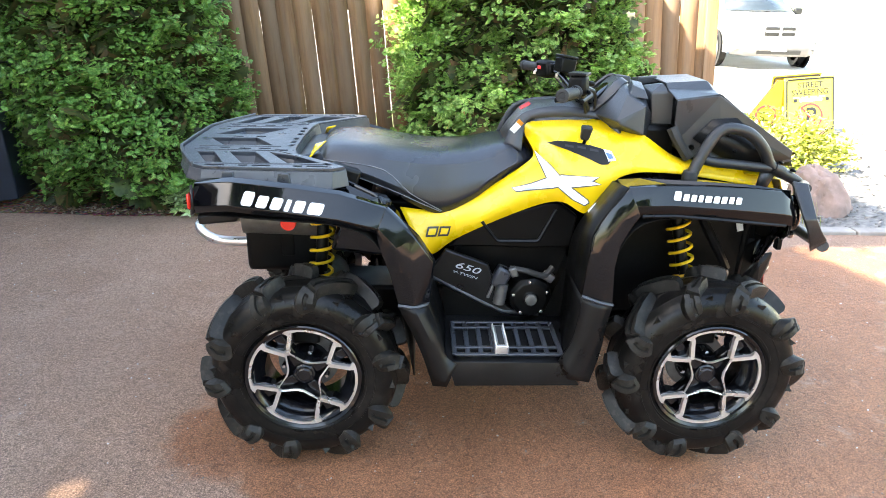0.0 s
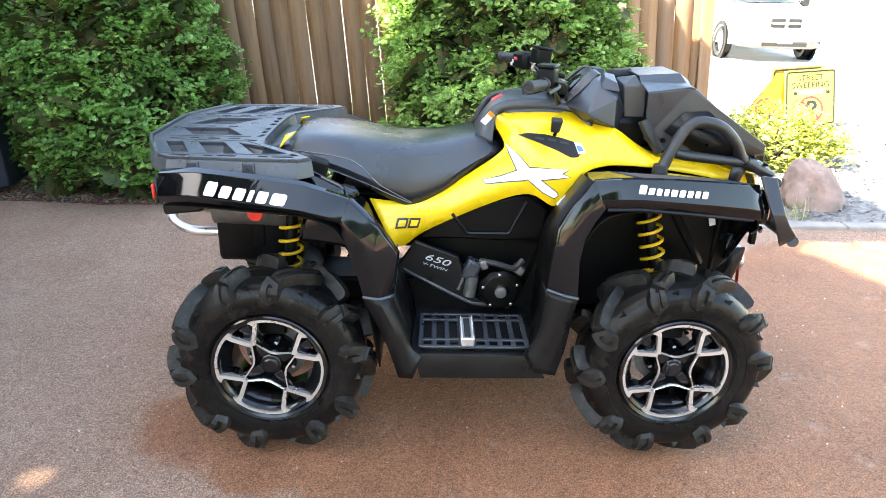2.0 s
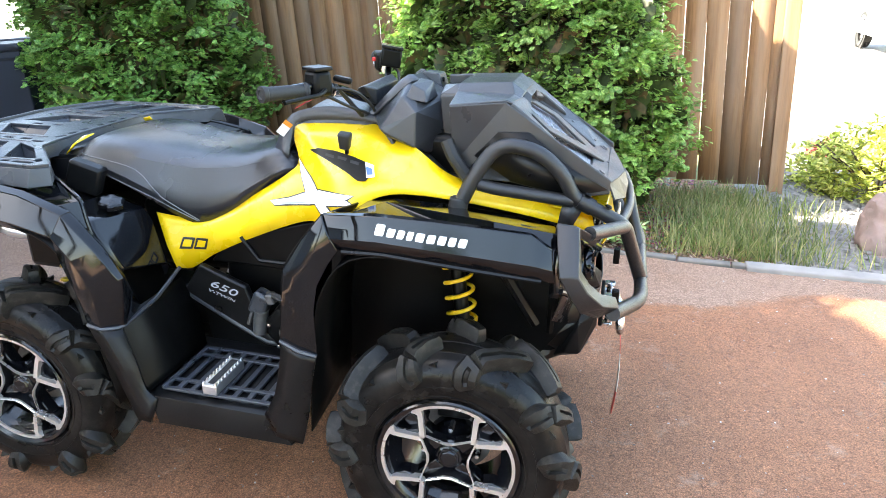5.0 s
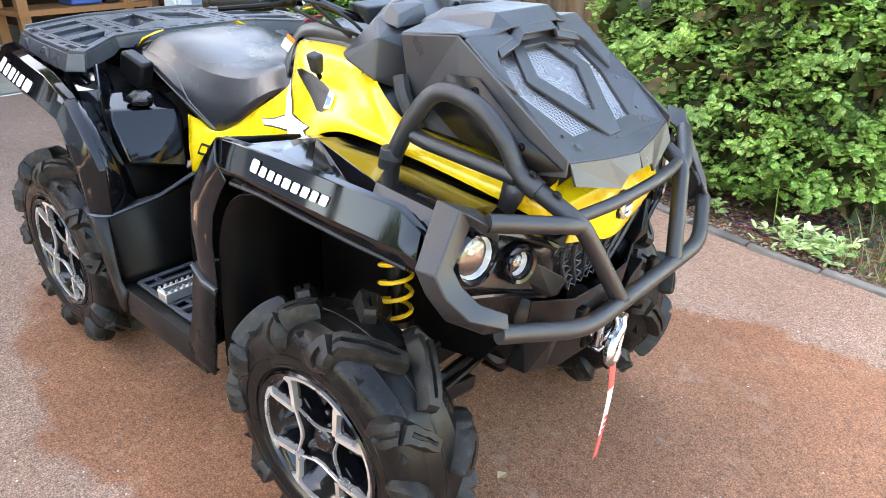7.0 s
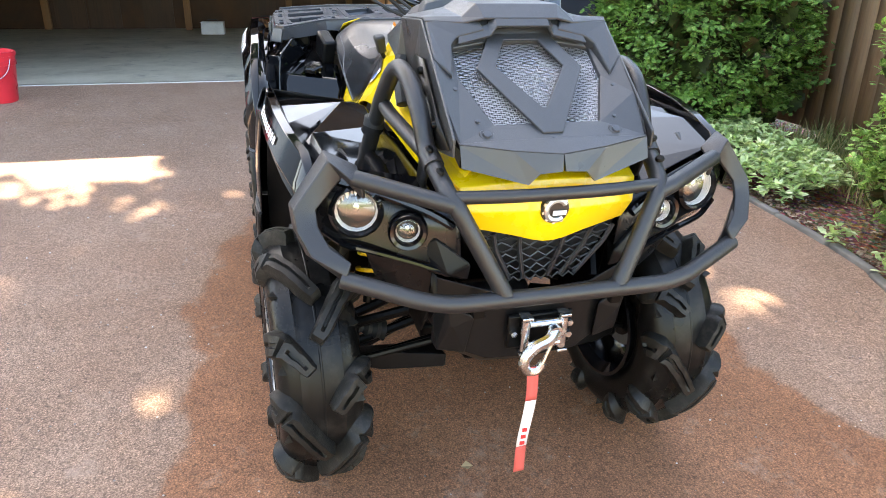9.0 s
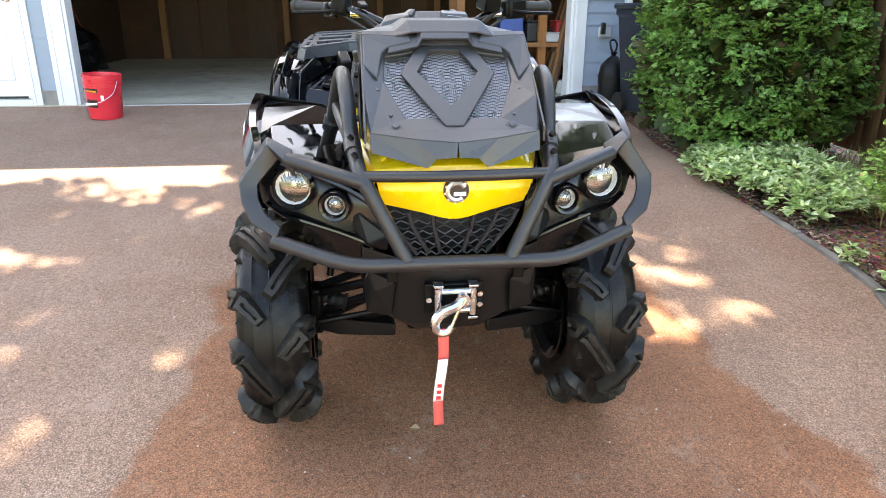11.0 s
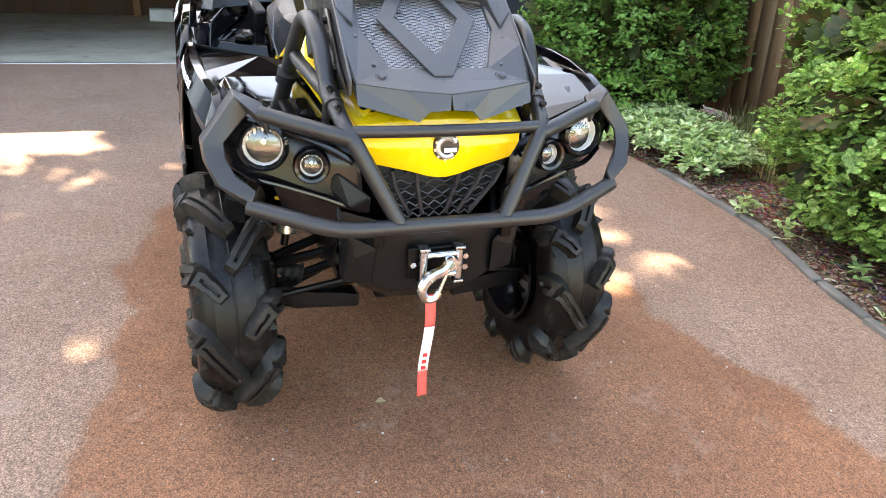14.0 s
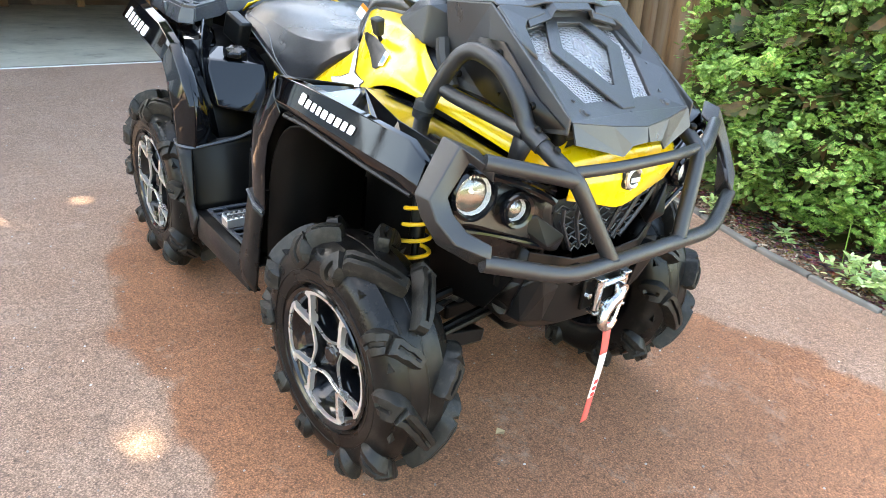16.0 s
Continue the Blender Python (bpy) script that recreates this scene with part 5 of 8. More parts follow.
def tread_lug(long, inner, hand):
    """One tread block: a chunky bar from the crown that hooks over the shoulder, with a sunk slot and a cut across it."""
    bar = LONG_BAR if long else SHORT_BAR
    n = 25
    way = resample([(q, a, 0) for q, a, w, h in bar], n)
    size = resample([(w, h, 0) for q, a, w, h in bar], n)
    side = 1 if inner else -1

    def place(q, a):
        r, d, nr, nd_ = carcass(q)
        return Vector((r * math.cos(a), side * d, hand * r * math.sin(a))), Vector((nr * math.cos(a), side * nd_, hand * nr * math.sin(a)))
    rows = []
    cut = 0.56 if long else 0.44
    for i in range(n):
        s = i / (n - 1)
        p, nrm = place(way[i].x, way[i].y)
        a, b = way[max(i - 1, 0)], way[min(i + 1, n - 1)]
        t = (place(b.x, b.y)[0] - place(a.x, a.y)[0]).normalized()
        across = nrm.cross(t).normalized()
        w, h = size[i].x, size[i].y
        if i == 0:
            h -= 0.010
        if abs(s - cut) < 0.022:
            h -= 0.012
        slot = 0.012 if (0.10 < s < cut - 0.08 or cut + 0.07 < s < 0.86) else 0.0
        if s > cut:
            slot *= 0.8
        row = []
        for k, u in enumerate((-0.62, -0.50, -0.44, -0.13, -0.09, 0.09, 0.13, 0.44, 0.50, 0.62)):
            top = (-0.010, h - 0.006, h, h, h - slot, h - slot, h, h, h - 0.006, -0.010)[k]
            row.append(p + across * (u * w) + nrm * top)
        rows.append(row)
    bm = loft(rows)
    vs = list(bm.verts)
    bm.faces.new(vs[:10])
    bm.faces.new(vs[-10:][::-1])
    bmesh.ops.recalc_face_normals(bm, faces=bm.faces)
    me = bpy.data.meshes.new("tread_lug")
    bm.to_mesh(me)
    bm.free()
    me.materials.append(M["lug"])
    me.polygons.foreach_set("use_smooth", [True] * len(me.polygons))
    me.set_sharp_from_angle(angle=radians(30))
    return me


LUGS = {(l, i, h): tread_lug(l, i, h) for l in (True, False) for i in (True, False) for h in (1, -1)}


def band(points, width, d0, d1, bm):
    """A flat bar along a line of (radius, angle) points on the wheel's face; width may change along it."""
    pts = [Vector((r * math.cos(a), r * math.sin(a))) for r, a in points]
    wide = width if isinstance(width, (list, tuple)) else [width] * len(pts)
    left, right = [], []
    for i, p in enumerate(pts):
        t = (pts[min(i + 1, len(pts) - 1)] - pts[max(i - 1, 0)]).normalized()
        n = Vector((-t.y, t.x)) * wide[i] / 2
        left.append(p + n)
        right.append(p - n)
    prism([(q.x, q.y) for q in left + right[::-1]], d0, d1, bm)


def spike(inner, hand, q, a, long):
    """A small moulded tooth on the shoulder between two tread blocks."""
    r, d, nr, nd_ = carcass(q)
    side = 1 if inner else -1
    p = Vector((r * math.cos(a), side * d, hand * r * math.sin(a)))
    n = Vector((nr * math.cos(a), side * nd_, hand * nr * math.sin(a)))
    t = Vector((-math.sin(a), 0, hand * math.cos(a)))
    b = n.cross(t).normalized()
    base = [p + t * 0.016 - n * 0.003, p - t * 0.012 + b * 0.010 - n * 0.003, p - t * 0.012 - b * 0.010 - n * 0.003]
    return poly(base + [p + n * long - t * 0.008], [(0, 1, 2), (0, 1, 3), (1, 2, 3), (2, 0, 3)])


def wheel(x, y, m_turn, spin, hand, roll=0.1):
    hub = part("wheel", lathe([(0.0, -0.072), (0.026, -0.072), (0.031, -0.066), (0.033, -0.052), (0.052, -0.046), (0.058, -0.03), (0.070, 0.0), (0.070, 0.03), (0.0, 0.03)], 28), "rimblack", atv, "black and machined alloy wheel with a mud tyre")
    hub.matrix_basis = pose(x, y, 0.343) @ m_turn
    tyre = [(0.176, -0.080), (0.186, -0.088), (0.198, -0.0955)] + [(r, -d) for r, d in PROFILE[:2:-1]] + [(0.2973, -0.0515), (0.2990, -0.0490), (0.2988, -0.0465), (0.2980, -0.0440), (0.3000, -0.030), (0.3012, -0.0035), (0.3026, -0.0015), (0.3026, 0.0)]
    part("tyre", lathe(tyre + [(r, -d) for r, d in tyre[-2::-1]] + [(0.168, 0.08), (0.168, -0.08)], 72, close=True), "tyre", hub)
    # raised rings on the sidewall
    part("bead_ring", lathe([(0.193, -0.089), (0.197, -0.0975), (0.203, -0.0985), (0.206, -0.093)], 64, close=True), "tyre", hub)
    part("sidewall_ring", lathe([(0.226, -0.098), (0.2275, -0.1020), (0.2305, -0.1020), (0.232, -0.098)], 64, close=True), "tyre", hub)
    # moulded teeth between the shoulder lugs
    for k in range(10):
        for inner in (False, True):
            a = 2 * math.pi * (k + (0.5 if inner else 0)) / 10 - roll
            part("tread_tooth", spike(inner, hand, 0.088, hand * 0.0 + a * hand + 0.13, 0.017), "lug", hub, smooth=False)
    part("rim", lathe([(0.180, -0.098), (0.187, -0.104), (0.183, -0.108), (0.174, -0.103), (0.164, -0.078), (0.150, -0.040), (0.150, 0.07), (0.176, 0.092), (0.18, 0.097), (0.17, 0.099), (0.145, 0.075), (0.142, -0.040), (0.155, -0.082), (0.166, -0.094)], 56, close=True), "rimblack", hub)
    part("brake_disc", lathe([(0.05, 0.020), (0.100, 0.020), (0.100, 0.026), (0.05, 0.026)], 40, close=True), "castalu", hub)
    part("caliper", box(0.0, 0.016, 0.10, 0.09, 0.045, 0.05), "frame", hub, bevel=0.008)
    part("hub_cap", lathe([(0.0, -0.084), (0.020, -0.084), (0.024, -0.080), (0.036, -0.074), (0.042, -0.055), (0.042, -0.03)], 8), "rimblack", hub, smooth=False, bevel=0.002)
    node = math.pi / 4
    for k in range(4):
        a = 2 * math.pi * k / 4 + spin
        sp = bmesh.new()
        # outer arc with flared ends, the two arms from its ends to the nodes, and the narrow vee round the hub
        arc = [(0.1690, a + 0.485 * (i / 6 - 1)) for i in range(13)]
        band(arc, [0.013, 0.011] + [0.0085] * 9 + [0.011, 0.013], -0.101, -0.088, sp)
        for s in (-1, 1):
            band([(0.1735, a + s * 0.515), (0.164, a + s * 0.488), (0.152, a + s * 0.480), (0.099, a + s * (node - 0.07)), (0.094, a + s * (node - 0.02))], [0.030, 0.021, 0.0130, 0.0120, 0.0130], -0.0998, -0.080, sp)
        # narrow bright vee round the hub on a black base that slopes towards it
        path = [(0.105, node), (0.053, 0.20), (0.053, -0.20), (0.105, -node)]

        def vee(section, bm):
            rows = []
            for dr, dd in section:
                rows.append([((p + dr) * math.cos(a + u), dd, (p + dr) * math.sin(a + u)) for p, u in path])
            return loft(rows, bm=bm)
        vee(((0.0028, -0.0945), (-0.0028, -0.0925), (-0.0028, -0.0865), (0.0028, -0.0865), (0.0028, -0.0945)), sp)
        part("vee_base", vee(((0.0024, -0.0868), (-0.0024, -0.0868), (-0.0100, -0.0640), (-0.0100, -0.0560), (0.0024, -0.0560), (0.0024, -0.0868)), bmesh.new()), "rimblack", hub)
        part("spoke", sp, "machined", hub, "bright machined spoke")
        pk = bmesh.new()
        band([(0.168, a + node), (0.104, a + node), (0.035, a + node)], 0.032, -0.072, -0.035, pk)
        part("spoke_back", pk, "rimblack", hub, bevel=0.003)
        for s in (-1, 1):
            pk = bmesh.new()
            band([(0.168, a + s * 0.47), (0.130, a + s * 0.52), (0.104, a + s * node)], 0.019, -0.086, -0.045, pk)
            part("arm_back", pk, "rimblack", hub, bevel=0.003)
        # flat glossy facets that slope from the arc down into each window
        fv = []
        for u in (-0.40, -0.17, 0.17, 0.40):
            for r, d in ((0.166, -0.094), (0.150, -0.066), (0.134, -0.046)):
                fv.append((r * math.cos(a + u), d, r * math.sin(a + u)))
        part("pocket", poly(fv, [(3 * i + j, 3 * i + j + 1, 3 * i + j + 4, 3 * i + j + 3) for i in range(3) for j in range(2)]), "rimblack", hub, smooth=False, solid=0.003)
        part("lug_nut", lathe([(0, -0.060), (0.006, -0.060), (0.008, -0.054), (0.008, -0.02)], 6, "y", (0.070 * math.cos(a), 0, 0.070 * math.sin(a))), "zinc", hub)
    for ch in hub.children:
        if ch.name.split(".")[0] in ("rim", "spoke", "spoke_back", "arm_back", "vee_base", "pocket", "lug_nut", "hub_cap"):
            ch.location.y = 0.008
    for k in range(10):
        for inner in (False, True):
            ob = new("tread_lug", LUGS[(k % 2 == 0) != inner, inner, hand])
            ob.parent = hub
            ob.matrix_basis = Matrix.Rotation(-2 * math.pi * (k + (0.5 if inner else 0)) / 10 + roll, 4, "Y")
    return hub


STEER = 2.5
wheel(-0.682, -0.498, Matrix(), -0.25, 1, 0.22)
wheel(0.620, -0.496, pose(0, 0, 0, 0, 0, STEER), 0.0, 1, 0.30)
wheel(-0.682, 0.460, pose(0, 0, 0, 0, 0, 180), 0.7, -1)
wheel(0.620, 0.455, pose(0, 0, 0, 0, 0, 180 + STEER), 0.3, -1)


def hull_bm(points):
    bm = bmesh.new()
    for p in points:
        bm.verts.new(p)
    out = bmesh.ops.convex_hull(bm, input=bm.verts)
    bmesh.ops.delete(bm, geom=list({g for g in out["geom_unused"] + out["geom_interior"] if isinstance(g, bmesh.types.BMVert)}), context="VERTS")
    return bm


# ---- bodywork ----
def sheet_part(name, rails, material, n=0, thick=0.004, label="", mirror=True, bevel=0.0, sub=0):
    bm = loft(rails, n)
    if mirror:
        return both(name, bm, material, atv, label, solid=thick, bevel=bevel, sub=sub)
    return part(name, bm, material, atv, label, solid=thick, bevel=bevel, sub=sub)


YELLOW = [  # rails of the side panel from the seat edge down to the lower edge
    [(-0.385, -0.232, 0.803), (-0.245, -0.222, 0.790), (-0.14, -0.215, 0.828), (-0.05, -0.205, 0.885), (0.045, -0.190, 0.948), (0.075, -0.175, 0.985), (0.045, -0.135, 1.045), (0.062, -0.122, 1.080), (0.18, -0.118, 1.092), (0.30, -0.120, 1.090), (0.385, -0.165, 1.075), (0.445, -0.215, 1.052), (0.53, -0.225, 0.995), (0.60, -0.205, 0.972), (0.75, -0.180, 0.955), (0.90, -0.150, 0.935)],
    [(-0.365, -0.248, 0.765), (-0.240, -0.236, 0.770), (-0.14, -0.228, 0.805), (-0.05, -0.222, 0.858), (0.045, -0.214, 0.915), (0.10, -0.205, 0.955), (0.10, -0.178, 1.010), (0.125, -0.180, 1.045), (0.20, -0.185, 1.055), (0.30, -0.190, 1.048), (0.385, -0.220, 1.030), (0.455, -0.243, 1.005), (0.54, -0.252, 0.970), (0.61, -0.235, 0.958), (0.75, -0.215, 0.940), (0.91, -0.175, 0.915)],
    [(-0.335, -0.272, 0.712), (-0.236, -0.246, 0.728), (-0.14, -0.238, 0.760), (-0.04, -0.236, 0.812), (0.06, -0.232, 0.868), (0.13, -0.235, 0.905), (0.16, -0.228, 0.945), (0.20, -0.238, 0.965), (0.26, -0.252, 0.972), (0.33, -0.262, 0.978), (0.40, -0.266, 0.978), (0.47, -0.268, 0.966), (0.56, -0.266, 0.952), (0.63, -0.252, 0.942), (0.76, -0.234, 0.920), (0.92, -0.192, 0.885)],
    [(-0.300, -0.290, 0.652), (-0.262, -0.262, 0.645), (-0.20, -0.240, 0.685), (-0.09, -0.242, 0.742), (0.04, -0.245, 0.800), (0.125, -0.258, 0.832), (0.175, -0.285, 0.838), (0.238, -0.318, 0.812), (0.285, -0.318, 0.866), (0.335, -0.302, 0.925), (0.40, -0.292, 0.946), (0.48, -0.284, 0.946), (0.57, -0.276, 0.938), (0.64, -0.262, 0.925), (0.77, -0.242, 0.900), (0.93, -0.200, 0.855)],
]
side_r, side_l = sheet_part("side_panel", YELLOW, "yellow", 60, 0.004, "bright yellow body panel")

# black console along the tank, between the two panels
TOP = [(-0.018, 1.000), (0.010, 1.048), (0.052, 1.100), (0.088, 1.124), (0.150, 1.131), (0.220, 1.132), (0.300, 1.116), (0.360, 1.096), (0.430, 1.055), (0.510, 0.985)]
sheet_part("console", [[(x, y * (1.0 if x < 0.36 else 1.5), z + k) for x, z in TOP] for y, k in ((-0.128, -0.060), (-0.122, -0.034), (-0.098, -0.004), (-0.06, 0.002), (0, 0.004), (0.06, 0.002), (0.098, -0.004), (0.122, -0.034), (0.128, -0.060))], "shroud", 0, 0.004, mirror=False)
# its front shoulder, which runs down to the seat
both("console_edge", loft([[(0.034, -0.158, 0.985), (0.040, -0.140, 1.045), (0.06, -0.126, 1.088), (0.18, -0.122, 1.098), (0.30, -0.124, 1.096), (0.38, -0.165, 1.082)], [(-0.025, -0.122, 1.002), (0.000, -0.118, 1.060), (0.045, -0.114, 1.112), (0.16, -0.108, 1.134), (0.28, -0.110, 1.118), (0.37, -0.13, 1.092)]], 20), "shroud", atv, solid=0.004)


def seat():
    st = [(-0.668, 0.955, 0.945, 0.17), (-0.655, 0.985, 0.940, 0.205), (-0.60, 1.000, 0.925, 0.235), (-0.50, 0.996, 0.900, 0.245), (-0.40, 0.980, 0.850, 0.242), (-0.30, 0.968, 0.795, 0.234), (-0.235, 0.966, 0.782, 0.228), (-0.14, 0.972, 0.825, 0.220), (-0.06, 0.990, 0.882, 0.206), (0.0, 1.002, 0.922, 0.190), (0.055, 0.985, 0.950, 0.172), (0.085, 0.962, 0.945, 0.13)]
    prof = []
    for x, top, low, w in st:
        half = [(0.0, top + 0.002), (0.40 * w, top + 0.003), (0.70 * w, top - 0.003), (0.86 * w, top - 0.024), (0.95 * w, top - 0.40 * (top - low) - 0.02), (1.0 * w, low + 0.25 * (top - low)), (0.985 * w, low)]
        prof.append([(x, -y, z) for y, z in half[::-1]] + [(x, y, z) for y, z in half[1:]])
    cols = list(zip(*prof))
    bm = loft([resample(c, 40) for c in cols])
    s = part("seat", bm, "seat", atv, "smooth black vinyl seat with grey stitching", solid=0.01)
    return s


seat_ob = seat()


def bvh_of(ob):
    from mathutils.bvhtree import BVHTree
    b = bmesh.new()
    b.from_mesh(ob.data)
    t = BVHTree.FromBMesh(b)
    b.free()
    return t


def onto(tree, x, z, lift, fallback):
    """The point on the near side of a panel at that place in the side view."""
    hit = tree.ray_cast(Vector((x, -1.5, z)), Vector((0, 1, 0)))
    if hit[0] is None:
        hit = tree.find_nearest(Vector((x, fallback, z)))
    n = hit[1] if hit[1].y < 0.2 else -hit[1]
    if n.y > 0 and n.z < 0:
        n = -n
    return hit[0] + n * lift


side_tree, seat_tree = bvh_of(side_r), bvh_of(seat_ob)


def decal(name, outline, material, tree, lift, fallback=-0.25, label="", cuts=5):
    """A thin sticker laid on a panel: an outline in the side view, cut fine and pressed on."""
    bm = bmesh.new()
    f = bm.faces.new([bm.verts.new((x, 0, z)) for x, z in outline])
    bmesh.ops.triangulate(bm, faces=[f])
    for _ in range(cuts):
        long = [e for e in bm.edges if e.calc_length() > 0.02]
        if not long:
            break
        bmesh.ops.subdivide_edges(bm, edges=long, cuts=1)
        bmesh.ops.triangulate(bm, faces=bm.faces)
    for v in bm.verts:
        v.co = onto(tree, v.co.x, v.co.z, lift, fallback)
    other = flip(bm)
    part(name, bm, material, atv, label)
    return part(name, other, material, atv, label)


# large jagged cross-shaped emblem with a dark edge, in pieces
EMBLEM = (
    [(0.078, 0.992), (0.131, 0.947), (0.178, 0.900), (0.150, 0.890), (0.118, 0.908), (0.091, 0.962)],
    [(0.130, 0.912), (0.165, 0.918), (0.195, 0.885), (0.245, 0.853), (0.248, 0.846), (0.236, 0.837), (0.200, 0.851), (0.156, 0.884)],
    [(0.000, 0.872), (0.016, 0.861), (0.057, 0.868), (0.135, 0.879), (0.175, 0.890), (0.165, 0.915), (0.118, 0.908), (0.062, 0.886)],
    [(0.150, 0.915), (0.165, 0.921), (0.282, 0.927), (0.262, 0.914), (0.190, 0.886), (0.150, 0.888)],
    [(0.190, 0.905), (0.262, 0.912), (0.286, 0.905), (0.233, 0.895), (0.190, 0.886)])


def swell(outline, by):
    """The outline pushed outwards by that much."""
    pts = [Vector(p) for p in outline]
    area = sum(a.x * b.y - b.x * a.y for a, b in zip(pts, pts[1:] + pts[:1]))
    out = []
    for i, p in enumerate(pts):
        d = (pts[(i + 1) % len(pts)] - p).normalized() + (p - pts[i - 1]).normalized()
        n = Vector((d.y, -d.x)).normalized() * (by if area > 0 else -by)
        out.append((p.x + n.x, p.y + n.y))
    return out


for k, piece in enumerate(EMBLEM):
    decal("emblem", swell(piece, 0.0036), "blackdecal", side_tree, 0.0040 + 0.0001 * k)
    decal("emblem", piece, "white", side_tree, 0.0054 + 0.0001 * k)
# grey streaks in it
for p, q, w in (((0.040, 0.868), (0.140, 0.886), 0.0035), ((0.195, 0.903), (0.262, 0.915), 0.003), ((0.190, 0.872), (0.230, 0.842), 0.003)):
    decal("emblem_streak", [(p[0], p[1] - w), (q[0], q[1] - w * 0.3), (q[0], q[1] + w * 0.3), (p[0], p[1] + w)], "greydecal", side_tree, 0.0066)
# small model badge: two outlined blocks
for x in (-0.292, -0.250):
    decal("badge", [(x - 0.006, 0.704), (x + 0.004, 0.738), (x + 0.042, 0.738), (x + 0.032, 0.704)], "blackdecal", side_tree, 0.0055)
    decal("badge", [(x + 0.002, 0.711), (x + 0.009, 0.731), (x + 0.034, 0.731), (x + 0.027, 0.711)], "yellow", side_tree, 0.0062)
# recess of the gear lever with its gate, and a small info label
decal("gear_gate", [(0.118, 1.022), (0.150, 1.030), (0.205, 1.028), (0.262, 1.018), (0.318, 1.004), (0.330, 0.985), (0.312, 0.966), (0.290, 0.964), (0.235, 0.985), (0.175, 1.005)], "matt", side_tree, 0.0055, label="dark gear lever plate")
# flat dark strips: the shade of the gate's slots as colour
for x, z in ((0.175, 1.020), (0.215, 1.017), (0.255, 1.010)):
    decal("gate_slot", [(x, z), (x + 0.028, z - 0.004), (x + 0.028, z - 0.011), (x, z - 0.007)], "darkhole", side_tree, 0.0065)
decal("info_label", [(0.300, 1.008), (0.326, 1.003), (0.338, 0.978), (0.314, 0.974)], "white", side_tree, 0.0068, label="small white and blue label")
decal("info_label", [(0.305, 0.998), (0.324, 0.995), (0.331, 0.982), (0.314, 0.980)], "bluedecal", side_tree, 0.0076)
lever = part("gear_lever", tube([(0.236, -0.205, 1.015), (0.240, -0.222, 1.045)], 0.006, 8), "frame", atv)
part("knob", moved(box(0, 0, 0, 0.028, 0.022, 0.048, taper=1.35), pose(0.238, -0.224, 1.064, 12, 6, 0)), "rubber", lever, bevel=0.006)
# stitched seams on the seat
for k, line in enumerate(([(-0.640, 0.958), (-0.553, 0.953), (-0.47, 0.940), (-0.419, 0.918), (-0.351, 0.857), (-0.240, 0.790)], [(-0.635, 0.943), (-0.52, 0.910), (-0.40, 0.862), (-0.31, 0.818), (-0.245, 0.788)])):
    pts = [onto(seat_tree, p.x, p.z, 0.0062, -0.24) for p in resample([(x, 0, z) for x, z in line], 40)]
    both("seam", tube(pts, 0.0016, 5), "thread", atv)
# slim yellow plate behind the seat
both("rear_tab", loft([[(-0.672, -0.20, 0.985), (-0.695, -0.21, 0.955)], [(-0.640, -0.14, 1.010), (-0.675, -0.15, 1.000)]]), "yellow", atv, solid=0.004)

# front fender: a folded outer strip, a shelf behind it and a wedge-shaped ridge
FEN = [
    [(0.345, -0.556, 0.884), (0.45, -0.551, 0.885), (0.58, -0.542, 0.872), (0.70, -0.528, 0.858), (0.815, -0.508, 0.842), (0.852, -0.498, 0.832)],
    [(0.326, -0.567, 0.914), (0.44, -0.564, 0.916), (0.57, -0.557, 0.906), (0.69, -0.543, 0.894), (0.802, -0.520, 0.878), (0.846, -0.510, 0.868)],
    [(0.305, -0.546, 0.964), (0.43, -0.544, 0.970), (0.56, -0.537, 0.967), (0.68, -0.522, 0.958), (0.79, -0.498, 0.944), (0.838, -0.489, 0.908)],
    [(0.309, -0.528, 0.965), (0.43, -0.525, 0.971), (0.56, -0.518, 0.967), (0.68, -0.504, 0.957), (0.79, -0.481, 0.943), (0.842, -0.474, 0.906)],
    [(0.315, -0.516, 0.942), (0.43, -0.512, 0.946), (0.56, -0.506, 0.938), (0.68, -0.496, 0.918), (0.79, -0.474, 0.905), (0.845, -0.468, 0.880)],
]
sheet_part("front_fender", FEN, "gloss", 0, 0.005, "glossy black front fender", bevel=0.003)
both("fender_top", poly([
    (0.314, -0.517, 0.944), (0.43, -0.513, 0.947), (0.56, -0.507, 0.939), (0.66, -0.503, 0.924), (0.712, -0.500, 0.913),   # foot of the strip
    (0.400, -0.360, 0.945), (0.697, -0.462, 0.955), (0.850, -0.442, 0.931), (0.771, -0.490, 0.899),                         # ridge
    (0.325, -0.410, 0.932), (0.335, -0.318, 0.928), (0.41, -0.300, 0.936), (0.56, -0.280, 0.926), (0.70, -0.262, 0.905), (0.82, -0.248, 0.884), (0.885, -0.243, 0.860), (0.842, -0.474, 0.880)],
    [(0, 1, 5, 9), (1, 2, 5), (2, 3, 5), (3, 4, 5), (5, 4, 6), (6, 4, 8, 7), (9, 5, 10), (10, 5, 11), (5, 12, 11), (5, 6, 12), (6, 13, 12), (6, 7, 13), (7, 14, 13), (7, 15, 14), (8, 16, 7)]), "gloss", atv, "faceted glossy black fender top", solid=0.004, bevel=0.003, smooth=False)
both("fender_vent", moved(box(0, 0, 0, 0.11, 0.050, 0.018, taper=0.85), pose(0.80, -0.415, 0.918, 8, 14, 16)), "matt", atv, bevel=0.006)
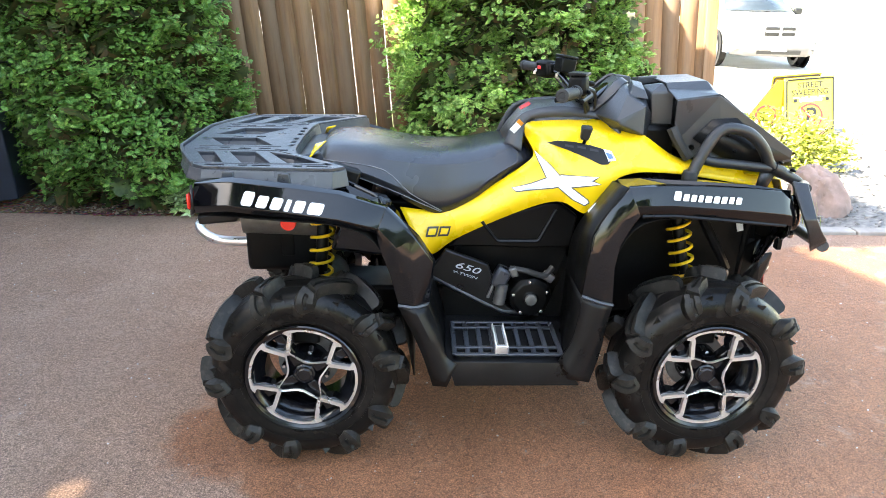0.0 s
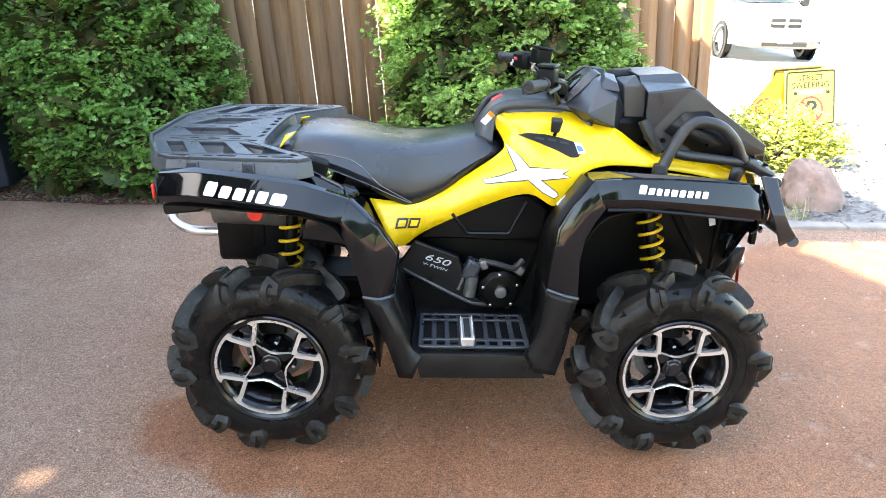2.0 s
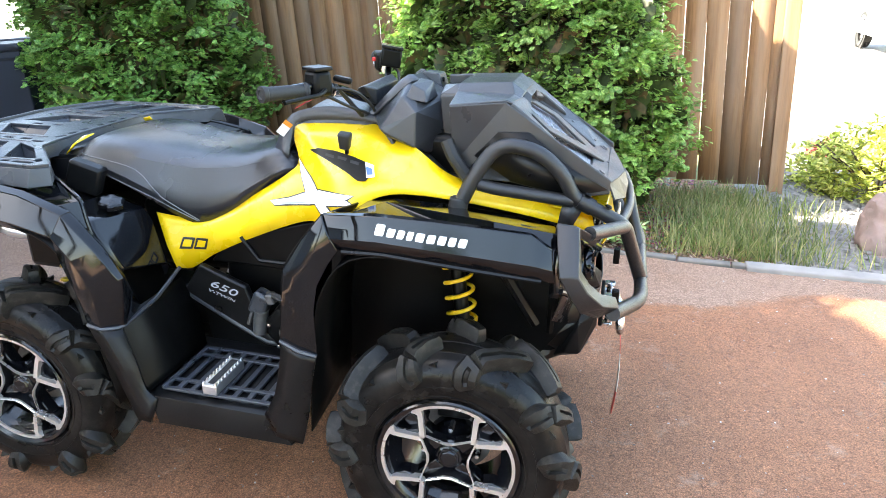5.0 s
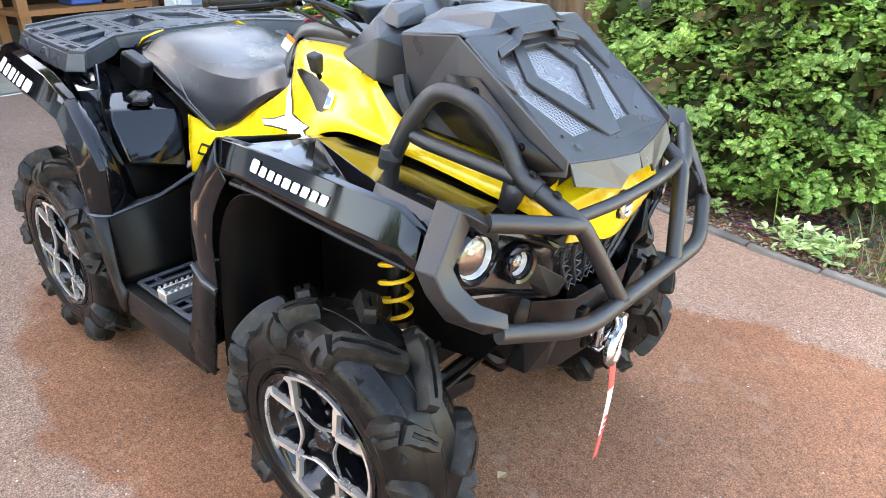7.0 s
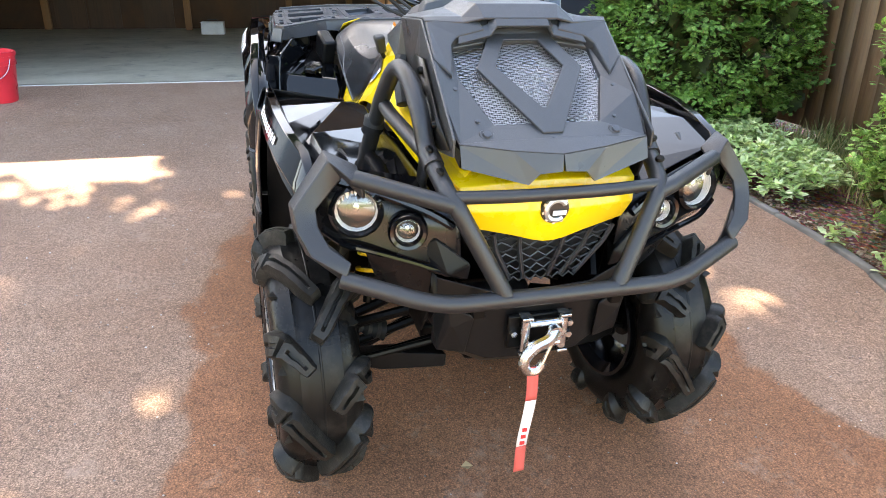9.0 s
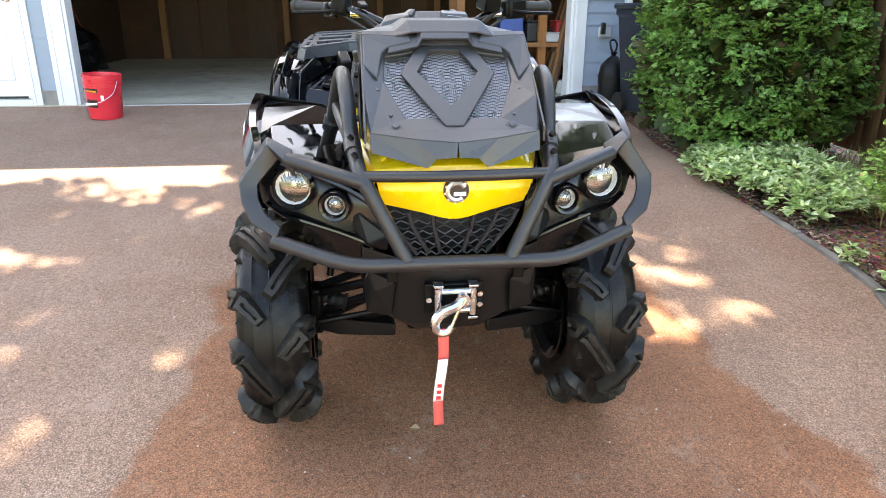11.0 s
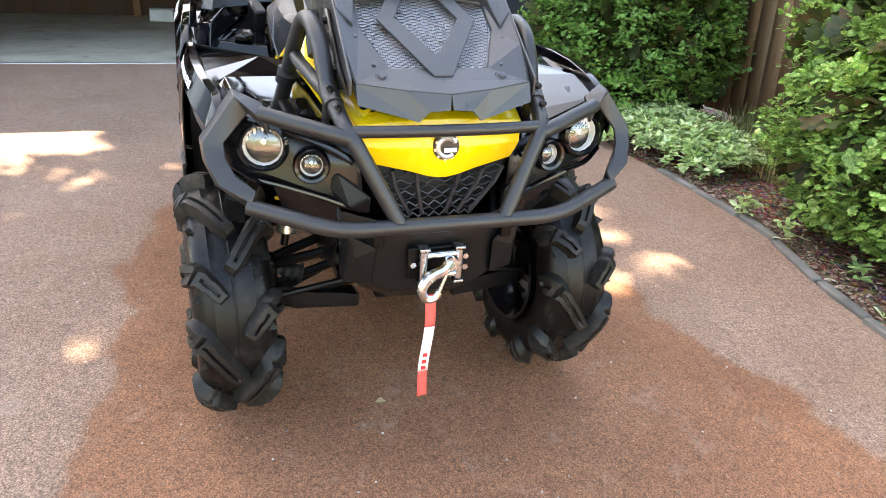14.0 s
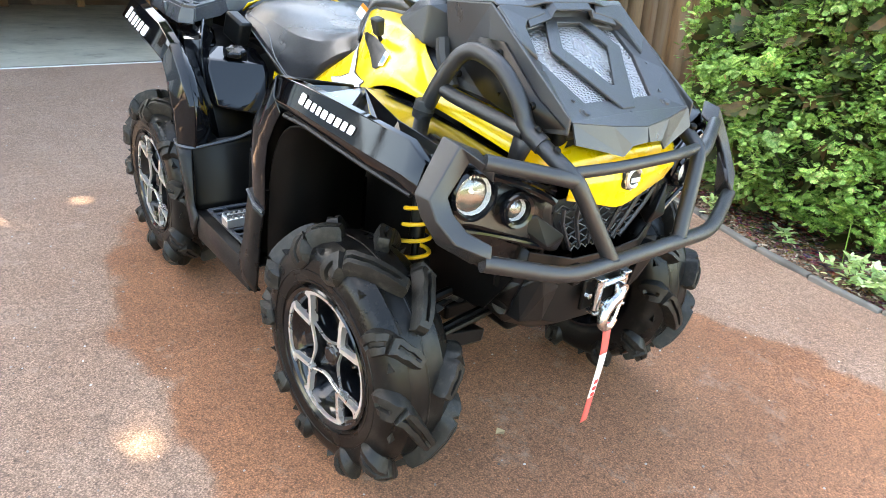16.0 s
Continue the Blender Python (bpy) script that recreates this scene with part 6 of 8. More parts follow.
both("fender_lip", tube([(0.352, -0.556, 0.880), (0.45, -0.551, 0.881), (0.58, -0.542, 0.868), (0.70, -0.528, 0.854), (0.82, -0.506, 0.838)], 0.006, 6), "matt", atv)
# the leg of the fender down to the joint, then to the foot well
LEG = [
    [(0.305, -0.552, 0.966), (0.255, -0.562, 0.905), (0.205, -0.572, 0.825), (0.196, -0.578, 0.74), (0.186, -0.580, 0.632)],
    [(0.325, -0.568, 0.925), (0.285, -0.574, 0.868), (0.248, -0.580, 0.80), (0.240, -0.584, 0.73), (0.240, -0.586, 0.615)],
    [(0.345, -0.562, 0.884), (0.318, -0.566, 0.845), (0.290, -0.572, 0.79), (0.280, -0.576, 0.72), (0.284, -0.580, 0.602)],
]
sheet_part("fender_leg", LEG, "gloss", 0, 0.006, bevel=0.003)
both("fender_leg_return", loft([[(0.305, -0.55, 0.966), (0.255, -0.56, 0.905), (0.205, -0.57, 0.825), (0.196, -0.576, 0.74), (0.186, -0.578, 0.632)], [(0.315, -0.34, 0.93), (0.27, -0.33, 0.86), (0.225, -0.31, 0.78), (0.205, -0.29, 0.70), (0.20, -0.28, 0.60)]], 14), "frame", atv, solid=0.005)
both("joint_lip", tube([(0.186, -0.584, 0.630), (0.240, -0.592, 0.612), (0.284, -0.585, 0.600)], 0.006, 6), "rackm", atv)
GUARD = [
    [(0.190, -0.582, 0.622), (0.180, -0.588, 0.55), (0.165, -0.590, 0.478), (0.128, -0.590, 0.405)],
    [(0.240, -0.590, 0.606), (0.225, -0.594, 0.53), (0.205, -0.596, 0.45), (0.160, -0.596, 0.345)],
    [(0.282, -0.584, 0.595), (0.268, -0.588, 0.52), (0.256, -0.590, 0.43), (0.232, -0.590, 0.330)],
]
sheet_part("foot_guard", GUARD, "matt", 12, 0.008)
both("foot_guard_return", loft([[(0.190, -0.58, 0.622), (0.180, -0.586, 0.55), (0.165, -0.588, 0.478), (0.140, -0.588, 0.39)], [(0.20, -0.27, 0.60), (0.20, -0.27, 0.53), (0.195, -0.28, 0.45), (0.19, -0.28, 0.38)]], 8), "frame", atv, solid=0.005)

# wheel arch liner and the dark inner walls behind the front wheel
both("arch_liner", loft([[(0.245, -0.56, 0.35), (0.262, -0.56, 0.60), (0.29, -0.555, 0.76), (0.38, -0.545, 0.86), (0.60, -0.53, 0.862), (0.82, -0.50, 0.835)], [(0.235, -0.25, 0.36), (0.245, -0.25, 0.60), (0.28, -0.25, 0.78), (0.38, -0.25, 0.87), (0.60, -0.25, 0.875), (0.84, -0.25, 0.845)]], 20), "frame", atv, solid=0.004)
both("inner_wall", prism([(0.24, 0.40), (0.24, 0.70), (0.30, 0.83), (0.42, 0.87), (0.86, 0.84), (0.88, 0.60), (0.80, 0.48), (0.5, 0.42)], -0.235, -0.23), "frame", atv)

# foot well: tray, treads, peg and outer sill
both("foot_well", loft([[(-0.262, -0.260, 0.402), (0.200, -0.260, 0.402)], [(-0.262, -0.575, 0.392), (0.200, -0.575, 0.392)], [(-0.222, -0.592, 0.400), (0.145, -0.592, 0.398)], [(-0.200, -0.594, 0.320), (0.20, -0.594, 0.322)], [(-0.195, -0.560, 0.310), (0.20, -0.560, 0.312)]], 0), "matt", atv, solid=0.006, bevel=0.004)
for k in range(9):
    x = -0.20 + 0.043 * k
    both("tread_rib", box(x, -0.44, 0.409, 0.016, 0.23, 0.008), "rackm", atv, bevel=0.002)
for y in (-0.555, -0.51, -0.37, -0.33):
    both("tread_strip", box(-0.03, y, 0.410, 0.34, 0.014, 0.008), "rackm", atv, bevel=0.002)
peg = both("foot_peg", box(-0.050, -0.490, 0.430, 0.044, 0.150, 0.030), "alu", atv, "bare aluminium foot peg with teeth", bevel=0.003)
for pg in peg:
    s = -1 if pg is peg[0] else 1
    # dark strip on the peg's top in place of a shaded slot
    part("slot", box(-0.050, s * 0.490, 0.4445, 0.020, 0.128, 0.003), "darkhole", pg)
    for k in range(9):
        for x in (-1, 1):
            part("tooth", box(-0.050 + x * 0.018, s * (0.490 + 0.138 * (k / 8 - 0.5)), 0.448, 0.006, 0.010, 0.010, taper=0.5), "alu", pg)
both("well_rear_wall", loft([[(-0.225, -0.30, 0.40), (-0.245, -0.29, 0.50), (-0.29, -0.29, 0.62)], [(-0.235, -0.585, 0.40), (-0.262, -0.575, 0.50), (-0.298, -0.565, 0.615)]], 8), "frame", atv, solid=0.005)

# rear fender: long strip over the wheel, then the leg
RF = [
    [(-0.985, -0.520, 0.870), (-0.875, -0.572, 0.893), (-0.70, -0.580, 0.876), (-0.55, -0.582, 0.855), (-0.44, -0.582, 0.832)],
    [(-0.985, -0.526, 0.892), (-0.874, -0.586, 0.914), (-0.70, -0.594, 0.896), (-0.55, -0.596, 0.876), (-0.435, -0.594, 0.848)],
    [(-0.985, -0.502, 0.955), (-0.87, -0.548, 0.972), (-0.70, -0.557, 0.958), (-0.55, -0.561, 0.940), (-0.415, -0.570, 0.900)],
    [(-0.980, -0.480, 0.962), (-0.865, -0.522, 0.979), (-0.70, -0.532, 0.965), (-0.55, -0.535, 0.945), (-0.410, -0.543, 0.903)],
    [(-0.975, -0.465, 0.930), (-0.86, -0.505, 0.935), (-0.70, -0.515, 0.918), (-0.55, -0.518, 0.895), (-0.425, -0.520, 0.860)],
    [(-0.96, -0.30, 0.905), (-0.86, -0.30, 0.900), (-0.70, -0.32, 0.885), (-0.58, -0.36, 0.865), (-0.46, -0.42, 0.840)],
]
sheet_part("rear_fender", RF, "gloss", 0, 0.005, "glossy black rear fender", bevel=0.003)
RLEG = [
    [(-0.442, -0.582, 0.830), (-0.430, -0.586, 0.775), (-0.402, -0.588, 0.70), (-0.378, -0.588, 0.600)],
    [(-0.437, -0.594, 0.848), (-0.385, -0.597, 0.790), (-0.340, -0.598, 0.715), (-0.330, -0.597, 0.597)],
    [(-0.417, -0.570, 0.899), (-0.330, -0.574, 0.812), (-0.276, -0.570, 0.735), (-0.292, -0.567, 0.596)],
    [(-0.410, -0.544, 0.902), (-0.318, -0.552, 0.815), (-0.268, -0.556, 0.738), (-0.284, -0.556, 0.597)],
]
sheet_part("rear_leg", RLEG, "gloss", 0, 0.006, bevel=0.003)
both("rear_leg_inner", loft([[(-0.412, -0.545, 0.898), (-0.322, -0.553, 0.812), (-0.272, -0.556, 0.735), (-0.287, -0.555, 0.596)], [(-0.450, -0.49, 0.870), (-0.372, -0.49, 0.79), (-0.325, -0.48, 0.705), (-0.300, -0.47, 0.60)]]), "gloss", atv, solid=0.005)
both("rear_joint_lip", tube([(-0.378, -0.592, 0.600), (-0.330, -0.601, 0.596), (-0.288, -0.570, 0.594), (-0.285, -0.42, 0.612), (-0.29, -0.29, 0.652)], 0.006, 6, 0.02), "rackm", atv)
RG = [
    [(-0.378, -0.588, 0.594), (-0.332, -0.592, 0.50), (-0.30, -0.594, 0.42), (-0.270, -0.592, 0.318)],
    [(-0.330, -0.598, 0.592), (-0.286, -0.600, 0.50), (-0.255, -0.600, 0.42), (-0.225, -0.598, 0.318)],
    [(-0.288, -0.570, 0.590), (-0.250, -0.585, 0.50), (-0.228, -0.592, 0.425), (-0.195, -0.594, 0.396)],
]
sheet_part("rear_guard", RG, "matt", 10, 0.008)
both("rear_arch_liner", loft([[(-0.33, -0.585, 0.35), (-0.37, -0.585, 0.58), (-0.42, -0.58, 0.76), (-0.52, -0.575, 0.842), (-0.75, -0.57, 0.865), (-0.97, -0.51, 0.86)], [(-0.33, -0.27, 0.36), (-0.36, -0.27, 0.60), (-0.42, -0.27, 0.76), (-0.52, -0.26, 0.85), (-0.75, -0.25, 0.88), (-0.96, -0.25, 0.87)]], 18), "frame", atv, solid=0.004)
# storage box with a filler cap, and the folded panel behind it
both("side_box", hull_bm([(-0.346, -0.466, 0.705), (-0.322, -0.285, 0.655), (-0.425, -0.462, 0.820), (-0.388, -0.246, 0.798), (-0.560, -0.440, 0.868), (-0.520, -0.250, 0.862), (-0.60, -0.30, 0.70), (-0.60, -0.44, 0.72), (-0.440, -0.45, 0.842), (-0.405, -0.25, 0.822)]), "gloss", atv, "glossy black side box", bevel=0.020)
cap = bmesh.new()
rings = []
for r, z in ((0.028, 0.0), (0.031, 0.004), (0.031, 0.016), (0.026, 0.021), (0.0001, 0.024)):
    rings.append([(r * (1 + (0.22 if z > 0.002 and r > 0.01 else 0) * (0.5 + 0.5 * math.cos(6 * 2 * math.pi * j / 48))) * math.cos(2 * math.pi * j / 48), r * (1 + (0.22 if z > 0.002 and r > 0.01 else 0) * (0.5 + 0.5 * math.cos(6 * 2 * math.pi * j / 48))) * math.sin(2 * math.pi * j / 48), z) for j in range(49)])
loft(rings, bm=cap)
bmesh.ops.remove_doubles(cap, verts=cap.verts, dist=1e-5)
both("filler_cap", moved(cap, pose(-0.448, -0.345, 0.852, 8, 14, 0)), "satin", atv)
both("inner_panel", loft([
    [(-0.74, -0.44, 0.915), (-0.60, -0.475, 0.912), (-0.490, -0.502, 0.898), (-0.463, -0.507, 0.848), (-0.417, -0.507, 0.782), (-0.384, -0.507, 0.690)],
    [(-0.70, -0.38, 0.950), (-0.56, -0.41, 0.945), (-0.440, -0.464, 0.905), (-0.428, -0.472, 0.850), (-0.405, -0.476, 0.780), (-0.366, -0.482, 0.672)],
    [(-0.72, -0.33, 0.90), (-0.58, -0.37, 0.885), (-0.475, -0.430, 0.862), (-0.455, -0.44, 0.81), (-0.425, -0.45, 0.745), (-0.390, -0.455, 0.650)]]), "gloss", atv, "glossy black inner fender panel", solid=0.005, bevel=0.003)
both("panel_edge", tube([(-0.66, -0.385, 0.948), (-0.56, -0.41, 0.948), (-0.440, -0.464, 0.908), (-0.426, -0.472, 0.850), (-0.403, -0.476, 0.780), (-0.364, -0.482, 0.672)], 0.006, 8, 0.02), "gloss", atv)
both("seat_mount", box(-0.57, -0.285, 0.915, 0.10, 0.05, 0.09, (0, 20, 12)), "matt", atv, bevel=0.01)
both("tail_fairing", loft([[(-0.99, -0.515, 0.955), (-1.005, -0.48, 0.93), (-1.015, -0.40, 0.92)], [(-0.99, -0.520, 0.870), (-1.01, -0.485, 0.850), (-1.02, -0.40, 0.845)]], 6), "gloss", atv, solid=0.006)
both("tail_lamp", box(-1.012, -0.46, 0.895, 0.012, 0.07, 0.05), "redlens", atv, "red tail lamp", bevel=0.006)
both("under_tail", box(-0.93, -0.44, 0.845, 0.12, 0.12, 0.035, (0, -6, 0)), "matt", atv, bevel=0.01)
part("tail_panel", box(-0.97, 0, 0.86, 0.06, 0.80, 0.12), "matt", atv, bevel=0.015)
both("side_reflector", lathe([(0.0, -0.012), (0.024, -0.010), (0.026, 0.0)], 18, "y", (-0.735, -0.40, 0.800)), "redlens", atv, "round red reflector")

# brand strips: plain white slanted blocks in place of names
strip_r = bpy.data.objects["front_fender"]
fen_tree = bvh_of(strip_r)
rear_tree = bvh_of(bpy.data.objects["rear_fender"])


def name_blocks(x0, x1, z0, z1, h0, h1, widths, tree, fallback, slant):
    """White slanted blocks in place of a name."""
    total = sum(widths) + 0.34 * (len(widths) - 1)
    u = 0.0
    for k, w in enumerate(widths):
        a, b = u / total, (u + w) / total
        u += w + 0.34
        h = h0 if k == 0 else h1

        def at(f, g):
            f = a + (b - a) * f
            return x0 + (x1 - x0) * f + slant * g, z0 + (z1 - z0) * f + h * g
        decal("name_block", [at(f, g) for f, g in ((0.0, 0.16), (0.10, 0.0), (0.90, 0.0), (1.0, 0.16), (1.0, 0.84), (0.90, 1.0), (0.10, 1.0), (0.0, 0.84))], "white", tree, 0.0055, fallback)


name_blocks(0.436, 0.648, 0.932, 0.915, 0.025, 0.019, (1.2, 1, 0.9, 0.8, 1.1, 1, 1, 0.9, 1), fen_tree, -0.55, 0.005)
name_blocks(-0.832, -0.600, 0.914, 0.886, 0.036, 0.030, (1.05, 1, 1, 0.45, 1, 1.4), rear_tree, -0.578, 0.012)
both("warning_label", poly([(0.236, -0.352, 0.832), (0.262, -0.354, 0.862), (0.282, -0.354, 0.842), (0.254, -0.352, 0.806)], [(0, 1, 2, 3)]), "white", atv, solid=0.002)
both("warning_label", poly([(0.262, -0.354, 0.862), (0.276, -0.355, 0.878), (0.296, -0.355, 0.858), (0.282, -0.354, 0.842)], [(0, 1, 2, 3)]), "orangedecal", atv, solid=0.002)
part("warning_label", moved(box(0, 0, 0, 0.034, 0.002, 0.026), pose(0.012, -0.138, 1.062, 22, -48, 0)), "white", atv)
part("warning_label", moved(box(0, 0, 0, 0.020, 0.002, 0.026), pose(0.026, -0.136, 1.078, 22, -48, 0)), "orangedecal", atv)
part("warning_label", moved(box(0, 0, 0, 0.040, 0.050, 0.002), pose(0.050, -0.070, 1.128, 0, -30, 0)), "reddecal", atv)

# ---- engine bay ----
part("engine", box(0.02, 0, 0.52, 0.42, 0.40, 0.34), "frame", atv, bevel=0.02)
part("belly", box(0.0, 0, 0.335, 1.2, 0.36, 0.05), "frame", atv, bevel=0.01)
part("main_frame", box(0.15, 0, 0.70, 1.3, 0.30, 0.22), "frame", atv, bevel=0.02)
both("engine_cover", prism([(-0.145, 0.745), (0.125, 0.825), (0.165, 0.825), (0.232, 0.775), (0.215, 0.66), (0.055, 0.655), (-0.075, 0.66), (-0.215, 0.66), (-0.19, 0.69)], -0.238, -0.20), "frame", atv, bevel=0.008)
both("cover_bead", tube([(-0.10, -0.242, 0.755), (-0.045, -0.244, 0.685), (0.10, -0.244, 0.685), (0.155, -0.242, 0.80)], 0.006, 6, 0.01), "matt", atv)
both("badge_panel", prism([(-0.292, 0.570), (-0.225, 0.668), (-0.075, 0.612), (-0.030, 0.475), (0.015, 0.44), (0.08, 0.425), (-0.02, 0.428), (-0.10, 0.465)], -0.288, -0.262), "matt", atv, bevel=0.006)
both("panel_ledge", poly([(-0.292, -0.290, 0.572), (-0.10, -0.292, 0.468), (-0.02, -0.292, 0.430), (0.11, -0.292, 0.420), (0.11, -0.272, 0.432), (-0.02, -0.272, 0.445), (-0.10, -0.272, 0.485), (-0.285, -0.272, 0.592)], [(0, 1, 6, 7), (1, 2, 5, 6), (2, 3, 4, 5)]), "rackm", atv, solid=0.012)
both("lower_cover", prism([(-0.24, 0.60), (-0.02, 0.43), (0.13, 0.42), (0.21, 0.62), (0.215, 0.38), (0.06, 0.375), (-0.225, 0.40)], -0.264, -0.20), "frame", atv)
for s in (-1, 1):
    turn = pose(-0.150, s * 0.2895, 0.600, 90, 0, 0) if s < 0 else pose(-0.150, s * 0.2895, 0.600, 90, 0, 180)
    lettering("lettering", "650", 0.042, turn @ Matrix.Rotation(radians(s * 18), 4, "Z") @ Matrix.Diagonal((1.45, 0.8, 1, 1)), "greydecal", atv, 0.0006, 0.25)
    lettering("lettering", "V-TWIN", 0.017, turn @ Matrix.Rotation(radians(s * 18), 4, "Z") @ Matrix.Translation((0.0, -0.026, 0)) @ Matrix.Diagonal((1.5, 0.8, 1, 1)), "greydecal", atv, 0.0006, 0.2)
both("clutch_cover", lathe([(0.0, -0.335), (0.022, -0.335), (0.026, -0.328), (0.06, -0.325), (0.076, -0.312), (0.082, -0.26)], 9, "y", (0.072, 0, 0.500)), "frame", atv, bevel=0.006)
both("cover_cap", lathe([(0.0, -0.343), (0.012, -0.345), (0.020, -0.342), (0.021, -0.330)], 24, "y", (0.072, 0, 0.502)), "castalu", atv)
for a in range(5):
    both("cover_bolt", lathe([(0, -0.330), (0.006, -0.328), (0.006, -0.31)], 8, "y", (0.072 + 0.062 * math.cos(1.25 * a + 0.4), 0, 0.50 + 0.062 * math.sin(1.25 * a + 0.4))), "zinc", atv)
both("cylinder_head", moved(box(0, 0, 0, 0.055, 0.05, 0.075), pose(-0.030, -0.280, 0.565, 0, 25, 0)), "rackm", atv, bevel=0.010)
both("sensor_plug", moved(box(0, 0, 0, 0.026, 0.03, 0.034), pose(0.012, -0.296, 0.590, 0, -20, 0)), "castalu", atv, bevel=0.005)
both("case_rib", moved(box(0, 0, 0, 0.012, 0.02, 0.09), pose(-0.060, -0.285, 0.530, 0, 20, 0)), "castalu", atv, bevel=0.003)
both("starter", tube([(-0.035, -0.295, 0.47), (-0.025, -0.295, 0.545)], 0.022, 12), "castalu", atv)
both("hose", tube([(0.0, -0.29, 0.60), (0.05, -0.31, 0.60), (0.12, -0.305, 0.575), (0.15, -0.28, 0.60)], 0.011, 8, 0.02), "rubber", atv)
both("bracket", moved(box(0, 0, 0, 0.04, 0.03, 0.03), pose(0.135, -0.29, 0.57, 0, 30, 0)), "castalu", atv, bevel=0.005)


# ---- suspension ----
def shock(name, top, low, r, turns):
    """A damper with its coil spring."""
    a, b = Vector(top), Vector(low)
    d = (b - a)
    t = d.normalized()
    s = t.orthogonal().normalized()
    u = t.cross(s)
    pts = []
    k = turns * 14
    for i in range(k + 1):
        f = i / k
        ang = 2 * math.pi * turns * f
        pts.append(a + d * (0.10 + 0.68 * f) + (s * math.cos(ang) + u * math.sin(ang)) * r)
    body = tube([a, a + d * 0.62], r * 0.55, 12)
    tube([a + d * 0.60, b], r * 0.30, 10, bm=body)
    tube([a + d * 0.06, a + d * 0.10], r * 1.15, 16, bm=body)
    tube([a + d * 0.78, a + d * 0.82], r * 1.15, 16, bm=body)
    coil = tube(pts, 0.0056, 8)
    for mesh, side in ((body, None),):
        pr = both(name, body, "frame", atv)
    other = flip(coil)
    part("spring", coil, "spring", pr[0], "yellow coil spring")
    part("spring", other, "spring", pr[1], "yellow coil spring")
    collar = tube([a + d * 0.82, a + d * 0.90], r * 0.75, 14)
    oc = flip(collar)
    part("collar", collar, "alu", pr[0])
    part("collar", oc, "alu", pr[1])


shock("front_shock", (0.560, -0.268, 0.835), (0.620, -0.335, 0.470), 0.038, 6)
shock("rear_shock", (-0.635, -0.285, 0.850), (-0.66, -0.335, 0.450), 0.038, 6)
for x, sx in ((0.62, 1), (-0.68, -1)):
    for z0, z1, off in ((0.40, 0.30, 0.08), (0.40, 0.30, -0.09), (0.50, 0.42, 0.07), (0.50, 0.42, -0.07)):
        both("suspension_arm", tube([(x + off, -0.10, z0), (x + off * 0.3, -0.375, z1)], 0.014, 9), "frame", atv)
    both("arm_plate", hull_bm([(x + 0.105, -0.14, 0.345), (x + 0.10, -0.14, 0.300), (x + 0.085, -0.300, 0.362), (x + 0.07, -0.372, 0.350), (x + 0.07, -0.372, 0.318), (x + 0.085, -0.315, 0.306), (x + 0.02, -0.14, 0.330), (x + 0.0, -0.372, 0.335)]), "matt", atv, bevel=0.006)
    shaft = both("drive_shaft", tube([(x, -0.10, 0.43), (x, -0.38, 0.345)], 0.013, 9), "frame", atv)
    for i, y in enumerate((0.15, 0.30)):
        prof = [(0.030 - 0.0022 * k - (0.006 if k % 2 else 0), 0.012 * k) for k in range(7)]
        both("boot", moved(lathe(prof, 16, "y"), pose(x, -0.16 - 0.13 * i, 0.412 - 0.037 * i, 15, 0, 180)), "rubber", atv)
    both("knuckle", box(x, -0.385, 0.36, 0.07, 0.05, 0.16), "frame", atv, bevel=0.012)
both("tie_rod", tube([(0.74, -0.10, 0.42), (0.73, -0.37, 0.37)], 0.009, 8), "frame", atv)
part("front_differential", lathe([(0.0, -0.11), (0.06, -0.11), (0.085, -0.04), (0.085, 0.05), (0.05, 0.11), (0.0, 0.11)], 20, "y", (0.62, 0, 0.44)), "castalu", atv)
part("rear_axle_case", lathe([(0.0, -0.11), (0.06, -0.11), (0.085, -0.04), (0.085, 0.05), (0.05, 0.11), (0.0, 0.11)], 20, "y", (-0.68, 0, 0.44)), "castalu", atv)
part("lower_frame", box(0.0, 0, 0.40, 1.55, 0.22, 0.10), "frame", atv, bevel=0.015)
part("rear_frame", box(-0.78, 0, 0.68, 0.30, 0.42, 0.26), "frame", atv, bevel=0.02)
both("strut", tube([(0.62, -0.25, 0.86), (0.79, -0.225, 0.58)], 0.017, 8), "matt", atv)
both("strut", tube([(0.84, -0.24, 0.84), (0.83, -0.225, 0.56)], 0.014, 8), "frame", atv)
part("paper_label", box(0.80, -0.246, 0.765, 0.022, 0.003, 0.075, (0, -14, 0)), "white", atv)
both("hub_sensor", lathe([(0, -0.012), (0.026, -0.012), (0.03, 0.0), (0.03, 0.02)], 20, "y", (0.811, -0.182, 0.484)), "castalu", atv)
part("exhaust", tube([(-0.62, -0.16, 0.74), (-0.93, -0.17, 0.76)], 0.075, 18), "castalu", atv, "dull grey exhaust silencer")
part("rear_bar", tube([(-0.80, -0.185, 0.652), (-1.05, -0.175, 0.655), (-1.13, -0.10, 0.68), (-1.13, 0.10, 0.68), (-1.05, 0.175, 0.655), (-0.80, 0.185, 0.652)], 0.017, 12, 0.09), "alu", atv, "bare aluminium rear grab bar")
both("bar_clamp", box(-0.78, -0.188, 0.66, 0.05, 0.05, 0.10), "frame", atv, bevel=0.008)


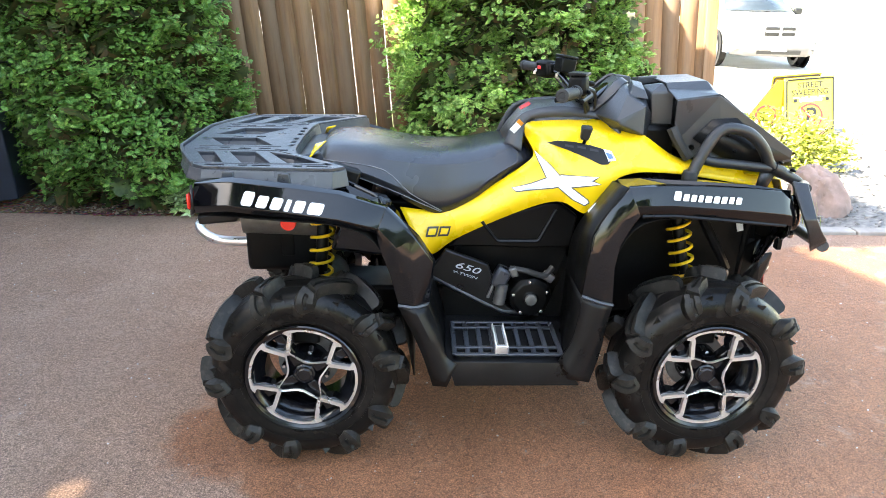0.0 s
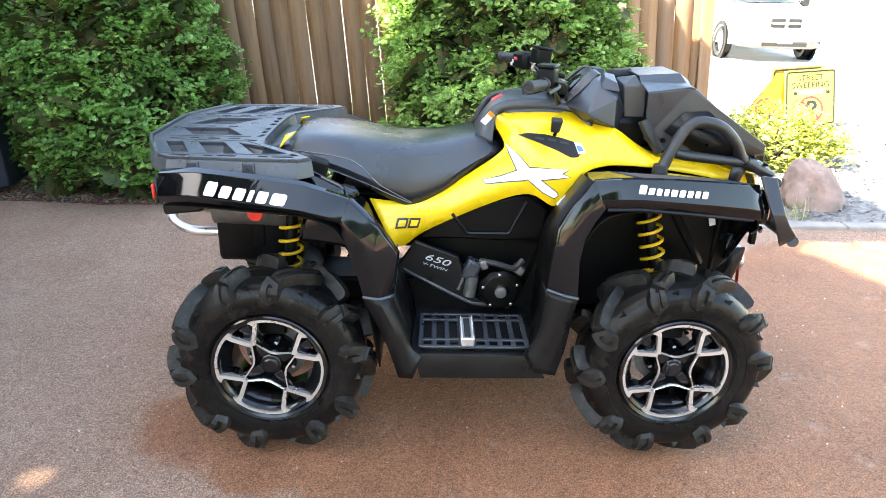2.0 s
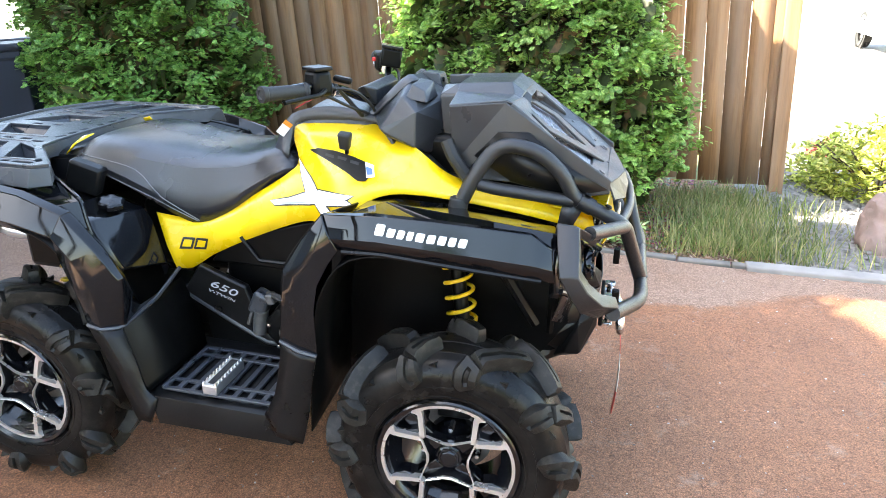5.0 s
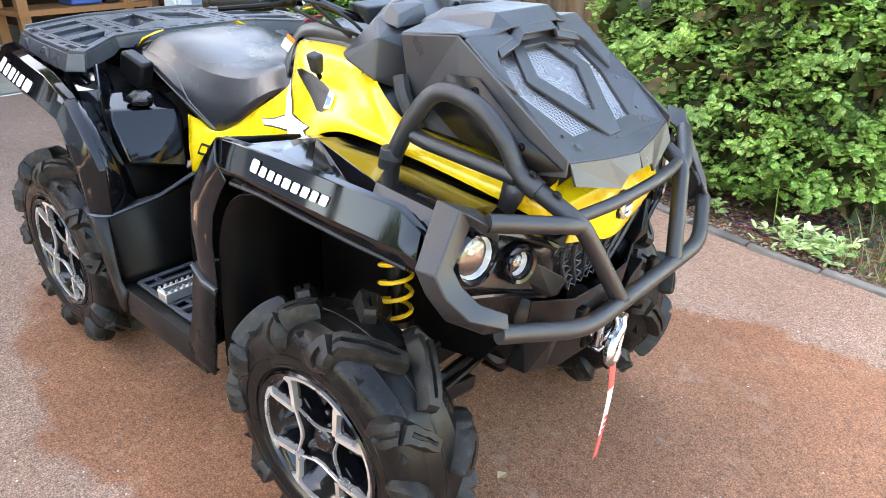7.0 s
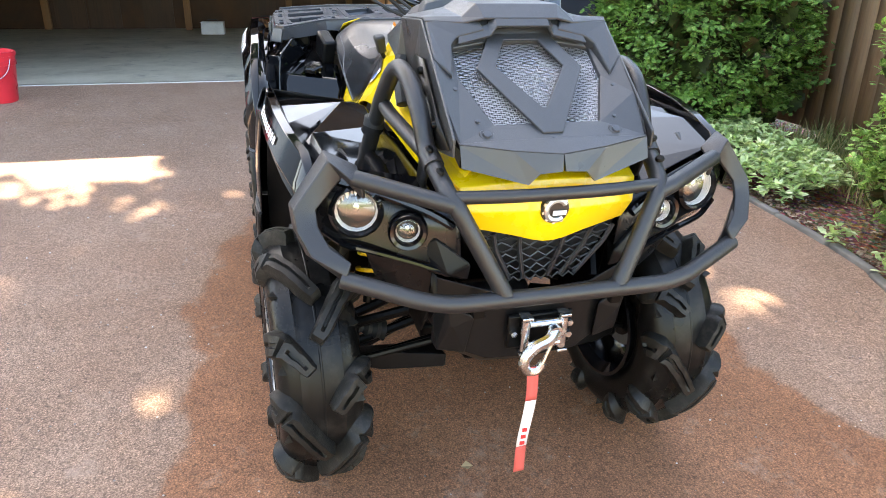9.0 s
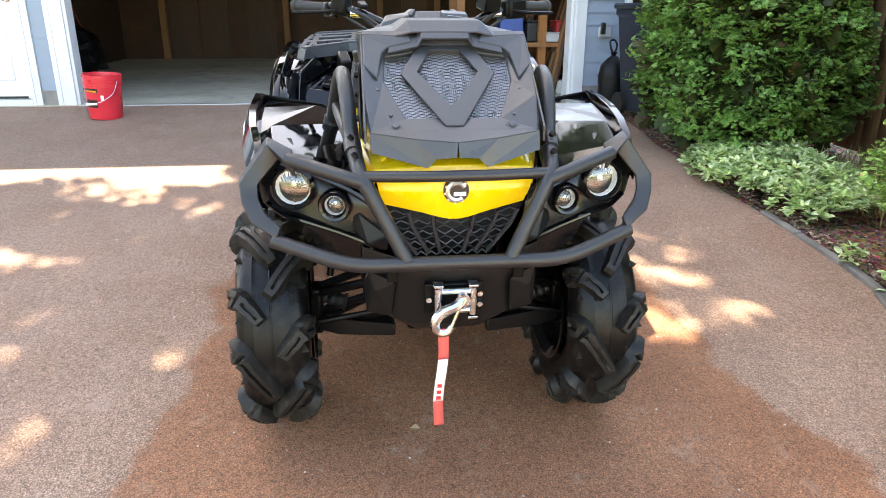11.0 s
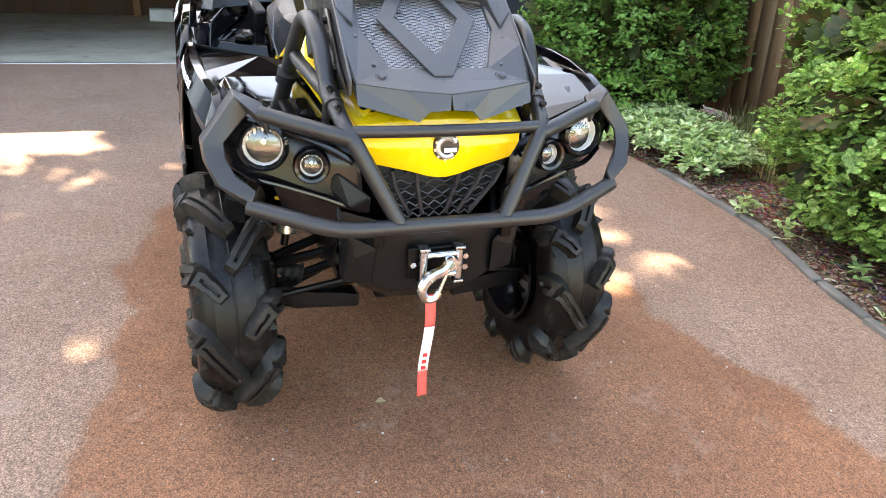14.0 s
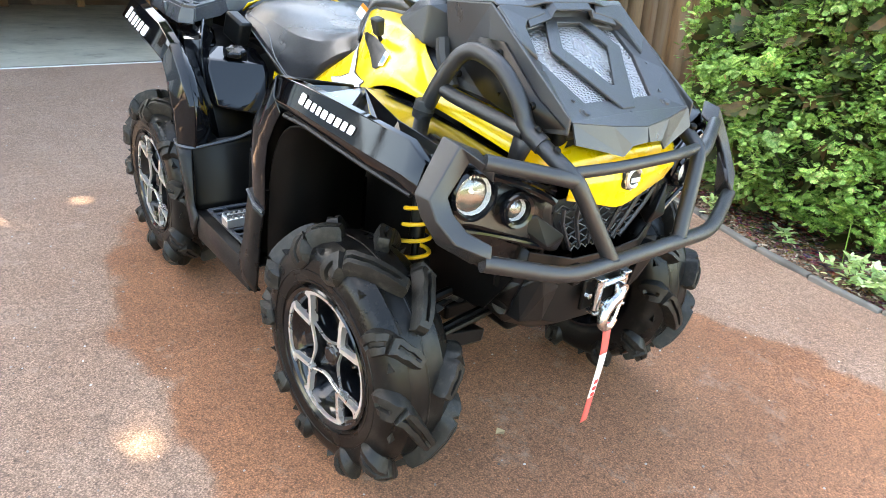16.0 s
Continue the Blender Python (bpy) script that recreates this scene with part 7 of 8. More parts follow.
# ---- rear rack ----
def plate(outline, holes, z, name, parent, thick=0.016, bv=0.003):
    """A flat moulded plate with openings cut right through it."""
    bm = bmesh.new()
    edges = []
    for loop in [outline] + holes:
        vs = [bm.verts.new((x, y, z)) for x, y in loop]
        edges += [bm.edges.new((vs[i], vs[(i + 1) % len(vs)])) for i in range(len(vs))]
    bmesh.ops.triangle_fill(bm, use_beauty=True, edges=edges)
    return part(name, bm, "rackm", parent, solid=thick, bevel=bv, smooth=False)


def sunk(loop, z, deep, shrink, name, parent, floor=True):
    """Sloped walls that lead from an opening down to a smaller floor."""
    c = Vector((sum(x for x, y in loop) / len(loop), sum(y for x, y in loop) / len(loop)))
    low = [c + (Vector(p) - c) * shrink for p in loop]
    n = len(loop)
    bm = poly([(x, y, z) for x, y in loop] + [(p.x, p.y, z - deep) for p in low], [(i, (i + 1) % n, n + (i + 1) % n, n + i) for i in range(n)] + ([tuple(range(n, 2 * n))] if floor else []))
    return part(name, bm, "rackm", parent, solid=0.003, smooth=False)


def slot(x, y, long, wide, turn):
    c, s = math.cos(radians(turn)), math.sin(radians(turn))
    return [(x + u * long / 2 * c - v * wide / 2 * s, y + u * long / 2 * s + v * wide / 2 * c) for u, v in ((-1, -0.6), (-0.8, -1), (0.8, -1), (1, -0.6), (1, 0.6), (0.8, 1), (-0.8, 1), (-1, 0.6))]


def rack():
    r = part("rear_rack", tube([(-0.62, -0.20, 0.945), (-1.0, -0.20, 0.950)], 0.012, 8), "frame", atv, "dark grey moulded plastic cargo rack")
    z = 0.988
    half = [(-1.128, 0.0), (-1.126, -0.18), (-1.098, -0.262), (-1.030, -0.415), (-0.985, -0.448), (-0.800, -0.462), (-0.590, -0.468), (-0.556, -0.440), (-0.600, -0.395), (-0.690, -0.310), (-0.735, -0.265), (-0.748, -0.190), (-0.752, 0.0)]
    outline = half + [(x, -y) for x, y in half[-2:0:-1]]
    trays = [[(-1.078, -0.030), (-0.915, -0.030), (-0.835, -0.150), (-1.000, -0.150)]]
    bays = [[(-1.060, -0.250), (-1.005, -0.250), (-0.940, -0.395), (-0.990, -0.395)],
            [(-0.955, -0.250), (-0.870, -0.252), (-0.790, -0.405), (-0.878, -0.402)],
            [(-0.820, -0.258), (-0.735, -0.300), (-0.635, -0.400), (-0.735, -0.408)]]
    slots = [slot(x, y, l * 1.1, 0.017, a) for x, y, l, a in ((-0.955, -0.428, 0.052, -4), (-0.868, -0.434, 0.026, -4), (-0.812, -0.436, 0.052, -3), (-0.700, -0.440, 0.026, -2), (-0.640, -0.442, 0.060, -2), (-0.612, -0.415, 0.030, -40),
             (-1.050, -0.205, 0.030, 0), (-0.985, -0.195, 0.030, 0), (-0.915, -0.205, 0.036, -3), (-0.850, -0.205, 0.036, -4), (-0.790, -0.225, 0.040, -6), (-0.985, -0.010, 0.032, 0), (-0.905, -0.008, 0.032, 0), (-0.770, -0.150, 0.032, 72), (-0.772, -0.095, 0.030, 84), (-0.772, -0.040, 0.030, 90))]
    mirrored = [[(x, -y) for x, y in h] for h in trays + bays]
    holes = trays + bays + slots + mirrored + [[(x, -y) for x, y in h] for h in slots if abs(h[0][1]) > 0.016]
    plate(outline, holes, z, "rack_panel", r)
    for h in trays + [[(x, -y) for x, y in t] for t in trays]:
        sunk(h, z - 0.007, 0.026, 0.74, "rack_tray", r)
    for h in bays + [[(x, -y) for x, y in t] for t in bays]:
        sunk(h, z - 0.007, 0.026, 0.66, "rack_tray", r, floor=False)
        c = Vector((sum(x for x, y in h) / 4, sum(y for x, y in h) / 4))
        low = [c + (Vector(p) - c) * 0.66 for p in h]
        mid = [low[3].lerp(low[0], 0.45), low[2].lerp(low[1], 0.45)]
        part("rack_floor", poly([(p.x, p.y, z - 0.033) for p in (low[0], low[1], mid[1], mid[0])], [(0, 1, 2, 3)]), "rackm", r, solid=0.003, smooth=False)
    # raised beads beside the slots
    for q in (-1, 1):
        for line in ([(-1.075, q * 0.222, z + 0.0062), (-0.80, q * 0.238, z + 0.0062), (-0.745, q * 0.285, z + 0.0062)], [(-1.020, q * 0.412, z + 0.0062), (-0.62, q * 0.420, z + 0.0062)], [(-1.075, q * 0.172, z + 0.0062), (-0.80, q * 0.172, z + 0.0062)]):
            part("rack_bead", tube(line, 0.0045, 6), "rackm", r)
        # outer skirt, its lower edge stepped
        top = [(-1.098, q * 0.264, z - 0.002), (-1.030, q * 0.418, z - 0.002), (-0.985, q * 0.451, z - 0.002), (-0.900, q * 0.458, z - 0.002), (-0.880, q * 0.460, z - 0.002), (-0.815, q * 0.464, z - 0.002), (-0.750, q * 0.468, z - 0.002), (-0.590, q * 0.472, z - 0.002), (-0.553, q * 0.442, z - 0.002)]
        low = [(-1.108, q * 0.272, z - 0.034), (-1.040, q * 0.430, z - 0.036), (-0.988, q * 0.466, z - 0.038), (-0.900, q * 0.474, z - 0.034), (-0.880, q * 0.476, z - 0.042), (-0.815, q * 0.480, z - 0.044), (-0.750, q * 0.484, z - 0.048), (-0.592, q * 0.488, z - 0.052), (-0.545, q * 0.452, z - 0.050)]
        part("rack_skirt", loft([top, low]), "rackm", r, solid=0.008, bevel=0.002, smooth=False)
        part("rack_skirt", loft([[(-0.556, q * 0.440, z), (-0.600, q * 0.395, z), (-0.690, q * 0.310, z), (-0.735, q * 0.265, z), (-0.748, q * 0.190, z), (-0.752, 0.0, z)], [(-0.548, q * 0.448, z - 0.042), (-0.594, q * 0.392, z - 0.042), (-0.684, q * 0.305, z - 0.045), (-0.728, q * 0.260, z - 0.034), (-0.740, q * 0.188, z - 0.040), (-0.744, 0.0, z - 0.040)]]), "rackm", r, solid=0.006, smooth=False)
        for x, y in ((-0.905, 0.470), (-0.735, 0.482)):
            part("rack_bump", box(x, q * y, z - 0.026, 0.044, 0.014, 0.044, (0, 0, q * 4), taper=0.75), "rackm", r, bevel=0.003)
        for x in (-0.93, -0.70):
            part("rack_foot", box(x, q * 0.36, z - 0.05, 0.05, 0.05, 0.07), "matt", r, bevel=0.008)
    lip = [(-1.020, -0.425), (-1.098, -0.268), (-1.130, -0.18), (-1.134, 0.0), (-1.130, 0.18), (-1.098, 0.268), (-1.020, 0.425)]
    part("rack_lip", loft([[(x, y, z - 0.034) for x, y in lip], [(x - 0.004, y, z + 0.016) for x, y in lip]]), "rackm", r, solid=0.010, bevel=0.003, smooth=False)
    for ob in (r, *r.children):
        ob.location.x = 0.012 if ob is r else 0.0
    part("seat_bolster", moved(box(0, 0, 0, 0.18, 0.50, 0.11, taper=0.8), pose(-0.70, 0, 0.915, 0, -8, 0)), "matt", atv, bevel=0.03)


rack()


# ---- front: shroud, pod, bars, nose ----
def hull(points, name, material, parent, bevel=0.004, label="", mirror=False):
    bm = bmesh.new()
    for p in points:
        bm.verts.new(p)
    out = bmesh.ops.convex_hull(bm, input=bm.verts)
    bmesh.ops.delete(bm, geom=list({g for g in out["geom_unused"] + out["geom_interior"] if isinstance(g, bmesh.types.BMVert)}), context="VERTS")
    bmesh.ops.dissolve_limit(bm, angle_limit=radians(2), verts=bm.verts, edges=bm.edges)
    if mirror:
        return both(name, bm, material, parent, label, bevel=bevel, smooth=False)
    return part(name, bm, material, parent, label, bevel=bevel, smooth=False)


def sym(points):
    return points + [(x, -y, z) for x, y, z in points]


pod = hull(sym([(0.362, -0.050, 1.212), (0.383, -0.048, 1.224), (0.398, -0.042, 1.215), (0.271, -0.074, 1.112), (0.385, -0.165, 1.184), (0.436, -0.208, 1.150), (0.338, -0.226, 1.104), (0.352, -0.228, 1.092), (0.434, -0.220, 1.058), (0.480, -0.045, 1.165), (0.506, -0.080, 1.095), (0.502, -0.080, 1.030), (0.34, -0.12, 1.05), (0.46, -0.16, 1.03)]), "instrument_pod", "shroud", atv, 0.005, "faceted black instrument pod")
for s in (-1, 1):
    # raised edges of the gauge hood
    part("hood_edge", loft([[(0.262, s * 0.095, 1.112), (0.325, s * 0.088, 1.180), (0.368, s * 0.066, 1.221), (0.388, s * 0.050, 1.223)], [(0.268, s * 0.108, 1.100), (0.340, s * 0.112, 1.164), (0.388, s * 0.090, 1.208), (0.408, s * 0.062, 1.208)]], 8), "shroud", pod, solid=0.010, bevel=0.002)
hull([(0.392, 0.025, 1.226), (0.392, 0.100, 1.222), (0.440, 0.025, 1.222), (0.440, 0.100, 1.218), (0.380, 0.022, 1.190), (0.380, 0.106, 1.186), (0.452, 0.022, 1.180), (0.452, 0.106, 1.176)], "pod_horn", "rackm", pod, 0.004)
hull([(0.415, -0.074, 1.222), (0.405, -0.140, 1.212), (0.450, -0.074, 1.216), (0.445, -0.150, 1.196), (0.395, -0.070, 1.180), (0.390, -0.160, 1.176), (0.462, -0.070, 1.172), (0.455, -0.165, 1.168)], "pod_horn", "shroud", pod, 0.004)
part("horn_bolt", lathe([(0, 0.006), (0.006, 0.005), (0.008, 0.0)], 12, "x", (0.446, 0.045, 1.202)), "frame", pod)
part("gauge", moved(lathe([(0, 0.004), (0.045, 0.004), (0.055, 0.0), (0.058, -0.02)], 24, "z"), pose(0.312, 0, 1.166, 0, -42, 0)), "gloss", pod)
for k, y in enumerate((-0.2205, -0.2165, -0.2125, -0.2085)):
    both("pod_block", box(0.368 + 0.018 * k, y, 1.0955 - 0.0072 * k, 0.013, 0.004, 0.010, (0, 26, 8)), "white", pod)
hull([(0.470, -0.03, 1.200), (0.478, -0.115, 1.185), (0.552, -0.13, 1.190), (0.552, -0.03, 1.210), (0.48, -0.03, 1.0), (0.50, -0.12, 1.0), (0.56, -0.13, 1.0), (0.56, -0.03, 1.0), (0.52, -0.09, 1.212)], "snorkel_box", "shroud", atv, 0.006, mirror=True)
hull([(0.47, 0.03, 1.22), (0.47, 0.11, 1.21), (0.54, 0.11, 1.215), (0.54, 0.03, 1.225), (0.47, 0.03, 1.15), (0.47, 0.12, 1.15), (0.55, 0.12, 1.15), (0.55, 0.03, 1.15)], "snorkel_cap", "shroud", atv, 0.005)
both("frog_strip", tube([(0.525, -0.225, 1.085), (0.545, -0.235, 1.045), (0.590, -0.235, 0.985)], 0.018, 8, 0.02), "rubber", atv)


def front_at(u, v, lift=0.0):
    """A place on the sloped front of the shroud: u across, v from the top (0) to the bottom (1)."""
    a, b = Vector((0.672, u, 1.166 - 0.03 * abs(u))), Vector((0.965, u, 0.970 - 0.01 * abs(u)))
    n = Vector((0.546, 0, 0.838))
    return a.lerp(b, v) + n * lift


def shroud():
    s = part("radiator_shroud", poly([front_at(-0.16, 0.1, -0.075), front_at(0.16, 0.1, -0.075), front_at(0.16, 0.9, -0.05), front_at(-0.16, 0.9, -0.05)], [(0, 1, 2, 3)]), "darkhole", atv, "angular black radiator shroud with a wire mesh window", solid=0.01)
    # frame round the window, in quads
    W = [(-0.162, 0.15), (-0.075, 0.10), (0.075, 0.10), (0.162, 0.15), (0.166, 0.40), (0.118, 0.775), (-0.118, 0.775), (-0.166, 0.40)]
    O = [(-0.213, 0.0, 0.030), (-0.10, -0.02, 0.028), (0.10, -0.02, 0.028), (0.213, 0.0, 0.030), (0.216, 0.60, 0.022), (0.203, 0.91, 0.012), (-0.203, 0.91, 0.012), (-0.216, 0.60, 0.022)]
    vs = [front_at(u, v, l) for u, v, l in O] + [front_at(u, v, 0.004) for u, v in W] + [front_at(u, v, -0.03) for u, v in W]
    fs = [(i, (i + 1) % 8, 8 + (i + 1) % 8, 8 + i) for i in range(8)] + [(8 + i, 8 + (i + 1) % 8, 16 + (i + 1) % 8, 16 + i) for i in range(8)]
    part("front_frame", poly(vs, fs), "shroud", s, solid=0.006, bevel=0.003, smooth=False)
    # lip folded down below the frame
    top = [front_at(u, v, l) for u, v, l in ((-0.216, 0.60, 0.022), (-0.203, 0.905, 0.012), (-0.10, 0.905, 0.012), (0.0, 0.905, 0.012), (0.10, 0.905, 0.012), (0.203, 0.905, 0.012), (0.216, 0.60, 0.022))]
    low = [(0.910, -0.218, 0.985), (0.968, -0.203, 0.954), (0.997, -0.072, 0.922), (1.001, 0.0, 0.946), (0.997, 0.072, 0.922), (0.968, 0.203, 0.954), (0.910, 0.218, 0.985)]
    mid = [(0.900, -0.217, 1.024), (0.950, -0.204, 0.995), (0.974, -0.10, 0.985), (0.990, 0, 0.979), (0.974, 0.10, 0.985), (0.950, 0.204, 0.995), (0.900, 0.217, 1.024)]
    part("lip", loft([top, mid]), "shroud", s, solid=0.005, bevel=0.002, smooth=False)
    bm = poly([mid[1], mid[2], mid[3], low[1], low[2], (0.999, -0.050, 0.944), (1.002, -0.003, 0.948)], [(0, 1, 4, 3), (1, 2, 6, 5, 4)])
    part("lip", bm, "shroud", s, solid=0.005, smooth=False)
    bm = poly([mid[5], mid[4], mid[3], low[5], low[4], (0.999, 0.050, 0.944), (1.002, 0.003, 0.948)], [(0, 3, 4, 1), (1, 4, 5, 6, 2)])
    part("lip", bm, "shroud", s, solid=0.005, smooth=False)
    # sides
    side = [(0.530, -0.228, 1.176), (0.676, -0.216, 1.192), (0.955, -0.216, 1.008), (0.955, -0.216, 0.972), (0.86, -0.220, 0.955), (0.70, -0.222, 0.985), (0.585, -0.216, 0.985), (0.540, -0.205, 1.02)]
    bm = poly(side, [tuple(range(8))])
    o = flip(bm)
    part("side_plate", bm, "shroud", s, solid=0.006, bevel=0.003, smooth=False)
    part("side_plate", o, "shroud", s, solid=0.006, bevel=0.003, smooth=False)
    # dark inset plate along the hoop with bolts
    inset = [(0.60, -0.222, 1.05), (0.66, -0.222, 1.115), (0.74, -0.222, 1.120), (0.86, -0.222, 1.03), (0.95, -0.220, 0.985), (0.86, -0.224, 0.962), (0.70, -0.226, 0.990)]
    for sgn in (1, -1):
        part("inset_plate", poly([(x, sgn * y - sgn * 0.004, z) for x, y, z in inset], [tuple(range(7))]), "matt", s, solid=0.004)
        for x, z in ((0.735, 1.095), (0.855, 1.010), (0.60, 1.02)):
            part("bolt", moved(lathe([(0, -0.008), (0.007, -0.008), (0.009, -0.003), (0.009, 0.004)], 12, "y"), pose(x, sgn * -0.229, z, 0, 0, 0 if sgn > 0 else 180)), "frame", s)
    # top: raised centre and shoulders
    bm = loft([[(0.530, y, z) for y, z in ((-0.228, 1.176), (-0.13, 1.196), (-0.10, 1.214), (0.10, 1.214), (0.13, 1.196), (0.228, 1.176))], [(x, y, z) for x, y, z in ((0.676, -0.216, 1.194), (0.684, -0.13, 1.196), (0.672, -0.095, 1.222), (0.672, 0.095, 1.222), (0.684, 0.13, 1.196), (0.676, 0.216, 1.194))], [(x, y, z) for x, y, z in ((0.690, -0.213, 1.188), (0.702, -0.13, 1.186), (0.708, -0.085, 1.196), (0.708, 0.085, 1.196), (0.702, 0.13, 1.186), (0.690, 0.213, 1.188))]])
    part("top_cowl", bm, "shroud", s, solid=0.006, bevel=0.003, smooth=False)
    for sgn in (-1, 1):
        # raised shoulder plate beside the window, pointed at its lower end
        edge = [(0.2135, 0.0, 0.036), (0.10, -0.01, 0.040), (0.085, 0.085, 0.036), (0.150, 0.125, 0.031), (0.166, 0.18, 0.029), (0.180, 0.42, 0.021), (0.2145, 0.30, 0.031)]
        k = len(edge)
        pts = [front_at(sgn * u, v, l) for u, v, l in edge] + [front_at(sgn * u, v, 0.0) for u, v, l in edge]
        part("shoulder", poly(pts, [tuple(range(k))] + [(i, k + i, k + (i + 1) % k, (i + 1) % k) for i in range(k)]), "shroud", s, bevel=0.004, smooth=False)
    # brow over the window
    bm = loft([[front_at(-0.145, 0.10, 0.026), front_at(-0.075, 0.04, 0.032), front_at(-0.06, -0.02, 0.046), front_at(0.06, -0.02, 0.046), front_at(0.075, 0.04, 0.032), front_at(0.145, 0.10, 0.026)], [front_at(-0.150, 0.17, 0.022), front_at(-0.072, 0.12, 0.026), front_at(-0.060, 0.09, 0.042), front_at(0.060, 0.09, 0.042), front_at(0.072, 0.12, 0.026), front_at(0.150, 0.17, 0.022)]])
    part("brow", bm, "shroud", s, solid=0.008, bevel=0.002, smooth=False)
    # emblem frame: a kite-shaped ring across the mesh
    outer = [(-0.066, 0.04), (0.066, 0.04), (0.121, 0.35), (0.022, 0.865), (-0.022, 0.865), (-0.121, 0.35)]
    inner = [(-0.040, 0.115), (0.040, 0.115), (0.078, 0.335), (0.004, 0.672), (-0.004, 0.672), (-0.078, 0.335)]
    vs = [front_at(u, v, 0.011) for u, v in outer] + [front_at(u, v, 0.010) for u, v in inner]
    part("emblem_frame", poly(vs, [(i, (i + 1) % 6, 6 + (i + 1) % 6, 6 + i) for i in (0, 1, 2, 4, 5)] + [(3, 4, 10, 9)]), "shroud", s, solid=0.007, bevel=0.002, smooth=False)
    # woven wire
    bm = bmesh.new()
    for i in range(64):
        u = -0.166 + 0.332 * i / 63
        v0 = 0.09 if abs(u) < 0.07 else 0.13
        v1 = 0.78 if abs(u) < 0.118 else 0.78 - 0.375 * (abs(u) - 0.118) / 0.048
        tube([front_at(u, v0 + (v1 - v0) * k / 20, -0.004 + (0.0014 if (k + i) % 2 else -0.0014)) for k in range(21)], 0.00075, 4, bm=bm, cap=False)
    for j in range(46):
        v = 0.10 + 0.675 * j / 45
        w = 0.166 if v < 0.40 else 0.168 - 0.048 * (v - 0.40) / 0.375
        tube([front_at(-w + 2 * w * k / 24, v, -0.004 + (0.0016 if (k + j) % 2 else -0.0016)) for k in range(25)], 0.0009, 4, bm=bm, cap=False)
    part("wire_mesh", bm, "steelmesh", s, "bright woven steel wire mesh")
    n = Vector((0.546, 0, 0.838)).to_track_quat("Z", "Y").to_matrix().to_4x4()
    for u, v in ((-0.142, 0.855), (0.142, 0.855)):
        at = Matrix.Translation(front_at(u, v, 0.010)) @ n
        part("washer", moved(lathe([(0.009, 0.003), (0.014, 0.003), (0.016, 0.0)], 24, "z"), at), "shroud", s)
        part("screw", moved(lathe([(0, 0.008), (0.008, 0.007), (0.010, 0.002)], 16, "z"), at), "rackm", s)
    for u, v in ((0.0, 0.90), (-0.180, 0.50), (-0.152, 0.75), (0.180, 0.50), (0.152, 0.75)):
        at = Matrix.Translation(front_at(u, v, 0.012)) @ n
        part("rivet", moved(lathe([(0, 0.0025), (0.0042, 0.002), (0.0052, -0.004)], 12, "z"), at), "rackm", s)


shroud()


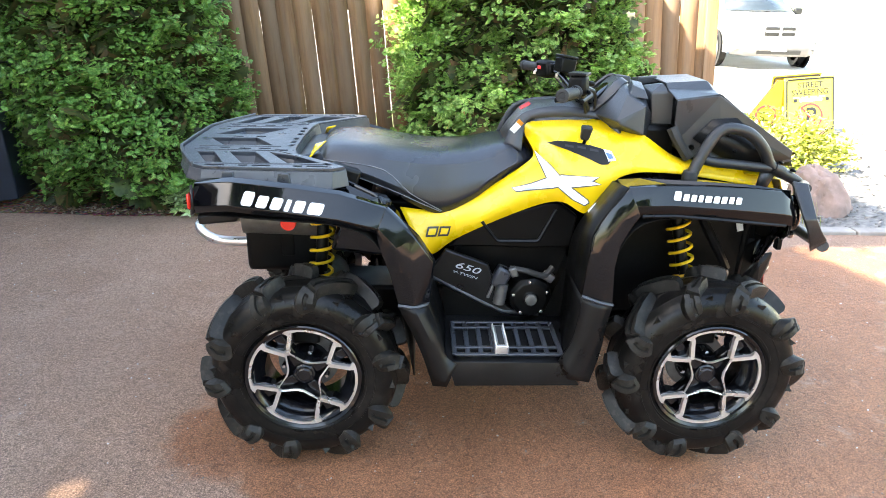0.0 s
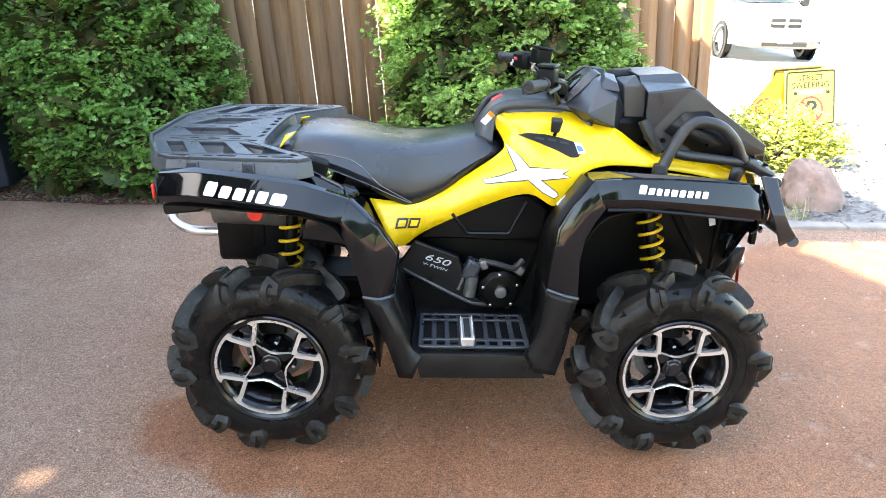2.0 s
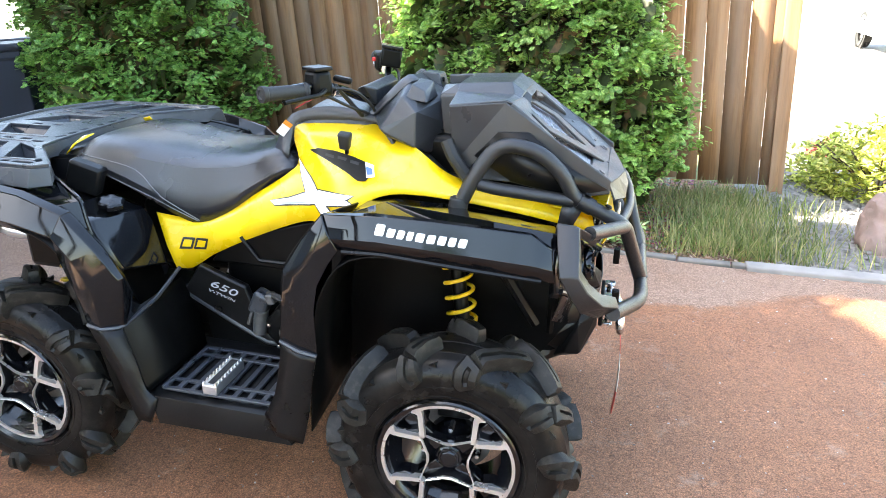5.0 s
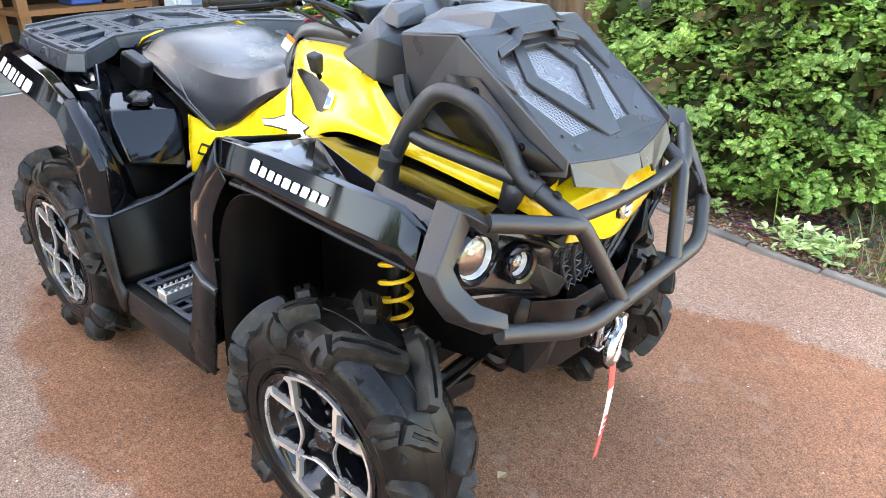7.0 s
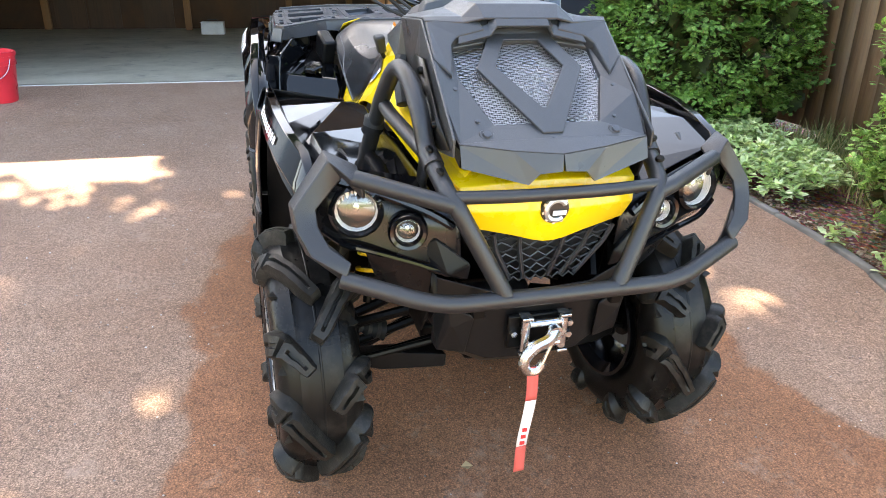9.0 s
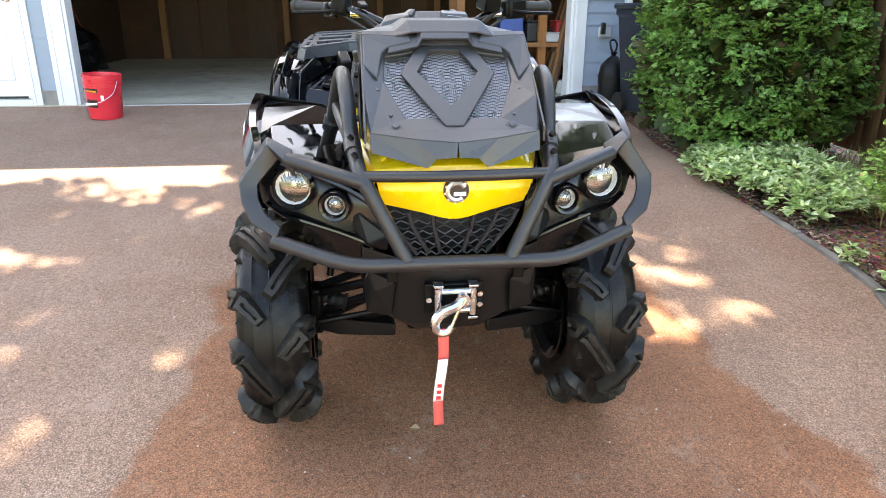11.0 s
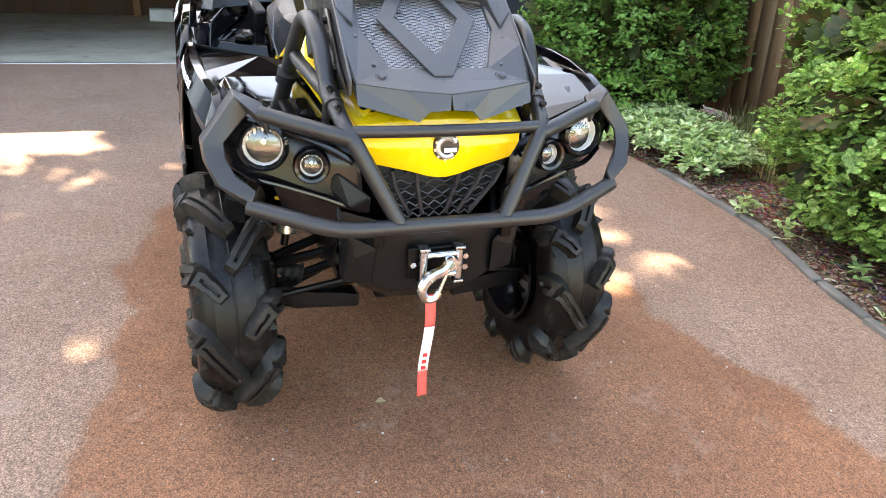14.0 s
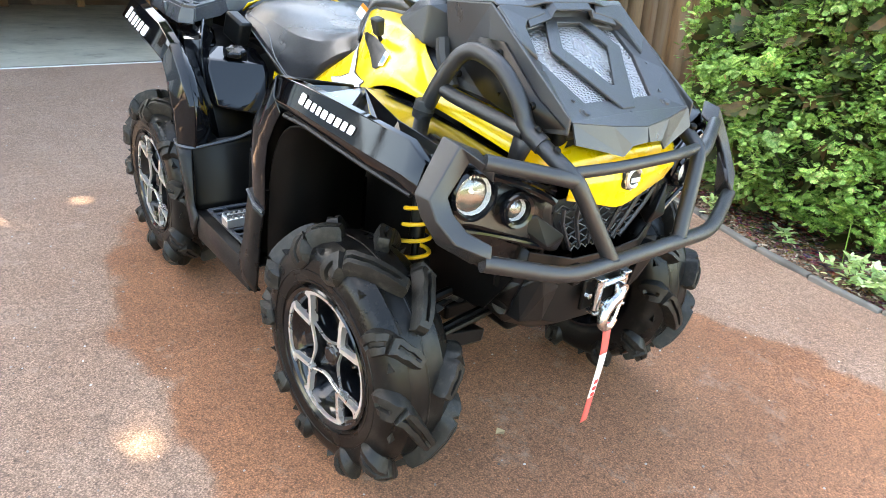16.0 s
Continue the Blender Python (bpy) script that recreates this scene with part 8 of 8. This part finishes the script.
def bull_bar():
    r = 0.0185
    low = [(0.990, -0.445, 0.747), (1.063, -0.262, 0.705), (1.066, 0.262, 0.705), (0.990, 0.445, 0.747)]
    b = part("bull_bar", tube(low, r, 16, 0.06), "powder", atv, "matt black tubular front bull bar")
    for s in (-1, 1):
        part("upright", tube([(1.064, s * 0.122, 0.703), (1.005, s * 0.218, 0.885), (0.985, s * 0.232, 0.905), (0.900, s * 0.246, 0.948)], r, 16, 0.05), "powder", b)
        part("hoop", tube([(0.905, s * 0.246, 0.946), (0.866, s * 0.250, 0.966), (0.838, s * 0.254, 1.022), (0.775, s * 0.262, 1.082), (0.672, s * 0.270, 1.100), (0.617, s * 0.290, 1.020), (0.578, s * 0.305, 0.930)], 0.0195, 16, 0.075), "powder", b)
        part("hoop_foot", lathe([(0.024, -0.012), (0.026, 0.0), (0.022, 0.02), (0.020, 0.022)], 16, "z", (0.577, s * 0.305, 0.936)), "rubber", b)
        part("lower_hoop_bar", tube([(0.624, s * 0.287, 0.992), (0.660, s * 0.283, 0.983), (0.866, s * 0.252, 0.956)], 0.0165, 14, 0.05), "powder", b)
        part("side_tube", tube([(1.000, s * 0.225, 0.890), (0.992, s * 0.260, 0.900), (0.918, s * 0.405, 0.928)], 0.0175, 14, 0.03), "powder", b)
        part("mount_plate", poly([(0.900, s * 0.248, 0.955), (0.842, s * 0.252, 0.962), (0.828, s * 0.256, 0.872), (0.862, s * 0.252, 0.872)], [(0, 1, 2, 3)]), "powder", b, solid=0.008)
        # bolted sleeve on the joint
        part("sleeve", tube([(0.915, s * 0.2445, 0.941), (0.880, s * 0.2490, 0.959)], 0.022, 16), "powder", b)
        for p in ((0.902, s * 0.252, 0.974), (0.955, s * 0.243, 0.945)):
            part("bolt", moved(lathe([(0, 0.006), (0.006, 0.006), (0.009, 0.003), (0.010, 0.0)], 14, "z"), Matrix.Translation(p) @ pose(0, 0, 0, s * 25, 25, 0)), "frame", b)
        # folded corner plate
        rear = [(0.880, s * 0.395, 0.938), (0.842, s * 0.455, 0.962), (0.862, s * 0.528, 0.862), (0.884, s * 0.524, 0.822), (0.912, s * 0.502, 0.772), (0.955, s * 0.440, 0.732)]
        front = [(0.935, s * 0.392, 0.916), (0.892, s * 0.452, 0.956), (0.903, s * 0.522, 0.862), (0.926, s * 0.518, 0.826), (0.962, s * 0.497, 0.788), (1.002, s * 0.434, 0.758)]
        inner = [(0.932, s * 0.388, 0.890), (0.895, s * 0.425, 0.925), (0.905, s * 0.482, 0.862), (0.925, s * 0.480, 0.832), (0.955, s * 0.462, 0.800), (0.990, s * 0.425, 0.780)]
        part("corner_plate", loft([rear, front, inner]), "powder", b, solid=0.010, bevel=0.003)
        part("corner_block", hull_bm([(0.895, s * 0.505, 0.83), (0.962, s * 0.497, 0.788), (1.002, s * 0.434, 0.758), (0.912, s * 0.502, 0.765), (0.955, s * 0.440, 0.725), (0.93, s * 0.515, 0.826), (0.98, s * 0.43, 0.785)]), "powder", b, bevel=0.004)
    part("cross_tube", tube([(0.990, -0.228, 0.903), (1.012, -0.10, 0.906), (1.012, 0.10, 0.906), (0.990, 0.228, 0.903)], 0.0135, 14, 0.06), "powder", b)
    # weld seams
    for s in (-1, 1):
        part("weld", lathe([(0.0185, -0.002), (0.0225, 0.0), (0.0185, 0.002)], 16, "z", (1.060, s * 0.128, 0.717)), "powder", b)
        part("rubber_stop", box(1.0, s * 0.16, 0.655, 0.02, 0.028, 0.05), "frame", b, bevel=0.004)


bull_bar()

# yellow nose under the shroud
nose_half = [[(0.948, -0.176, 0.818), (0.958, -0.09, 0.799), (0.962, 0, 0.778)], [(0.962, -0.188, 0.858), (0.974, -0.09, 0.858), (0.977, 0, 0.857)], [(0.940, -0.198, 0.902), (0.952, -0.09, 0.912), (0.955, 0, 0.915)], [(0.80, -0.225, 0.930), (0.80, -0.1, 0.955), (0.80, 0, 0.960)]]
rails = [h + [(x, -y, z) for x, y, z in h[-2::-1]] for h in nose_half]
part("nose", loft([resample(r, 16) for r in rails]), "yellow", atv, "yellow nose panel", solid=0.005, bevel=0.003)
bd = part("nose_badge", lathe([(0, 0.012), (0.030, 0.011), (0.032, 0.006), (0.032, -0.004)], 32, "x", (0.972, 0, 0.858)), "blackdecal", atv, "round black and silver badge")
arc = bmesh.new()
ringpts = [(0.9855, 0.022 * math.cos(a), 0.858 + 0.022 * math.sin(a)) for a in [0.55 + 4.9 * i / 20 for i in range(21)]]
tube(ringpts, 0.0058, 6, bm=arc)
part("badge_arc", arc, "machined", bd)
for k in range(8):
    u = 0.75 + 4.5 * k / 7
    part("badge_tooth", box(0.9850, 0.0275 * math.cos(u), 0.858 + 0.0275 * math.sin(u), 0.003, 0.007, 0.0055, (math.degrees(u), 0, 0)), "machined", bd)
part("badge_bar", box(0.9865, 0.008, 0.852, 0.003, 0.030, 0.010), "white", bd)


def hood_deck():
    # black deck between fender and hood, and the dark hood under the shroud
    both("hood_deck", loft([[(0.56, -0.315, 0.918), (0.70, -0.288, 0.898), (0.84, -0.262, 0.872), (0.91, -0.24, 0.850)], [(0.56, -0.24, 0.905), (0.70, -0.225, 0.885), (0.84, -0.205, 0.862), (0.93, -0.19, 0.835)]], 10), "gloss", atv, solid=0.004)
    part("hood_core", box(0.70, 0, 0.93, 0.40, 0.36, 0.10), "frame", atv, bevel=0.02)
    part("radiator", box(0.74, 0, 1.03, 0.30, 0.34, 0.10, (0, 33, 0)), "darkhole", atv, bevel=0.01)
    part("duct_box", box(0.50, 0, 1.0, 0.14, 0.30, 0.16), "frame", atv, bevel=0.02)


hood_deck()

# fascia with head and fog lamps
FAS = [
    [(0.840, -0.485, 0.905), (0.862, -0.435, 0.912), (0.872, -0.385, 0.905), (0.892, -0.31, 0.880), (0.915, -0.23, 0.852), (0.925, -0.19, 0.845)],
    [(0.846, -0.490, 0.850), (0.862, -0.440, 0.845), (0.872, -0.390, 0.840), (0.896, -0.31, 0.812), (0.918, -0.235, 0.795), (0.925, -0.185, 0.79)],
    [(0.850, -0.480, 0.800), (0.872, -0.435, 0.785), (0.886, -0.385, 0.778), (0.908, -0.31, 0.752), (0.925, -0.235, 0.728), (0.930, -0.18, 0.715)],
    [(0.840, -0.470, 0.785), (0.858, -0.430, 0.765), (0.872, -0.38, 0.755), (0.890, -0.31, 0.728), (0.905, -0.235, 0.700), (0.91, -0.18, 0.69)],
]
sheet_part("fascia", FAS, "satin", 18, 0.005, "glossy black lamp surround")
both("fascia_trim", tube([(0.865, -0.468, 0.800), (0.890, -0.425, 0.772), (0.905, -0.37, 0.760), (0.922, -0.28, 0.732), (0.938, -0.21, 0.706)], 0.007, 8, 0.02), "gloss", atv)
both("lamp_brow", tube([(0.868, -0.43, 0.905), (0.895, -0.34, 0.880), (0.925, -0.25, 0.845), (0.942, -0.205, 0.818)], 0.010, 8, 0.03), "gloss", atv)


# dark panel under the lamps, in front of the suspension
both("lamp_underside", loft([[(0.868, -0.385, 0.762), (0.884, -0.31, 0.732), (0.898, -0.235, 0.705)], [(0.840, -0.350, 0.66), (0.855, -0.30, 0.63), (0.870, -0.235, 0.60)]]), "satin", atv, solid=0.005, bevel=0.003)


def lamp_unit(name, x, y, z, r, label):
    for s in (-1, 1):
        m = pose(x, s * y, z, 0, -4, s * 8)
        a = part(name, moved(lathe([(r * 1.22, -0.005), (r * 1.25, 0.012), (r * 1.10, 0.018), (r * 1.0, 0.010), (r * 0.98, -0.03), (0.0, -0.045)], 32, "x", cap=False), m), "gloss", atv, label)
        part("reflector", moved(lathe([(r * 0.98, 0.006), (r * 0.86, -0.014), (r * 0.62, -0.028), (r * 0.34, -0.037), (r * 0.12, -0.040), (0.0, -0.040)], 16, "x", cap=False), m), "lampsilver", a, smooth=False)
        # vertical flutes of the reflector
        for k in range(9):
            f = (k - 4) / 4
            top, low = r * 0.90 * math.sqrt(1 - 0.80 * f * f), r * (-0.10 + 0.12 * abs(f))
            part("reflector_rib", moved(tube([(-0.010, f * r * 0.80, top), (-0.016, f * r * 0.76, (top + low) / 2), (-0.018, f * r * 0.72, low)], r * 0.085, 8), m), "chrome" if k % 2 else "lampsilver", a)
        part("bulb_shield", moved(lathe([(0, -0.002), (r * 0.15, -0.005), (r * 0.17, -0.022)], 16, "x", (0, 0, r * 0.12), cap=False), m), "zinc", a)
        g = part("lens", moved(lathe([(0.0, 0.016), (r * 0.4, 0.0145), (r * 0.8, 0.010), (r * 1.0, 0.004)], 32, "x", cap=False), m), "lens", a, solid=0.002)
        g.visible_shadow = False


lamp_unit("headlamp", 0.884, 0.398, 0.846, 0.045, "clear round headlamp with a chrome reflector")
lamp_unit("fog_lamp", 0.912, 0.296, 0.806, 0.026, "small round fog lamp in a black ring")
for s in (-1, 1):
    part("lamp_ring", moved(lathe([(0.030, 0.004), (0.031, 0.018), (0.037, 0.020), (0.041, 0.012), (0.041, -0.012)], 32, "x", cap=False), pose(0.912, s * 0.296, 0.806, 0, -4, s * 8)), "gloss", atv, solid=0.002)
for s in (-1, 1):
    hull([(0.905, s * 0.275, 0.765), (0.925, s * 0.240, 0.790), (0.958, s * 0.165, 0.735), (0.940, s * 0.165, 0.685), (0.905, s * 0.255, 0.700), (0.955, s * 0.215, 0.712), (0.86, s * 0.20, 0.72)], "cheek_block", "matt", atv, 0.006)


def grille():
    # flat near-black backing gives the shade behind the grille wires
    g = part("grille", poly([(0.905, -0.19, 0.80), (0.905, 0.19, 0.80), (0.895, 0.09, 0.655), (0.895, -0.09, 0.655)], [(0, 1, 2, 3)]), "darkhole", atv, "black honeycomb grille", solid=0.01)
    for k in range(9):
        z = 0.668 + 0.0145 * k
        w = 0.085 + 0.10 * (z - 0.655) / 0.145
        n = 14
        pts = [(0.918 + (0.0 if i % 2 else 0.004), -w + 2 * w * i / n, z + (0.005 if (i + k) % 2 else -0.005)) for i in range(n + 1)]
        part("grille_wire", tube(pts, 0.0023, 5), "shroud", g)
    for u0, u1 in ((-0.115, -0.062), (-0.055, -0.030), (0.055, 0.030), (0.115, 0.062), (-0.165, -0.095), (0.165, 0.095)):
        part("grille_rib", tube([(0.938, u0, 0.792), (0.930, u0 * 0.8 + u1 * 0.2, 0.75), (0.918, u1, 0.668)], 0.0055, 6), "shroud", g)
    part("sill_panel", loft([[(0.915, -0.23, 0.69), (0.955, -0.12, 0.665), (0.96, 0, 0.660), (0.955, 0.12, 0.665), (0.915, 0.23, 0.69)], [(0.905, -0.225, 0.60), (0.945, -0.12, 0.585), (0.95, 0, 0.580), (0.945, 0.12, 0.585), (0.905, 0.225, 0.60)], [(0.895, -0.205, 0.50), (0.935, -0.11, 0.475), (0.94, 0, 0.470), (0.935, 0.11, 0.475), (0.895, 0.205, 0.50)], [(0.80, -0.16, 0.42), (0.84, -0.09, 0.40), (0.85, 0, 0.40), (0.84, 0.09, 0.40), (0.80, 0.16, 0.42)]]), "matt", atv, "matt black front skid plate", solid=0.006, bevel=0.006)
    both("skid_wing", poly([(0.905, -0.225, 0.60), (0.895, -0.205, 0.50), (0.80, -0.16, 0.42), (0.70, -0.20, 0.47), (0.78, -0.225, 0.56)], [(0, 1, 2, 3, 4)]), "matt", atv, solid=0.005)
    both("side_skirt", loft([[(0.915, -0.23, 0.69), (0.905, -0.225, 0.60), (0.897, -0.21, 0.51)], [(0.84, -0.235, 0.70), (0.80, -0.23, 0.60), (0.79, -0.215, 0.52)]]), "matt", atv, solid=0.005)
    hull([(0.872, -0.228, 0.498), (0.908, -0.234, 0.592), (0.958, -0.215, 0.640), (0.958, -0.205, 0.585), (0.918, -0.226, 0.500), (0.93, -0.16, 0.490), (0.955, -0.15, 0.60), (0.84, -0.20, 0.468), (0.90, -0.21, 0.63)], "skid_corner", "matt", atv, 0.005, mirror=True)


grille()


def winch():
    w = part("winch_fairlead", box(0.968, 0, 0.560, 0.012, 0.155, 0.085), "frame", atv, "winch fairlead with bright steel rollers", bevel=0.004)
    for y in (-0.043, 0.048):
        part("roller", tube([(0.990, y, 0.522), (0.990, y, 0.600)], 0.0105, 14), "zinc", w)
        for z in (0.515, 0.607):
            part("roller_cap", box(0.988, y, z, 0.03, 0.026, 0.008), "zinc", w, bevel=0.002)
    for z in (0.590, 0.535):
        part("roller", tube([(0.992, -0.035, z), (0.992, 0.040, z)], 0.009, 14), "zinc", w)
    for y, z in ((-0.066, 0.562), (0.068, 0.575), (0.068, 0.545)):
        part("bolt", lathe([(0, 0.012), (0.008, 0.012), (0.009, 0.0)], 6, "x", (0.974, y, z)), "zinc", w)
    hook = tube([(1.005, 0.020, 0.575), (1.018, 0.004, 0.560), (1.022, -0.030, 0.550), (1.026, -0.052, 0.530), (1.028, -0.056, 0.505), (1.028, -0.042, 0.488), (1.028, -0.020, 0.490), (1.028, -0.010, 0.508)], 0.0160, 10, 0.018, r2=0.010)
    hk = part("winch_hook", hook, "zinc", w, "bright zinc winch hook")
    part("latch", tube([(1.024, 0.010, 0.560), (1.030, -0.012, 0.508)], 0.005, 8), "zinc", hk)
    part("eye", lathe([(0.007, -0.008), (0.018, -0.008), (0.018, 0.008), (0.007, 0.008)], 18, "x", (1.010, 0.020, 0.572), close=True), "zinc", hk)
    # pull strap in three lengths, red, white and red
    def strap_at(z):
        f = (0.500 - z) / 0.30
        return 1.030 + 0.010 * math.sin(3 * f), -0.034 - 0.010 * f + 0.004 * math.sin(7 * f), 0.08 - 0.18 * math.sin(2.2 * f)
    for k, (z1, z0, mt) in enumerate(((0.502, 0.415, "strap"), (0.415, 0.285, "strapwhite"), (0.285, 0.200, "strap"))):
        l, r = [], []
        for i in range(9):
            z = z1 + (z0 - z1) * i / 8
            x, y, tw = strap_at(z)
            hw = 0.0135
            l.append((x - hw * math.sin(tw), y - hw * math.cos(tw), z))
            r.append((x + hw * math.sin(tw), y + hw * math.cos(tw), z))
        part("pull_strap", loft([l, r]), mt, w, "faded red and white webbing strap", solid=0.002)
    for z in (0.335, 0.315, 0.296):
        x, y, tw = strap_at(z)
        part("strap_print", box(x + 0.0025, y, z, 0.0012, 0.012, 0.010), "reddecal", w)


winch()


# ---- handlebar ----
def handlebar():
    half = [(0.112, -0.420, 1.215), (0.182, -0.298, 1.221), (0.222, -0.212, 1.206), (0.250, -0.120, 1.165), (0.256, -0.050, 1.148)]
    h = part("handlebar", tube(half + [(x, -y, z) for x, y, z in half[::-1]], 0.011, 12, 0.05), "rimblack", atv, "black steel handlebar with black rubber grips")
    for s in (-1, 1):
        g = bmesh.new()
        prof = [(0.0, 0.0), (0.010, 0.0), (0.012, -0.003), (0.0205, -0.002), (0.0215, 0.004), (0.0205, 0.010)] + [(0.0172 + (0.0012 if k % 2 else 0), 0.013 + 0.006 * k) for k in range(17)] + [(0.0165, 0.118), (0.0215, 0.124), (0.0215, 0.130), (0.012, 0.131)]
        lathe(prof, 18, "y", bm=g)
        m = pose(0.109, s * 0.427, 1.2145, -2 if s < 0 else 2, 0, -30 if s < 0 else 210)
        part("grip", moved(g, m), "rubber", h)
        part("lever", tube([(0.215, s * 0.285, 1.210), (0.222, s * 0.33, 1.204), (0.170, s * 0.43, 1.198)], 0.006, 8, 0.03), "frame", h)
        part("clamp", box(0.198, s * 0.262, 1.216, 0.045, 0.03, 0.050, (0, 0, s * 30)), "frame", h, bevel=0.008)
        part("mirror_boss", lathe([(0, -0.02), (0.014, -0.02), (0.014, 0.02)], 12, "y", (0.215, s * 0.225, 1.200)), "zinc", h)
        part("bar_riser", tube([(0.262, s * 0.045, 1.150), (0.268, s * 0.045, 1.100)], 0.014, 10), "frame", h)
    part("throttle_box", moved(box(0, 0, 0, 0.064, 0.060, 0.066, taper=0.85), pose(0.190, -0.272, 1.226, 0, 0, -30)), "frame", h, bevel=0.012)
    part("throttle_lid", moved(box(0, 0, 0.036, 0.060, 0.056, 0.010), pose(0.190, -0.272, 1.226, 0, 0, -30)), "matt", h, bevel=0.003)
    part("thumb_lever", tube([(0.172, -0.290, 1.190), (0.135, -0.312, 1.184), (0.110, -0.325, 1.186)], 0.008, 8, 0.01), "frame", h)
    part("bar_end_guard", moved(box(0, 0, 0, 0.05, 0.028, 0.016), pose(0.232, -0.205, 1.226, 0, 12, 10)), "frame", h, bevel=0.006)
    part("switch_block", moved(box(0, 0, 0, 0.058, 0.080, 0.066), pose(0.182, 0.292, 1.216, 0, 0, 30)), "frame", h, bevel=0.012)
    for k, mt in enumerate(("reddecal", "greydecal", "strapwhite")):
        part("switch", box(0.150 - 0.004 * k, 0.285 + 0.020 * k, 1.222 - 0.012 * k, 0.014, 0.014, 0.013), mt, h, bevel=0.003)
    part("reservoir", moved(box(0, 0, 0, 0.064, 0.058, 0.056), pose(0.236, 0.200, 1.240, 0, 10, 20)), "frame", h, bevel=0.006)
    part("reservoir_lid", moved(box(0, 0, 0.032, 0.068, 0.062, 0.010), pose(0.236, 0.200, 1.240, 0, 10, 20)), "matt", h, bevel=0.003)
    hull(sym([(0.238, -0.120, 1.190), (0.262, -0.130, 1.200), (0.290, -0.100, 1.188), (0.285, -0.085, 1.140), (0.235, -0.075, 1.150)]), "stem_cover", "shroud", h, 0.004)
    both("cable", tube([(0.215, -0.25, 1.210), (0.262, -0.20, 1.200), (0.285, -0.13, 1.150), (0.29, -0.08, 1.095)], 0.0045, 6, 0.04), "rubber", h)
    both("cable", tube([(0.205, -0.27, 1.195), (0.245, -0.19, 1.150), (0.265, -0.12, 1.125), (0.27, -0.06, 1.095)], 0.0045, 6, 0.04), "rubber", h)
    both("cable", tube([(0.222, -0.235, 1.215), (0.235, -0.175, 1.165), (0.255, -0.125, 1.115)], 0.006, 6, 0.04), "rubber", h)
    part("steering_post", tube([(0.262, 0, 1.145), (0.33, 0, 0.98)], 0.022, 10), "frame", h)


handlebar()
